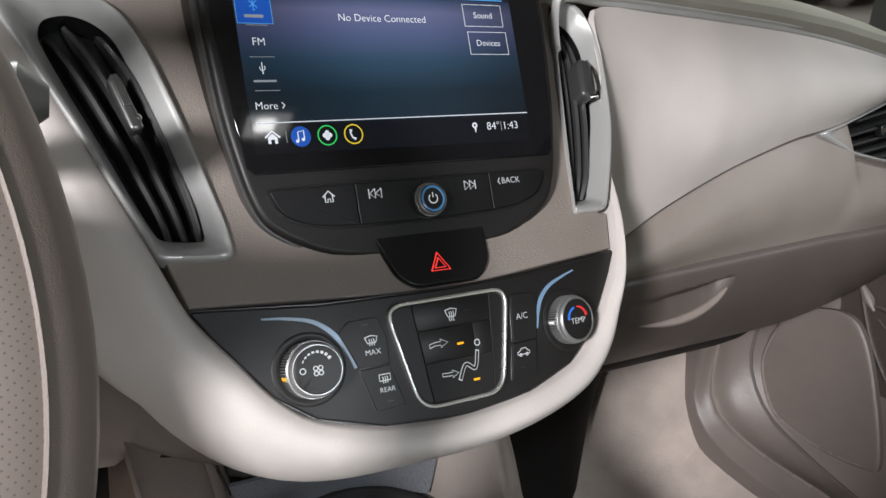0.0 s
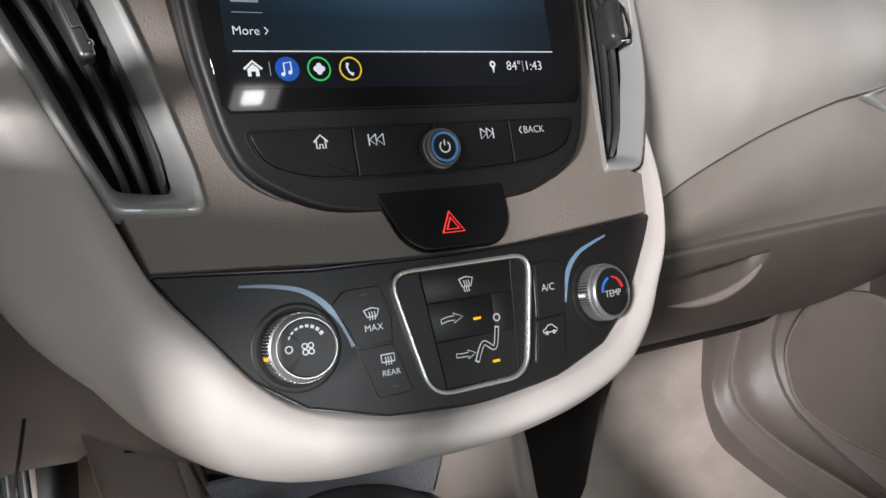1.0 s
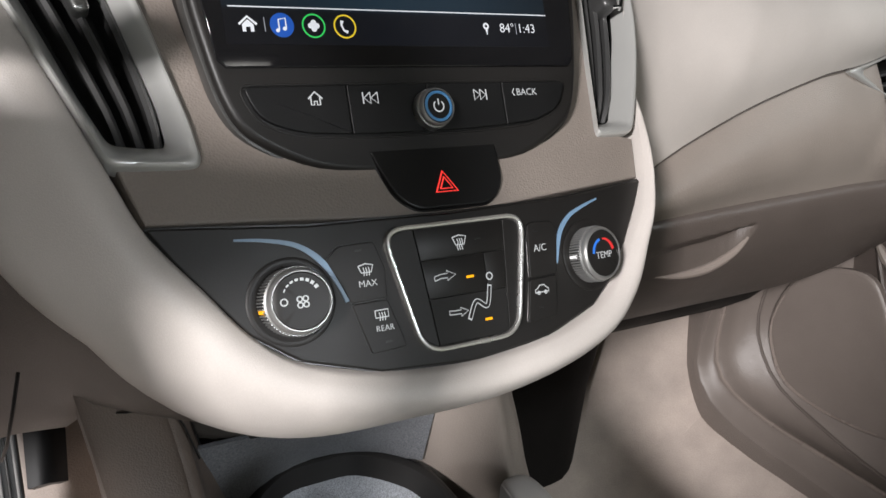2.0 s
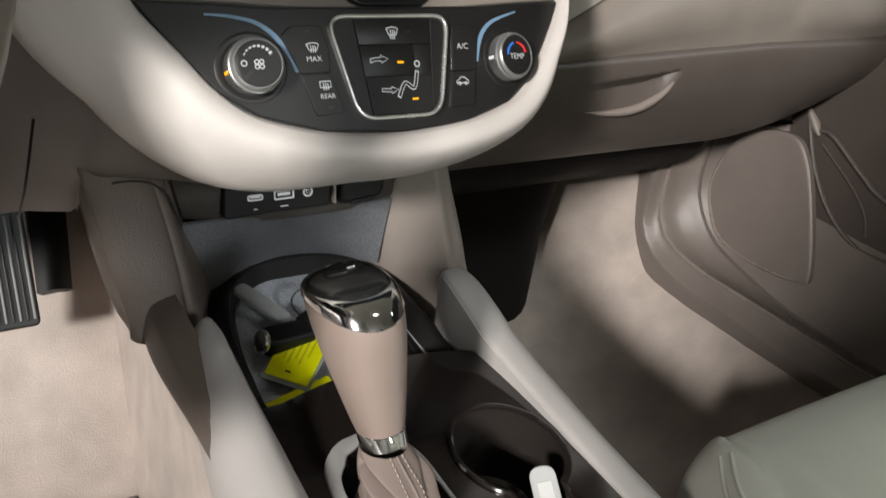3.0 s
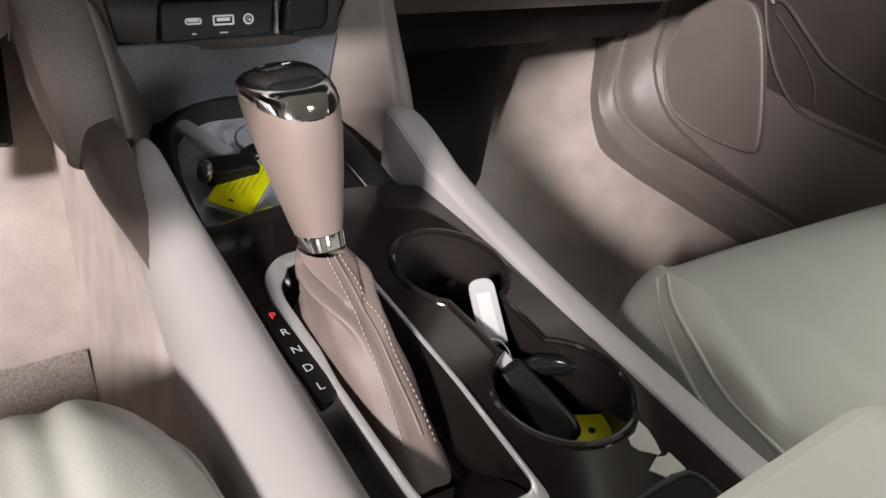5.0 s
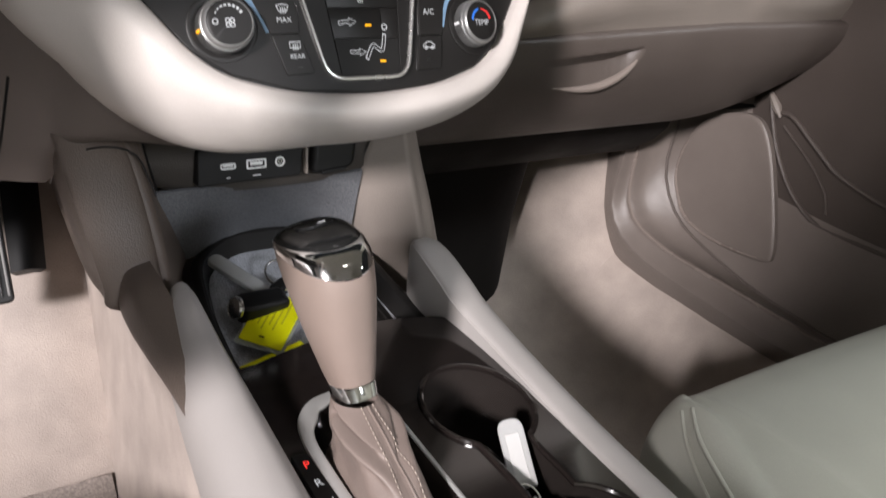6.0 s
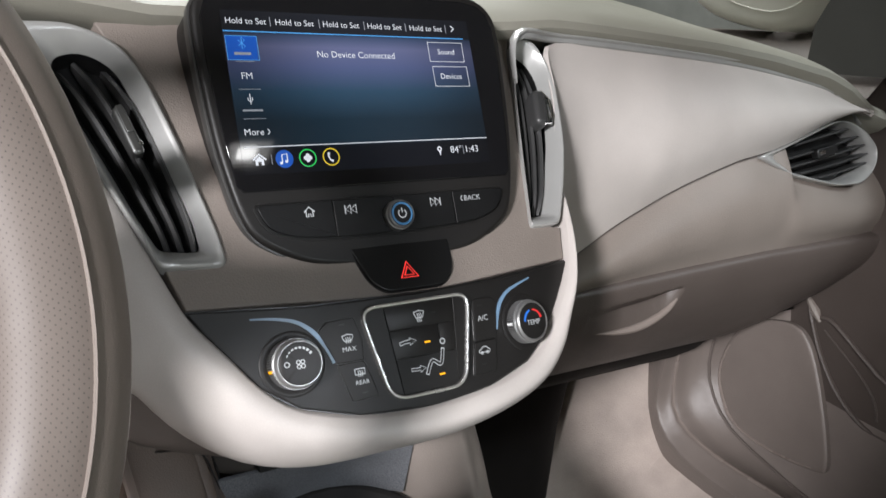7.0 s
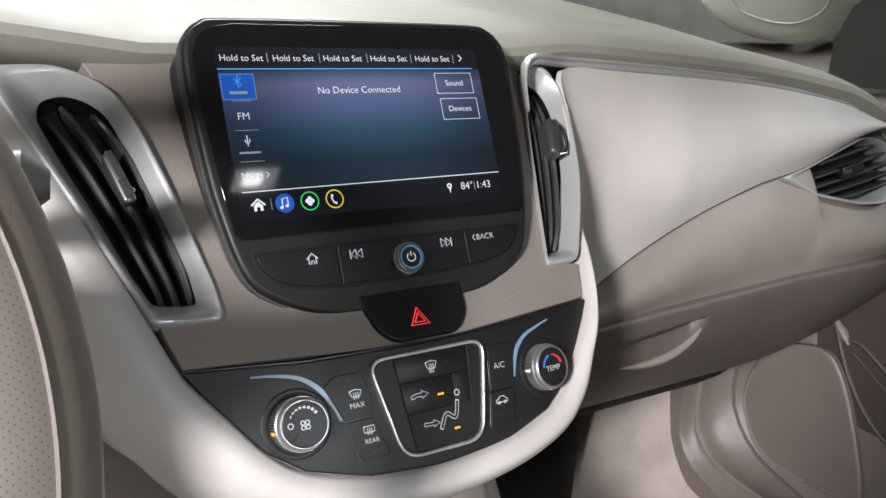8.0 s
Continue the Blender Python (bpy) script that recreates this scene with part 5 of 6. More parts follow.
part("recess_floor", plate(inset_outline(gate_in, 0.007), PLAT, -0.032, -0.0258, 0.001, 1), GLOSS, surround)
part("recess_ramp", grid([[PLAT @ Vector((x, y, w)) for x in [-0.052 + 0.044 * i / 8 for i in range(9)]] for y, w in ((-0.216, -0.0255), (-0.228, -0.018), (-0.240, -0.0085), (-0.254, -0.002))]), GLOSS, surround)

shifter = thing("gear_shifter", (-0.035, -0.13, 0.35), "taupe leather gear lever with a chrome and black top", "gear lever")
foot, head = Vector((-0.0375, -0.0875, 0.408)), Vector((-0.0483, -0.0600, 0.4965))
ax = (head - foot).normalized()
MS = Matrix.Identity(4)
sx_ = (Vector((1, 0, 0)) - ax * ax.x).normalized()
MS.col[0][:3], MS.col[1][:3], MS.col[2][:3], MS.col[3][:3] = sx_, ax.cross(sx_), ax, foot
NA = 40


def knob_ring(rx, ry, hf, back=0.0, dy=0.0, sq=2.6):
    out = []
    for i in range(NA):
        a = 2 * math.pi * i / NA
        c, s = math.cos(a), math.sin(a)
        k = (abs(c) ** sq + abs(s) ** sq) ** (-1 / sq)
        out.append(MS @ Vector((rx * c * k * (1 + 0.12 * s), ry * s * k + dy, hf(s))))
    return out


def rim_h(s):
    return 0.0805 + 0.0105 * s - 0.0025 * max(0, -s) ** 2


def cap_h(s):
    return 0.0825 + 0.0085 * s


sect = ((0.0, 0.0122, 0.0142), (0.10, 0.0140, 0.0160), (0.30, 0.0168, 0.0195), (0.55, 0.0200, 0.0240), (0.78, 0.0222, 0.0283), (0.92, 0.0230, 0.0300), (1.0, 0.0230, 0.0302))
part("grip", grid([knob_ring(rx, ry, lambda s, t=t: 0.004 + (rim_h(s) - 0.004) * t) for t, rx, ry in sect], True, True), LEATHER, shifter, "taupe leather grip")
part("chrome_trim", grid([knob_ring(0.0230, 0.0302, lambda s: rim_h(s) + 0.0001), knob_ring(0.0234, 0.0306, lambda s: rim_h(s) + 0.0008), knob_ring(0.0232, 0.0297, lambda s: (rim_h(s) + cap_h(s)) / 2 + 0.0024 - 0.0018 * s, dy=0.0008), knob_ring(0.0225, 0.0272, lambda s: cap_h(s) + 0.0046 - 0.0038 * s, dy=0.0032), knob_ring(0.0217, 0.0253, lambda s: cap_h(s) + 0.0056 - 0.0044 * s, dy=0.0048)], True, True), CHROME, shifter, "chrome trim band")
part("top_cap", grid([knob_ring(0.0218, 0.0254, lambda s: cap_h(s) + 0.0055 - 0.0044 * s, dy=0.0048), knob_ring(0.0208, 0.0248, lambda s: cap_h(s) + 0.0068 - 0.0046 * s, dy=0.0046), knob_ring(0.0190, 0.0228, lambda s: cap_h(s) + 0.0086 - 0.0050 * s, dy=0.0042), knob_ring(0.0150, 0.0180, lambda s: cap_h(s) + 0.0102 - 0.0052 * s, dy=0.0036), knob_ring(0.0090, 0.0110, lambda s: 0.0936 + 0.0016 * s, dy=0.003), knob_ring(0.0010, 0.0012, lambda s: 0.0940, dy=0.003)], True, True), CAP, shifter, "glossy black top cap")
part("release_button", grid([[MS @ Vector((0.0115 * math.cos(a), 0.008 + 0.0085 * math.sin(a) * (1 if math.sin(a) > 0 else 0.8), 0.0942 + w)) for a in [2 * math.pi * i / 24 for i in range(24)]] for w in (-0.002, 0.0006)], True, True), BLACK, shifter)
part("mark", box(MS @ pose(0.004, 0.006, 0.0950, -4, 0, 0), 0.0046, 0.0014, 0.0004, 0.0001), PAINTED, shifter)
part("ring", grid([knob_ring(0.0126, 0.0146, lambda s, h=h: h) if k else knob_ring(0.0119, 0.0139, lambda s, h=h: h) for h, k in ((-0.005, 0), (-0.0045, 1), (0.0035, 1), (0.0045, 0))], True, True), CHROME, shifter, "chrome ring below the grip")
rows = []
NB, NT = 96, 64
for f in range(NT + 1):
    t = f / NT
    c = Vector((-0.0378, -0.0895, 0.404)).lerp(Vector((-0.0355, -0.138, 0.334)), t)
    e = t ** 1.25
    row = []
    for i in range(NB):
        a = 2 * math.pi * i / NB
        rx, ry = 0.0125 + 0.0078 * e, 0.0140 + 0.066 * e
        rx *= 1 + 0.34 * math.exp(-((t - 0.16) / 0.15) ** 2) * max(0, -math.cos(a)) + 0.22 * math.exp(-((t - 0.22) / 0.14) ** 2) * max(0, math.cos(a))
        if math.sin(a) > 0:
            ry = 0.0140 + 0.062 * e
        fold = 0.0009 * math.sin(math.pi * t) * (math.sin(3 * a + 5 * t + 1.2) + 0.7 * math.sin(7 * a - 9 * t)) + 0.0007 * math.sin(math.pi * t) * math.sin(22 * t + 2 * a)
        # two slanting pleats, from the sides under the ring towards the rear seam
        for mid, turn, amp, tc in ((3.75, 1, 0.0062, 0.06 + 0.20 * (a - 2.9)), (5.45, -1, 0.0040, 0.05 + 0.22 * (6.3 - a))):
            w = math.exp(-((a - mid) / 0.62) ** 4)
            fold += amp * w * (0.85 * math.exp(-((t - tc - 0.075) / 0.075) ** 2) - 1.1 * math.exp(-((t - tc + 0.01) / 0.035) ** 2))
        fold -= 0.0016 * math.exp(-((a - 4.71) / 0.10) ** 2) * min(1, t * 5)
        ca, sa_ = math.cos(a), math.sin(a)
        ca, sa_ = math.copysign(abs(ca) ** (1 - 0.42 * t), ca), math.copysign(abs(sa_) ** (1 - 0.35 * t), sa_)
        row.append(c + Vector(((rx + fold) * ca, (ry + fold) * sa_, 0.012 * math.sin(math.pi * t) * (1 if math.sin(a) < 0 else 0.3))))
    rows.append(row)
boot = part("boot", grid(rows, True), BOOT, shifter, "gathered taupe leather boot with slanting pleats", 60)
# a sewn ridge down the rear with a row of stitches on either side
part("seam_ridge", tube(resample([r[73] + Vector((0.0, -0.0003, 0.0004)) for r in rows[:56:3]], 60), 0.0008, 6), BOOT, boot)
for k in (68, 77):
    pts = resample([r[k] + Vector((0.0, -0.0005, 0.0006)) for r in rows[:60:3]], 141)
    part("stitching", join(*[tube([pts[i], pts[i + 2]], 0.00040, 5) for i in range(0, 138, 4)]), THREAD, boot, "pale row of stitches")


# ---- key sets ----
def slab(name, m, outline, h, mat, parent, label="", edge=0.0006):
    return part(name, plate(outline, m, 0, h, edge), mat, parent, label)


def turned(at, ang, tilt=0.0, roll=0.0):
    return TR @ pose(*at, tilt, roll, ang)


keys1 = thing("key_set", TR @ Matrix.Translation((-0.03, 0.05, -0.0135)), "bunch of car keys with yellow and white tags", "keys", "key sets")
tag = slab("yellow_tag", turned((-0.028, 0.022, 0.0005), 48.5, 0, -3), rounded([(-0.026, -0.016), (0.026, -0.016), (0.026, 0.016), (-0.026, 0.016)], 0.002), 0.0008, YELLOW, keys1, "bright yellow paper tag in a sleeve")
part("tag_hole", box(turned((-0.028, 0.022, 0.0005), 48.5, 0, -3) @ Matrix.Translation((-0.019, 0.001, 0.0008)), 0.0014, 0.0040, 0.0003, 0.0002), BLACK, tag)
for v, w in ((0.0085, 0.030), (0.0045, 0.034), (0.0005, 0.028), (-0.0035, 0.032), (-0.0075, 0.024)):
    part("print_bar", box(turned((-0.028, 0.022, 0.0005), 48.5, 0, -3) @ Matrix.Translation((0.022 - w / 2, v, 0.00075)), w, 0.0011, 0.0001, 0.00003), TAG_PRINT, tag, "faint line of unreadable print")
part("tag_sleeve", plate(rounded([(-0.029, -0.018), (0.029, -0.018), (0.029, 0.018), (-0.029, 0.018)], 0.002), turned((-0.028, 0.022, -0.0012), 48.5, 0, -3), 0, 0.0010, 0.0003), material("clear_sleeve", (0.30, 0.31, 0.28), 0.15), tag)
slab("yellow_tag", turned((-0.038, -0.016, -0.0030), 13), rounded([(-0.026, -0.010), (0.026, -0.010), (0.026, 0.010), (-0.026, 0.010)], 0.002), 0.0008, YELLOW, keys1, "second yellow tag below")
slab("white_label", turned((-0.0330, 0.074, -0.003), -58, 0, 4), rounded([(-0.031, -0.0065), (0.031, -0.0065), (0.031, 0.0065), (-0.031, 0.0065)], [0.006, 0.002, 0.002, 0.006]), 0.0040, WHITE, keys1, "white plastic key label", 0.0012)
fobm = turned((-0.034, 0.037, 0.0035), 6, 0, 4)
fob = part("key_fob", plate(rounded([(-0.018, -0.0105), (0.022, -0.0095), (0.022, 0.0095), (-0.018, 0.0105)], [0.009, 0.004, 0.004, 0.009], 8), fobm, -0.006, 0.0075, 0.004, 4), BLACK, keys1, "black key fob with chrome end")
part("fob_end", lathe([(0.0085, 0.0), (0.0088, 0.002), (0.0078, 0.0035), (0.0072, 0.0030), (0.0004, 0.0034)], fobm @ pose(-0.0165, 0, 0.0015, 0, -75, 0), 24), STEEL, fob, "round steel end cap")
part("key_ring", tube([TR @ Vector((-0.004 + 0.013 * math.cos(a), 0.066 + 0.013 * math.sin(a), 0.004 + 0.003 * math.sin(a))) for a in [2 * math.pi * i / 32 for i in range(32)]], 0.0009, 6, True), STEEL, keys1, "steel split ring")
part("key_ring", tube([TR @ Vector((-0.010 + 0.009 * math.cos(a), 0.045 + 0.009 * math.sin(a), 0.007 + 0.004 * math.cos(a))) for a in [2 * math.pi * i / 28 for i in range(28)]], 0.0008, 6, True), STEEL, keys1, "steel split ring")
part("key_blade", plate(rounded([(-0.004, -0.0035), (0.030, -0.0035), (0.030, 0.0035), (-0.004, 0.0035)], 0.001), turned((-0.014, 0.050, 0.004), -12), 0, 0.0022, 0.0004), STEEL, keys1)
part("clasp", box(turned((-0.012, 0.050, 0.000), 30), 0.018, 0.010, 0.009, 0.002), BLACK, keys1)

keys2 = thing("key_set", (0.045, -0.20, 0.302), "black car key with white and yellow tags in the cup well", "keys", "key sets")
lab = Matrix.Identity(4)
lu = (Vector((0.058, -0.109, 0.377)) - Vector((0.043, -0.157, 0.350))).normalized()
ln = Vector((-0.45, -0.55, 0.70))
ln = (ln - lu * ln.dot(lu)).normalized()
lab.col[0][:3], lab.col[1][:3], lab.col[2][:3], lab.col[3][:3] = lu.cross(ln), lu, ln, (0.0525, -0.1315, 0.3600)
wl = slab("white_label", lab, rounded([(-0.0080, -0.022), (0.0080, -0.022), (0.0080, 0.022), (-0.0080, 0.022)], [0.001, 0.001, 0.0075, 0.0075], 6), 0.0030, WHITE, keys2, "white plastic key label")
part("label_window", plate(rounded([(-0.0045, -0.018), (0.0045, -0.018), (0.0045, 0.012), (-0.0045, 0.012)], 0.001), lab, 0.003, 0.0034, 0.0002, 1), PAPER, wl, "blank white paper insert")
fk = Matrix.Identity(4)
fa = (Vector((0.056, -0.213, 0.322)) - Vector((0.041, -0.168, 0.350))).normalized()
fz = Vector((-0.40, -0.45, 0.80))
fz = (fz - fa * fz.dot(fa)).normalized()
fk.col[0][:3], fk.col[1][:3], fk.col[2][:3], fk.col[3][:3] = fa, fz.cross(fa), fz, (0.0485, -0.1905, 0.336)
fob2 = part("key_fob", plate(rounded([(-0.027, -0.0085), (0.020, -0.0125), (0.029, -0.0100), (0.029, 0.0100), (0.020, 0.0125), (-0.027, 0.0085)], [0.004, 0.02, 0.008, 0.008, 0.02, 0.004], 7), fk, -0.006, 0.006, 0.004, 4), BLACK, keys2, "worn black key fob")
part("key_bow", plate(rounded([(-0.034, -0.0045), (-0.025, -0.0045), (-0.025, 0.0045), (-0.034, 0.0045)], 0.001), fk, -0.002, 0.003, 0.0006), WHITE, fob2)
part("key_ring", tube([Vector((0.037, -0.163, 0.351)) + Vector((0.011 * math.cos(a), 0.008 * math.sin(a), 0.009 * math.sin(a))) for a in [2 * math.pi * i / 28 for i in range(28)]], 0.0008, 6, True), STEEL, keys2, "steel split ring")
part("clip", tube([(0.051, -0.171, 0.347), (0.060, -0.174, 0.348), (0.070, -0.1775, 0.347), (0.080, -0.181, 0.344)], [0.0035, 0.006, 0.0065, 0.005], 12), CAP, keys2, "glossy black strap clip")
slab("yellow_tag", Matrix.Translation((0.0745, -0.2115, 0.3215)) @ pose(0, 0, 0, 10, -6, -30), rounded([(-0.017, -0.012), (0.017, -0.012), (0.017, 0.012), (-0.017, 0.012)], 0.002), 0.0008, YELLOW, keys2, "yellow paper tag")
part("tag_hole", lathe([(0.0022, 0.0), (0.0022, 0.0011), (0.0002, 0.0011)], Matrix.Translation((0.0754, -0.2117, 0.3215)) @ pose(0, 0, 0, 10, -6, -30), 16), BLACK, keys2)


# ---- floor ----
def carpet(x, y):
    """The carpet's height: flat, then up the toe board, and up towards the sills and the console."""
    z = 0.085
    if y > 0.10:
        z += 0.9 * (y - 0.10) ** 2 / (0.35 + (y - 0.10)) * 1.8
    t = min(1, max(0, (y - 0.262) / 0.10))
    edge = 0.236 + 0.26 * t * t * (3 - 2 * t)
    u = min(1, max(0, (abs(x) - 0.36) / 0.18))
    return z + max(0, edge - z) * u ** 2.2 + 0.004 * (1 - u) * noise.noise((x * 9, y * 9, 0.3)) + 0.0015 * noise.noise((x * 60, y * 60, 2.3))


rows = [[(x, y, carpet(x, y)) for x in [-0.545 + 1.09 * i / 110 for i in range(111)]] for y in [-1.1 + 1.74 * j / 150 for j in range(151)]]
tagged(part("floor", grid(rows), CARPET), "taupe carpeted car floor with a sloping toe board", "floor", kind="structure")

rows = [[(x, y, carpet(x, y) + 0.004 + 0.0012 * noise.noise((x * 40, y * 40, 5.1))) for x in [-0.50 + 0.376 * i / 50 for i in range(51)]] for y in [-0.28 + 0.505 * j / 70 for j in range(71)]]
mat = thing("floor_mat", (-0.32, 0.0, 0.09), "speckled brown floor mat on the driver side carpet", "floor mat")
part("mat", thick(grid(rows), 0.005), MAT, mat)

# ---- dark block for the shade under the dashboard, passenger side ----
# added block; its dark mass stands for the shade beside the column
shade_block = thing("footwell_shade_block", (0.24, 0.42, 0.20), "added dark block for the shade under the dashboard", "heater housing")
rows = []
for z, x1, y0 in ((0.10, 0.385, 0.290), (0.20, 0.385, 0.290), (0.30, 0.395, 0.292), (0.38, 0.415, 0.295), (0.46, 0.435, 0.300)):
    rows.append([(x, y, z) for x, y in rounded([(0.12, y0), (x1, y0), (x1 + 0.02, 0.62), (0.12, 0.62)], [0.01, 0.05, 0.02, 0.01], 6)])
part("housing", grid(rows, True, True), FOOTWELL_SHADE, shade_block)
# added sheet that keeps the rear lamp off the upper footwell
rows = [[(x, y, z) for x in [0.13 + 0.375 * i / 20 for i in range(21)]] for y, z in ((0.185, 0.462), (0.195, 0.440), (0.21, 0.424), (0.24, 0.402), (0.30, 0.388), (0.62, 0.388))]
part("shade_panel", thick(grid(rows), 0.003), FOOTWELL_SHADE, shade_block, "added dark panel that deepens the shade under the dashboard")

# ---- kick panel and sill, passenger side ----
sill = thing("kick_panel", (0.56, 0.15, 0.26), "dark taupe moulded sill and kick panel", "trim", kind="structure")
C0 = resample([(0.522, 0.245, 0.470), (0.528, 0.260, 0.423), (0.528, 0.267, 0.386), (0.528, 0.272, 0.349), (0.528, 0.274, 0.312), (0.528, 0.250, 0.279), (0.528, 0.198, 0.261), (0.528, 0.121, 0.255), (0.528, 0.049, 0.250), (0.528, -0.10, 0.247), (0.528, -0.9, 0.247)], 60)
C1 = resample([(0.545, 0.250, 0.475), (0.545, 0.259, 0.415), (0.545, 0.265, 0.371), (0.545, 0.263, 0.321), (0.545, 0.240, 0.294), (0.545, 0.182, 0.279), (0.547, 0.116, 0.274), (0.549, 0.064, 0.270), (0.551, 0.0, 0.266), (0.553, -0.10, 0.263), (0.553, -0.9, 0.262)], 60)
C2 = resample([(0.572, 0.240, 0.485), (0.575, 0.236, 0.434), (0.575, 0.244, 0.383), (0.575, 0.236, 0.344), (0.575, 0.203, 0.306), (0.575, 0.147, 0.285), (0.575, 0.079, 0.268), (0.575, 0.0, 0.260), (0.575, -0.10, 0.256), (0.575, -0.9, 0.254)], 60)
rows = []
for a, b, c in zip(C0, C1, C2):
    out = (Vector((0, max(a.y - 0.145, 0), a.z - 0.375)) + Vector((0, 0, -0.02))).normalized()
    rows.append([a + out * 0.06 + Vector((0.020, 0, 0)), a + out * 0.012, a + out * 0.002 + Vector((-0.002, 0, 0)), a + Vector((-0.0026, 0, 0)), a.lerp(b, 0.4) + Vector((-0.001, 0, 0)), a.lerp(b, 0.75) + Vector((-0.002, 0, 0)), b + Vector((-0.005, 0, 0)), b + Vector((-0.0035, -0.003, 0.002)), b.lerp(c, 0.3) + Vector((0.003, 0, 0)), b.lerp(c, 0.6) + Vector((0.005, 0, 0)), b.lerp(c, 0.85) + Vector((0.004, 0, 0)), c + Vector((0.004, 0, 0))])
rows = [curve(r, 3) for r in rows]
part("sill_trim", grid(rows), SILL, sill, "moulded taupe sill trim")
# bead along the ridge, coloured lighter as its highlight
part("ridge", tube([p + Vector((-0.0035, -0.001, 0.0005)) for p in C1[1:30]], [0.0024 - 0.0018 * max(0, (i - 18) / 11) for i in range(29)], 10), EDGE_HIGHLIGHT, sill, "rounded shiny ridge, lightened as its highlight")
# the groove's soft shade is a darker bead laid along it
part("groove", tube([p + Vector((0.0022, -0.001, 0.001)) for p in C2[1:24]], 0.0018, 8), KNEE, sill, "dark bead for the shade in the groove round the cover")
part("gap", tube([p + Vector((0.001, -0.001, 0.001)) for p in C2[22:54]], [0.0014 + 0.0015 * min(1, i / 10) for i in range(32)], 8), BLACK, sill, "dark gap along the sill")
# the kick panel face, leaning outwards to the rear
rows = []
for i in range(21):
    t = i / 20
    rows.append([c.lerp(Vector((0.668, c.y - 0.06, max(c.z, 0.30) + 0.10)), t * 0.9) + Vector((0.002 + 0.014 * t, 0, 0)) for c in C2])
part("back_plate", grid([[p + Vector((0.002, 0, 0)) for p in r] for r in rows]), SILL, sill)
K = [(0.214, 0.422), (0.226, 0.376), (0.215, 0.340), (0.192, 0.313), (0.143, 0.301), (0.082, 0.303), (0.068, 0.318), (0.088, 0.388), (0.113, 0.444), (0.139, 0.463), (0.184, 0.452)]
ring = soft_outline(K, 5)
def kick_x(y, z):
    return 0.580 + 0.10 * (0.15 - y) * 0.6 + 0.04 * (z - 0.36)
def kick_ring(d, w):
    cy, cz = 0.145, 0.375
    return [(kick_x(y, z) - w, y, z) for y, z in [(cy + (y - cy) * (1 - d / 0.07), cz + (z - cz) * (1 - d / 0.07)) for y, z in ring]]
part("speaker_cover", grid([kick_ring(0.0, -0.006), kick_ring(0.0, 0.0005), kick_ring(0.002, 0.0018), kick_ring(0.004, 0.0022), kick_ring(0.008, 0.0022), kick_ring(0.016, 0.0020), kick_ring(0.04, 0.0022), kick_ring(0.0699, 0.0022)], True, True), SILL, sill, "raised oval speaker cover")
bead = [Vector(p) for p in kick_ring(0.003, 0.0024)]
# lighter bead paints the highlight on the cover's edge
part("cover_ridge", tube(bead[1:26], [0.0006 + 0.0016 * math.sin(math.pi * (i + 1) / 26) for i in range(25)], 8), EDGE_HIGHLIGHT, sill, "rounded edge of the cover")

# ---- doors ----
def door_panel(name, s, label):
    ob = thing(name, (s * 0.66, -0.2, 0.25), label, "door", kind="structure")
    rows = []
    for z, x in ((0.22, 0.70), (0.27, 0.652), (0.34, 0.648), (0.44, 0.650), (0.52, 0.645), (0.60, 0.655), (0.70, 0.690), (0.76, 0.70), (0.765, 0.72), (0.74, 0.74)):
        rows.append([(s * (x + (0.02 if y > 0.2 else 0)), y, z) for y in (0.42, 0.21, 0.17, 0.0, -0.3, -0.7, -1.1)])
    part("panel", grid(rows), TAUPE_DARK, ob, "moulded taupe door panel")
    return ob


dr = door_panel("door_1", 1, "dark taupe passenger door with a moulded map pocket")
for pts, r in (([(0.647, 0.165, 0.478), (0.645, 0.154, 0.451), (0.645, 0.137, 0.415), (0.645, 0.108, 0.376), (0.645, 0.069, 0.349), (0.645, 0.026, 0.344), (0.645, -0.10, 0.345), (0.645, -0.30, 0.35)], 0.0030), ([(0.645, 0.145, 0.460), (0.645, 0.127, 0.459), (0.645, 0.081, 0.428), (0.645, 0.043, 0.408), (0.645, -0.06, 0.39), (0.645, -0.3, 0.385)], 0.0032), ([(0.646, 0.138, 0.446), (0.646, 0.089, 0.411), (0.646, 0.064, 0.385), (0.646, 0.056, 0.362)], 0.0016)):
    part("pocket_edge", tube(resample(pts, 40), r, 8), TAUPE_DARK, dr, "moulded map pocket edge")
part("corner_cap", tube([(0.646, 0.166, 0.480), (0.644, 0.152, 0.466), (0.643, 0.143, 0.455)], [0.003, 0.006, 0.002], 8), TAUPE, dr)
part("sail_panel", thick(grid([[(0.672, y, z) for y, z in r] for r in (((0.232, 0.745), (0.12, 0.745), (0.03, 0.745)), ((0.228, 0.80), (0.12, 0.80), (0.03, 0.80)), ((0.210, 0.835), (0.10, 0.84), (0.03, 0.84)), ((0.09, 0.90), (0.06, 0.90), (0.03, 0.90)))]), 0.006), EDGE_GREY, dr, "black mirror corner panel")
dl = door_panel("door_2", -1, "dark taupe driver door standing wide open")
dl.matrix_world = Matrix.Translation((-0.70, 0.42, 0)) @ pose(0, 0, 0, 0, 0, -66) @ Matrix.Translation((0.70, -0.42, 0)) @ dl.matrix_world

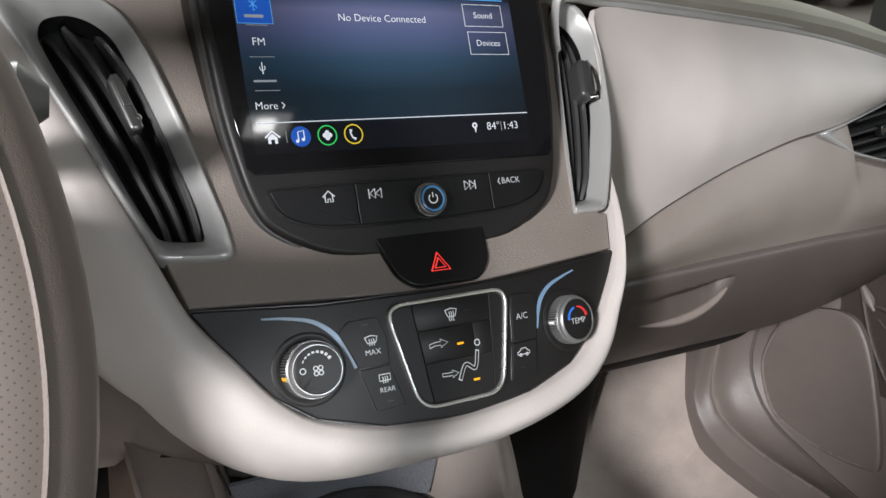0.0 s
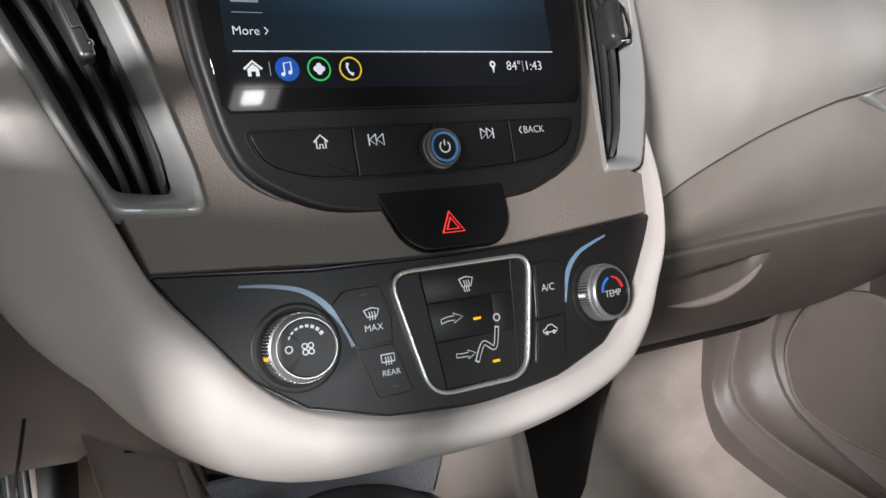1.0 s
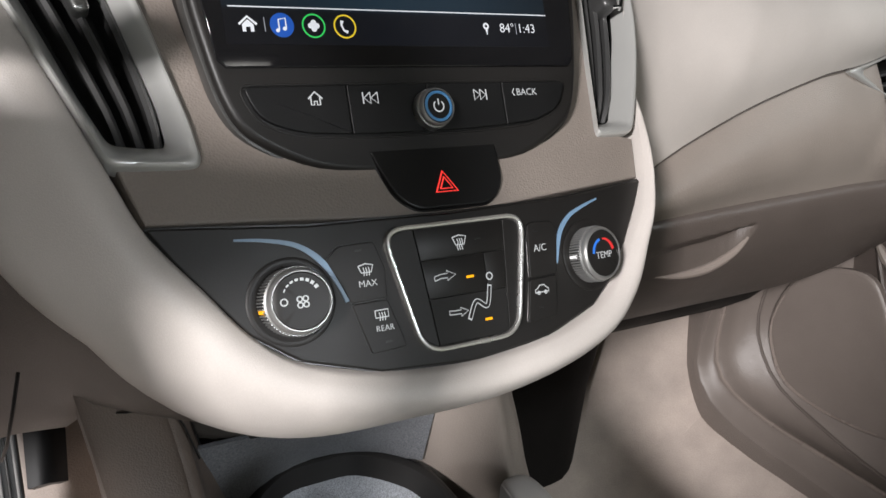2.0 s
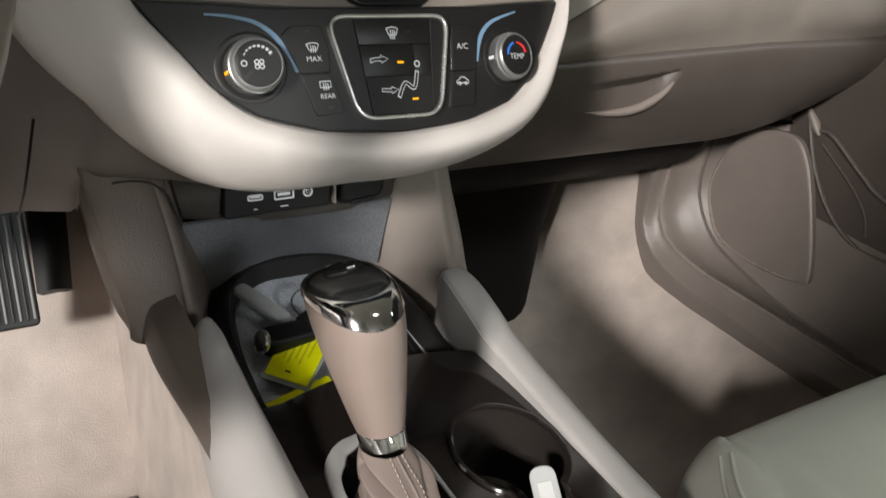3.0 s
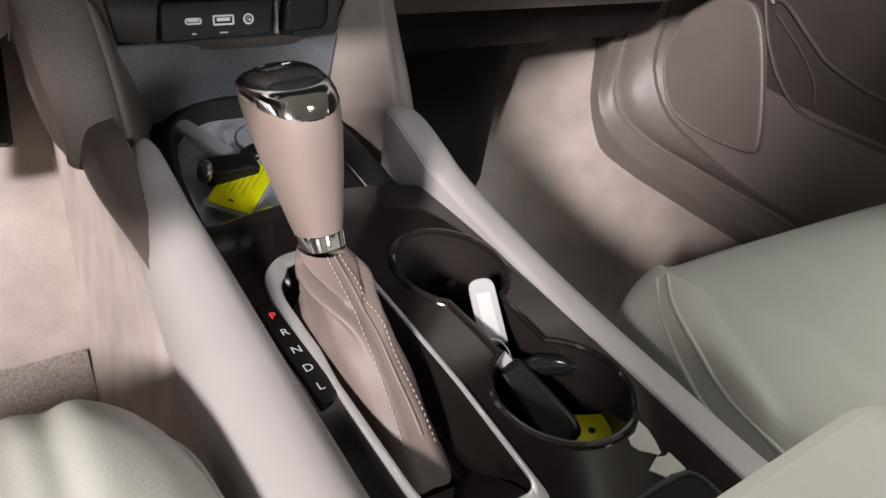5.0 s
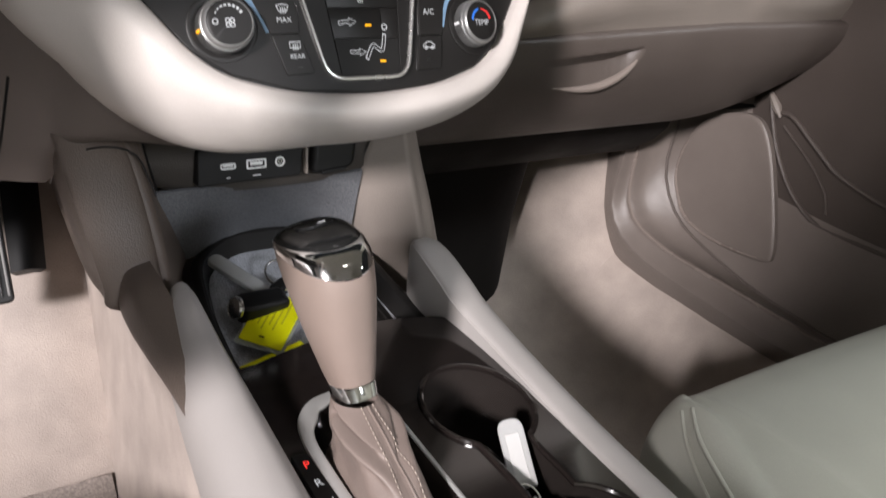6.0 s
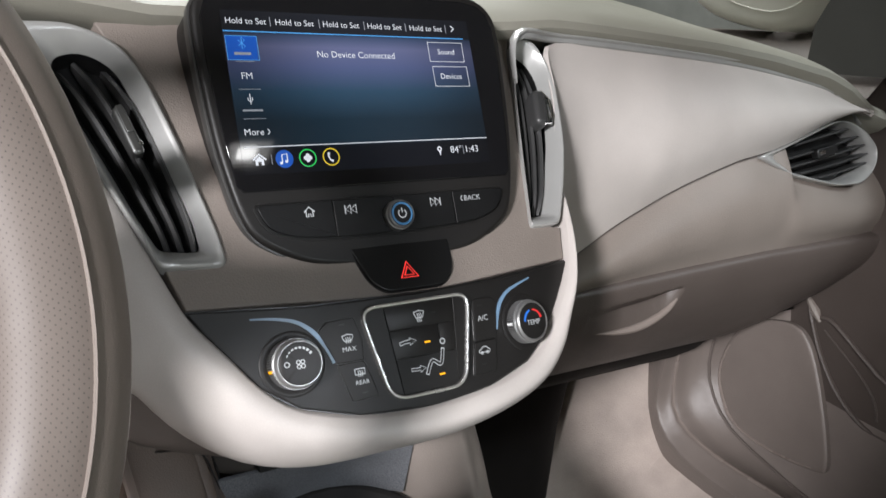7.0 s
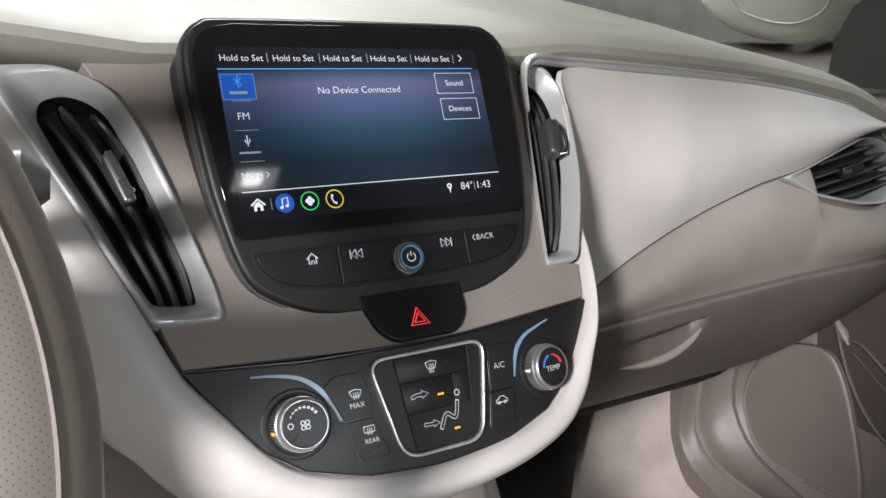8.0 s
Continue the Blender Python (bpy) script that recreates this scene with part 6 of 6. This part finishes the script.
# ---- windscreen pillar foot and dashboard end, passenger side ----
post = thing("pillar_3", (0.71, 0.35, 0.78), "pale windscreen pillar trim with an oval cover", "pillar", kind="structure")
rows = []
for z, yr, yf, x in ((0.792, 0.296, 0.338, 0.728), (0.796, 0.274, 0.372, 0.720), (0.804, 0.254, 0.412, 0.713), (0.817, 0.238, 0.450, 0.708), (0.837, 0.226, 0.478, 0.702), (0.862, 0.212, 0.490, 0.696), (0.912, 0.165, 0.46, 0.684), (1.000, 0.070, 0.34, 0.660), (1.100, -0.02, 0.17, 0.636), (1.160, -0.06, 0.07, 0.62)):
    row = []
    for k in range(25):
        u = k / 24
        edge_in = 1 - (abs(2 * u - 1)) ** 5
        row.append((x + 0.030 * (1 - edge_in) - 0.010 * math.sin(math.pi * u), yr + (yf - yr) * u, z))
    rows.append(row)
fine = [list(c) for c in zip(*[curve(c, 4) for c in zip(*rows)])]
part("pillar_trim", grid(fine), HEADLINER_SMOOTH, post, "smooth pale pillar trim")
badge = [min((p for r in fine for p in r), key=lambda p: (p[1] - y) ** 2 + (p[2] - z) ** 2) for y, z in ((0.262, 0.846), (0.282, 0.828), (0.315, 0.819), (0.365, 0.826), (0.400, 0.842), (0.405, 0.872), (0.36, 0.895), (0.30, 0.885))]
part("cover_edge", tube([Vector(p) + Vector((-0.0006, 0, 0)) for p in curve(badge, 8, closed=True)], 0.0011, 6, True), HEADLINER_SMOOTH, post, "raised outline of a small cover")
rows = [[(x, y, z + 0.10 * max(0, y - 0.2) * (x - 0.5) * 0.5) for x, z in ((0.60, 0.700), (0.655, 0.722), (0.690, 0.752), (0.715, 0.778), (0.735, 0.790), (0.78, 0.792))] for y in (0.14, 0.20, 0.26, 0.34, 0.44, 0.56, 0.74)]
part("dash_end", grid(rows), TAUPE_DARK, dash, "dark taupe dashboard end beside the pillar")
part("end_seam", tube([(0.712, 0.236, 0.782), (0.702, 0.236, 0.768), (0.690, 0.234, 0.756), (0.682, 0.232, 0.744)], 0.0012, 6), SLAT, dash)


# ---- seats ----
def seat(name, x, w, label, pipes, crease, rise=1.0, ahead=0.0):
    ob = thing(name, (x, -0.40, 0.09), label, "car seat", "front seats")
    rows = []
    for y, z, k in ((-0.150, 0.10, 0.90), (-0.128, 0.16, 0.95), (-0.112, 0.24, 0.97), (-0.104, 0.30, 0.98), (-0.106, 0.325, 0.98), (-0.116, 0.343, 0.985), (-0.135, 0.354, 0.99), (-0.17, 0.360, 1.0), (-0.25, 0.358, 1.0), (-0.36, 0.350, 1.0), (-0.50, 0.335, 1.0), (-0.64, 0.32, 1.0)):
        row = []
        y, z = y + ahead, 0.09 + (z - 0.09) * rise
        for u, d, b in [(q * u, d, b) for q, us in ((-1, 1), (1, -1)) for u, d, b in ((1.0, -0.20, 0.095), (1.0, -0.11, 0.095), (0.99, -0.045, 0.068), (0.955, -0.015, 0.044), (0.90, -0.003, 0.028), (0.82, 0.002, 0.015), (0.70, 0.003, 0.005), (0.60, -0.003, 0.0), (0.3, -0.002, 0.0))[::us]]:
            deep = min(1, max(0, (z - 0.10) / 0.22))
            row.append((x + u * w * k, y - b * min(1, max(0, (y + 0.64) / 0.44)), max(0.09, z + d * deep)))
        rows.append(row)
    fine = [curve(r, 9) for r in rows]
    fine = [list(c) for c in zip(*[curve(c, 12) for c in zip(*fine)])]
    line_c = resample([(a, b, 0) for a, b in crease], 60)
    for r in fine:
        for p in r:
            if p.z > 0.28:
                q = min(line_c, key=lambda c: (p.x - c.x) ** 2 + (p.y - c.y) ** 2)
                near = math.hypot(p.x - q.x, p.y - q.y)
                if (p.x - q.x) * x < 0:
                    p.z += 0.0060 * (1 - math.exp(-(near / 0.009) ** 2)) * math.exp(-(near / 0.045) ** 2) - 0.003 * math.exp(-(near / 0.009) ** 2)
                else:
                    p.z -= 0.003 * math.exp(-near / 0.025)
    skin = [p for r in fine for p in r if p.z > 0.2]
    cushion = part("cushion", grid(fine), SEAT, ob, "smooth leather seat cushion")
    for pts in pipes:
        path = []
        for q in resample([(a, b, 0) for a, b in pts], 36):
            p = min(skin, key=lambda v: (v.x - q.x) ** 2 + (v.y - q.y) ** 2 - 0.0003 * v.z)
            path.append((q.x, q.y, p.z + 0.0004))
        part("piping", tube(resample(path[::5] + path[-1:], 60), 0.0016, 8), SEAT, cushion)
    rows = []
    for z, y in ((0.34, -0.60), (0.45, -0.60), (0.60, -0.64), (0.75, -0.69), (0.88, -0.74), (0.90, -0.79), (0.85, -0.84), (0.34, -0.74)):
        rows.append([(x + u * w * 0.98, y + d, z) for u, d in ((-1.0, -0.06), (-0.97, 0.02), (-0.8, 0.03), (-0.5, 0.0), (0, -0.01), (0.5, 0.0), (0.8, 0.03), (0.97, 0.02), (1.0, -0.06))])
    part("backrest", grid(rows), SEAT, ob, "smooth leather backrest")
    part("headrest", plate(rounded([(x - 0.12, 0.0), (x + 0.12, 0.0), (x + 0.12, 0.17), (x - 0.12, 0.17)], 0.05, 6), Matrix.Translation((0, -0.82, 0.93)) @ pose(0, 0, 0, 90, 0, 0), -0.03, 0.05, 0.03, 5), SEAT, ob)
    return ob


EDGE = [(0.186, -0.144), (0.176, -0.152), (0.156, -0.184), (0.146, -0.218), (0.142, -0.26), (0.141, -0.38)]
seat("passenger_seat", 0.392, 0.252, "grey-green leather passenger seat with double piping", [EDGE, [(a + 0.0055, b - 0.0035) for a, b in EDGE]], [(0.213, -0.136), (0.208, -0.155), (0.200, -0.178), (0.185, -0.208), (0.173, -0.238), (0.162, -0.266), (0.152, -0.295), (0.145, -0.40)])
seat("driver_seat", -0.362, 0.236, "grey-green leather driver seat with a piped front edge", [[(-0.192, -0.106), (-0.168, -0.114), (-0.148, -0.132), (-0.137, -0.166), (-0.134, -0.24), (-0.134, -0.36)]], [(-0.191, -0.100), (-0.192, -0.15), (-0.193, -0.24), (-0.195, -0.40)], 1.06, 0.011)

# ---- steering wheel ----
wheel = thing("steering_wheel", (-0.3754, -0.160, 0.696), "taupe leather steering wheel with a perforated grip", "steering wheel")
WM = Matrix.Identity(4)
wu = Vector((0, math.sin(0.306), math.cos(0.306)))
WM.col[0][:3], WM.col[1][:3], WM.col[2][:3], WM.col[3][:3] = (1, 0, 0), wu, Vector((1, 0, 0)).cross(wu), (-0.3754, -0.160, 0.696)
PERF = material("perforated_leather", (0.165, 0.137, 0.119), 0.5, vary=0.05)


def perforate(m, pitch=0.00125):
    """Small dark holes on a lattice, by the part's own u and v in metres."""
    t = m.node_tree
    b = t.nodes["Principled BSDF"]
    at = t.nodes.new("ShaderNodeTexCoord")
    split = t.nodes.new("ShaderNodeSeparateXYZ")
    t.links.new(at.outputs["UV"], split.inputs["Vector"])
    waves = []
    for axis in ("X", "Y"):
        k = t.nodes.new("ShaderNodeMath")
        k.operation = "MULTIPLY"
        k.inputs[1].default_value = math.pi / pitch
        w = t.nodes.new("ShaderNodeMath")
        w.operation = "SINE"
        t.links.new(split.outputs[axis], k.inputs[0])
        t.links.new(k.outputs["Value"], w.inputs[0])
        waves.append(w)
    lattice = t.nodes.new("ShaderNodeMath")
    lattice.operation = "MULTIPLY"
    t.links.new(waves[0].outputs["Value"], lattice.inputs[0])
    t.links.new(waves[1].outputs["Value"], lattice.inputs[1])
    hole = t.nodes.new("ShaderNodeMapRange")
    hole.inputs["From Min"].default_value, hole.inputs["From Max"].default_value = 0.72, 0.95
    t.links.new(lattice.outputs["Value"], hole.inputs["Value"])
    mix = t.nodes.new("ShaderNodeMix")
    mix.data_type = "RGBA"
    t.links.new(hole.outputs["Result"], mix.inputs["Factor"])
    t.links.new(b.inputs["Base Color"].links[0].from_socket, mix.inputs["A"])
    mix.inputs["B"].default_value = (0.075, 0.062, 0.054, 1)
    t.links.new(mix.outputs["Result"], b.inputs["Base Color"])


perforate(PERF)


def rim_part(c0, c1, grow=0.0, n=96):
    rows = []
    for i in range(n + 1):
        a = 2 * math.pi * i / n
        row = []
        for j in range(13):
            b = c0 + (c1 - c0) * j / 12
            r = 0.1656 + (0.0193 + grow) * math.cos(b)
            row.append(WM @ Vector((r * math.cos(a), r * math.sin(a), (0.0154 + grow) * math.sin(b))))
        rows.append(row)
    bm = bmesh.new()
    uv = bm.loops.layers.uv.new("holes")
    vs = [[bm.verts.new(p) for p in row] for row in rows]
    for i in range(n):
        for j in range(12):
            f = bm.faces.new((vs[i][j], vs[i][j + 1], vs[i + 1][j + 1], vs[i + 1][j]))
            for l, (p, q) in zip(f.loops, ((i, j), (i, j + 1), (i + 1, j + 1), (i + 1, j))):
                l[uv].uv = (p / n * 1.052, (c0 + (c1 - c0) * q / 12) * 0.0185)
    bmesh.ops.recalc_face_normals(bm, faces=bm.faces)
    return bm


part("rim", rim_part(radians(-205), radians(67)), WHEEL, wheel, "smooth leather rim")
part("grip_panel", rim_part(radians(66), radians(156), -0.0002), PERF, wheel, "perforated leather grip panel")
seam_r = 0.1656 + 0.0193 * math.cos(radians(66))
part("seam", tube([WM @ Vector((seam_r * math.cos(a), seam_r * math.sin(a), 0.0153 * math.sin(radians(66)))) for a in [2 * math.pi * i / 160 for i in range(160)]], 0.0008, 6, True), WHEEL, wheel, "stitched seam round the rim")
for spoke_outline in ([(0.05, -0.006), (0.155, 0.003), (0.155, 0.046), (0.125, 0.048), (0.05, 0.056)], [(-0.05, 0.056), (-0.125, 0.048), (-0.155, 0.046), (-0.155, 0.003), (-0.05, -0.006)],
                      [(-0.095, 0.0), (-0.085, -0.07), (-0.055, -0.140), (0.030, -0.152), (0.042, -0.07), (0.045, 0.0)]):
    part("spoke", plate(rounded(spoke_outline, 0.006), WM @ pose(0, 0, -0.01), -0.012, 0.008, 0.004), TAUPE_DARK, wheel)
part("hub", plate([(x * 1.05, y * 0.80 + 0.030) for x, y in ring_outline(0, 0, 0.064)], WM, -0.04, 0.012, 0.012, 4), TAUPE_DARK, wheel)
part("column_shroud", tube([WM @ Vector((0, 0, -0.03)), WM @ Vector((0, -0.01, -0.10)), (-0.373, 0.17, 0.60)], [0.055, 0.075, 0.085], 20), BLACK, wheel, "black steering column shroud")
STALK = material("grey_stalk_plastic", (0.10, 0.10, 0.092), 0.42, bump=0.1, scale=1500, vary=0.06)
stalk = thing("wiper_stalk", (-0.22, 0.0, 0.725), "grey plastic wiper stalk behind the steering wheel", "stalk")
part("lever", tube([(-0.35, 0.02, 0.70), (-0.26, 0.008, 0.722), (-0.215, 0.001, 0.7285), (-0.194, -0.001, 0.728), (-0.184, -0.002, 0.727)], [0.007, 0.008, 0.0130, 0.0140, 0.0060], 20), STALK, stalk)

# ---- pedals ----
for name, x, y, w, h, lbl in (("accelerator_pedal", -0.196, 0.315, 0.038, 0.105, "ribbed black accelerator pedal"),):
    pm_ = slope(x, y, 0.352, 0.55)
    ob = thing(name, pm_, lbl, "pedal")
    part("pad", plate(rounded([(-w / 2, -h / 2), (w / 2, -h / 2), (w / 2, h / 2), (-w / 2, h / 2)], 0.006), pm_, -0.008, 0.0, 0.002), CHARCOAL, ob)
    for i in range(6):
        part("rib", box(on(pm_, -w / 2 + 0.006 + i * 0.0056, 0), 0.0022, h - 0.012, 0.0022, 0.0008), GREY_RIB if i % 2 else CHARCOAL, ob)
    part("arm", tube([pm_ @ Vector((0.004, 0.02, -0.008)), pm_ @ Vector((0.006, 0.08, -0.03)), (x + 0.008, 0.42, 0.53)], 0.007, 8), BLACK, ob)
# black plate that follows the slope of the toe board
toe_plate = thing("toe_board_plate", (-0.158, 0.38, 0.285), "black plate lying on the carpeted toe board", "bracket")
part("bracket", thick(grid([curve([(a, y, z), ((a + b) / 2, y - 0.003, z + 0.003), (b, y, z)], 3) for a, b, y, z in ((-0.168, -0.147, 0.377, 0.290), (-0.1655, -0.1415, 0.414, 0.334), (-0.1625, -0.1360, 0.451, 0.380), (-0.157, -0.124, 0.525, 0.472))]), 0.012), BLACK, toe_plate)

# ---- shell of the car ----
def shell(name, bm, mat, label, cat):
    return tagged(part(name, bm, mat), label, cat, kind="structure")


shell("ceiling", thick(grid([[(x, y, 1.19 - 0.06 * (x / 0.7) ** 2 - 0.05 * max(0, y + 0.1)) for x in [-0.66 + 1.32 * i / 12 for i in range(13)]] for y in (0.0, -0.3, -0.6, -1.0, -1.4, -1.7)]), 0.01), HEADLINER, "pale cloth headliner", "ceiling")
shell("wall_rear", grid([[(x, y, z) for x in (-0.7, 0.0, 0.7)] for y, z in ((-1.45, 0.1), (-1.55, 0.5), (-1.62, 0.85), (-1.80, 0.90))]), SEAT, "grey-green rear seat bench", "rear seat")
for k, s in (("1", -1), ("2", 1)):
    if s < 0:
        shell("pillar_" + k, tube([(s * 0.80, 0.78, 0.84), (s * 0.74, 0.40, 1.02), (s * 0.62, -0.02, 1.16)], 0.032, 10), HEADLINER, "pale trimmed windscreen pillar", "pillar")
    # unseen pillars, made broad so the driver's side blocks the rear lamp
    shell("trim_" + k, thick(grid([[(s * x, y, z) for y in (-0.815, -0.84, -0.92, -1.05, -1.17, -1.20)] for x, z in ((0.73, 0.10), (0.73, 0.50), (0.72, 0.78), (0.69, 0.95), (0.645, 1.13))]), 0.03), HEADLINER, "pale trimmed door pillar out of view, broad enough to block light", "pillar")
for k, s in (("left", -1), ("right", 1)):
    shell("wall_" + k, thick(grid([[(s * 0.705, y, z) for y in (0.36, 0.52, 0.90)] for z in (-0.05, 0.40, 0.735)]), 0.02), BLACK, "dark footwell side wall ahead of the door", "wall")
shell("wall_front", grid([[(x, y, z) for x in (-1.3, 0, 1.3)] for y, z in ((0.66, 0.05), (0.72, 0.5), (0.78, 0.84), (0.86, 0.93))]), material("screen_border", (0.17, 0.165, 0.14), 0.5), "dark bulkhead and windscreen border behind the dashboard", "bulkhead")
shell("ground", grid([[(x, y, -0.15) for x in (-40, 0, 40)] for y in (-40, 0, 40)]), material("hall_floor", (0.20, 0.20, 0.19), 0.5), "grey hall floor under the car", "ground")

dome = thing("dome_lamp", (0.16, -0.56, 1.165), "lit dome lamp in the headliner", "lamp")
DM = Matrix.Translation((0.16, -0.56, 1.178)) @ pose(0, 0, 0, 180, 0, 0)
part("bezel", frame_ring(rounded([(-0.046, -0.041), (0.046, -0.041), (0.046, 0.041), (-0.046, 0.041)], 0.012), rounded([(-0.034, -0.030), (0.034, -0.030), (0.034, 0.030), (-0.034, 0.030)], 0.008), DM, -0.004, 0.010, 0.002), HEADLINER, dome)
part("lens", plate(rounded([(-0.034, -0.030), (0.034, -0.030), (0.034, 0.030), (-0.034, 0.030)], 0.008), DM, -0.002, 0.005, 0.001), glow("lamp_lens", (1.0, 0.96, 0.90), 3.6), dome, "glowing lamp lens")
part("bulb", plate(rounded([(-0.018, -0.014), (0.012, -0.014), (0.012, 0.016), (-0.018, 0.016)], 0.006), DM, 0.004, 0.0065, 0.001), glow("lamp_bulb", (1.0, 0.97, 0.92), 28.0), dome, "bright bulb behind the lens")
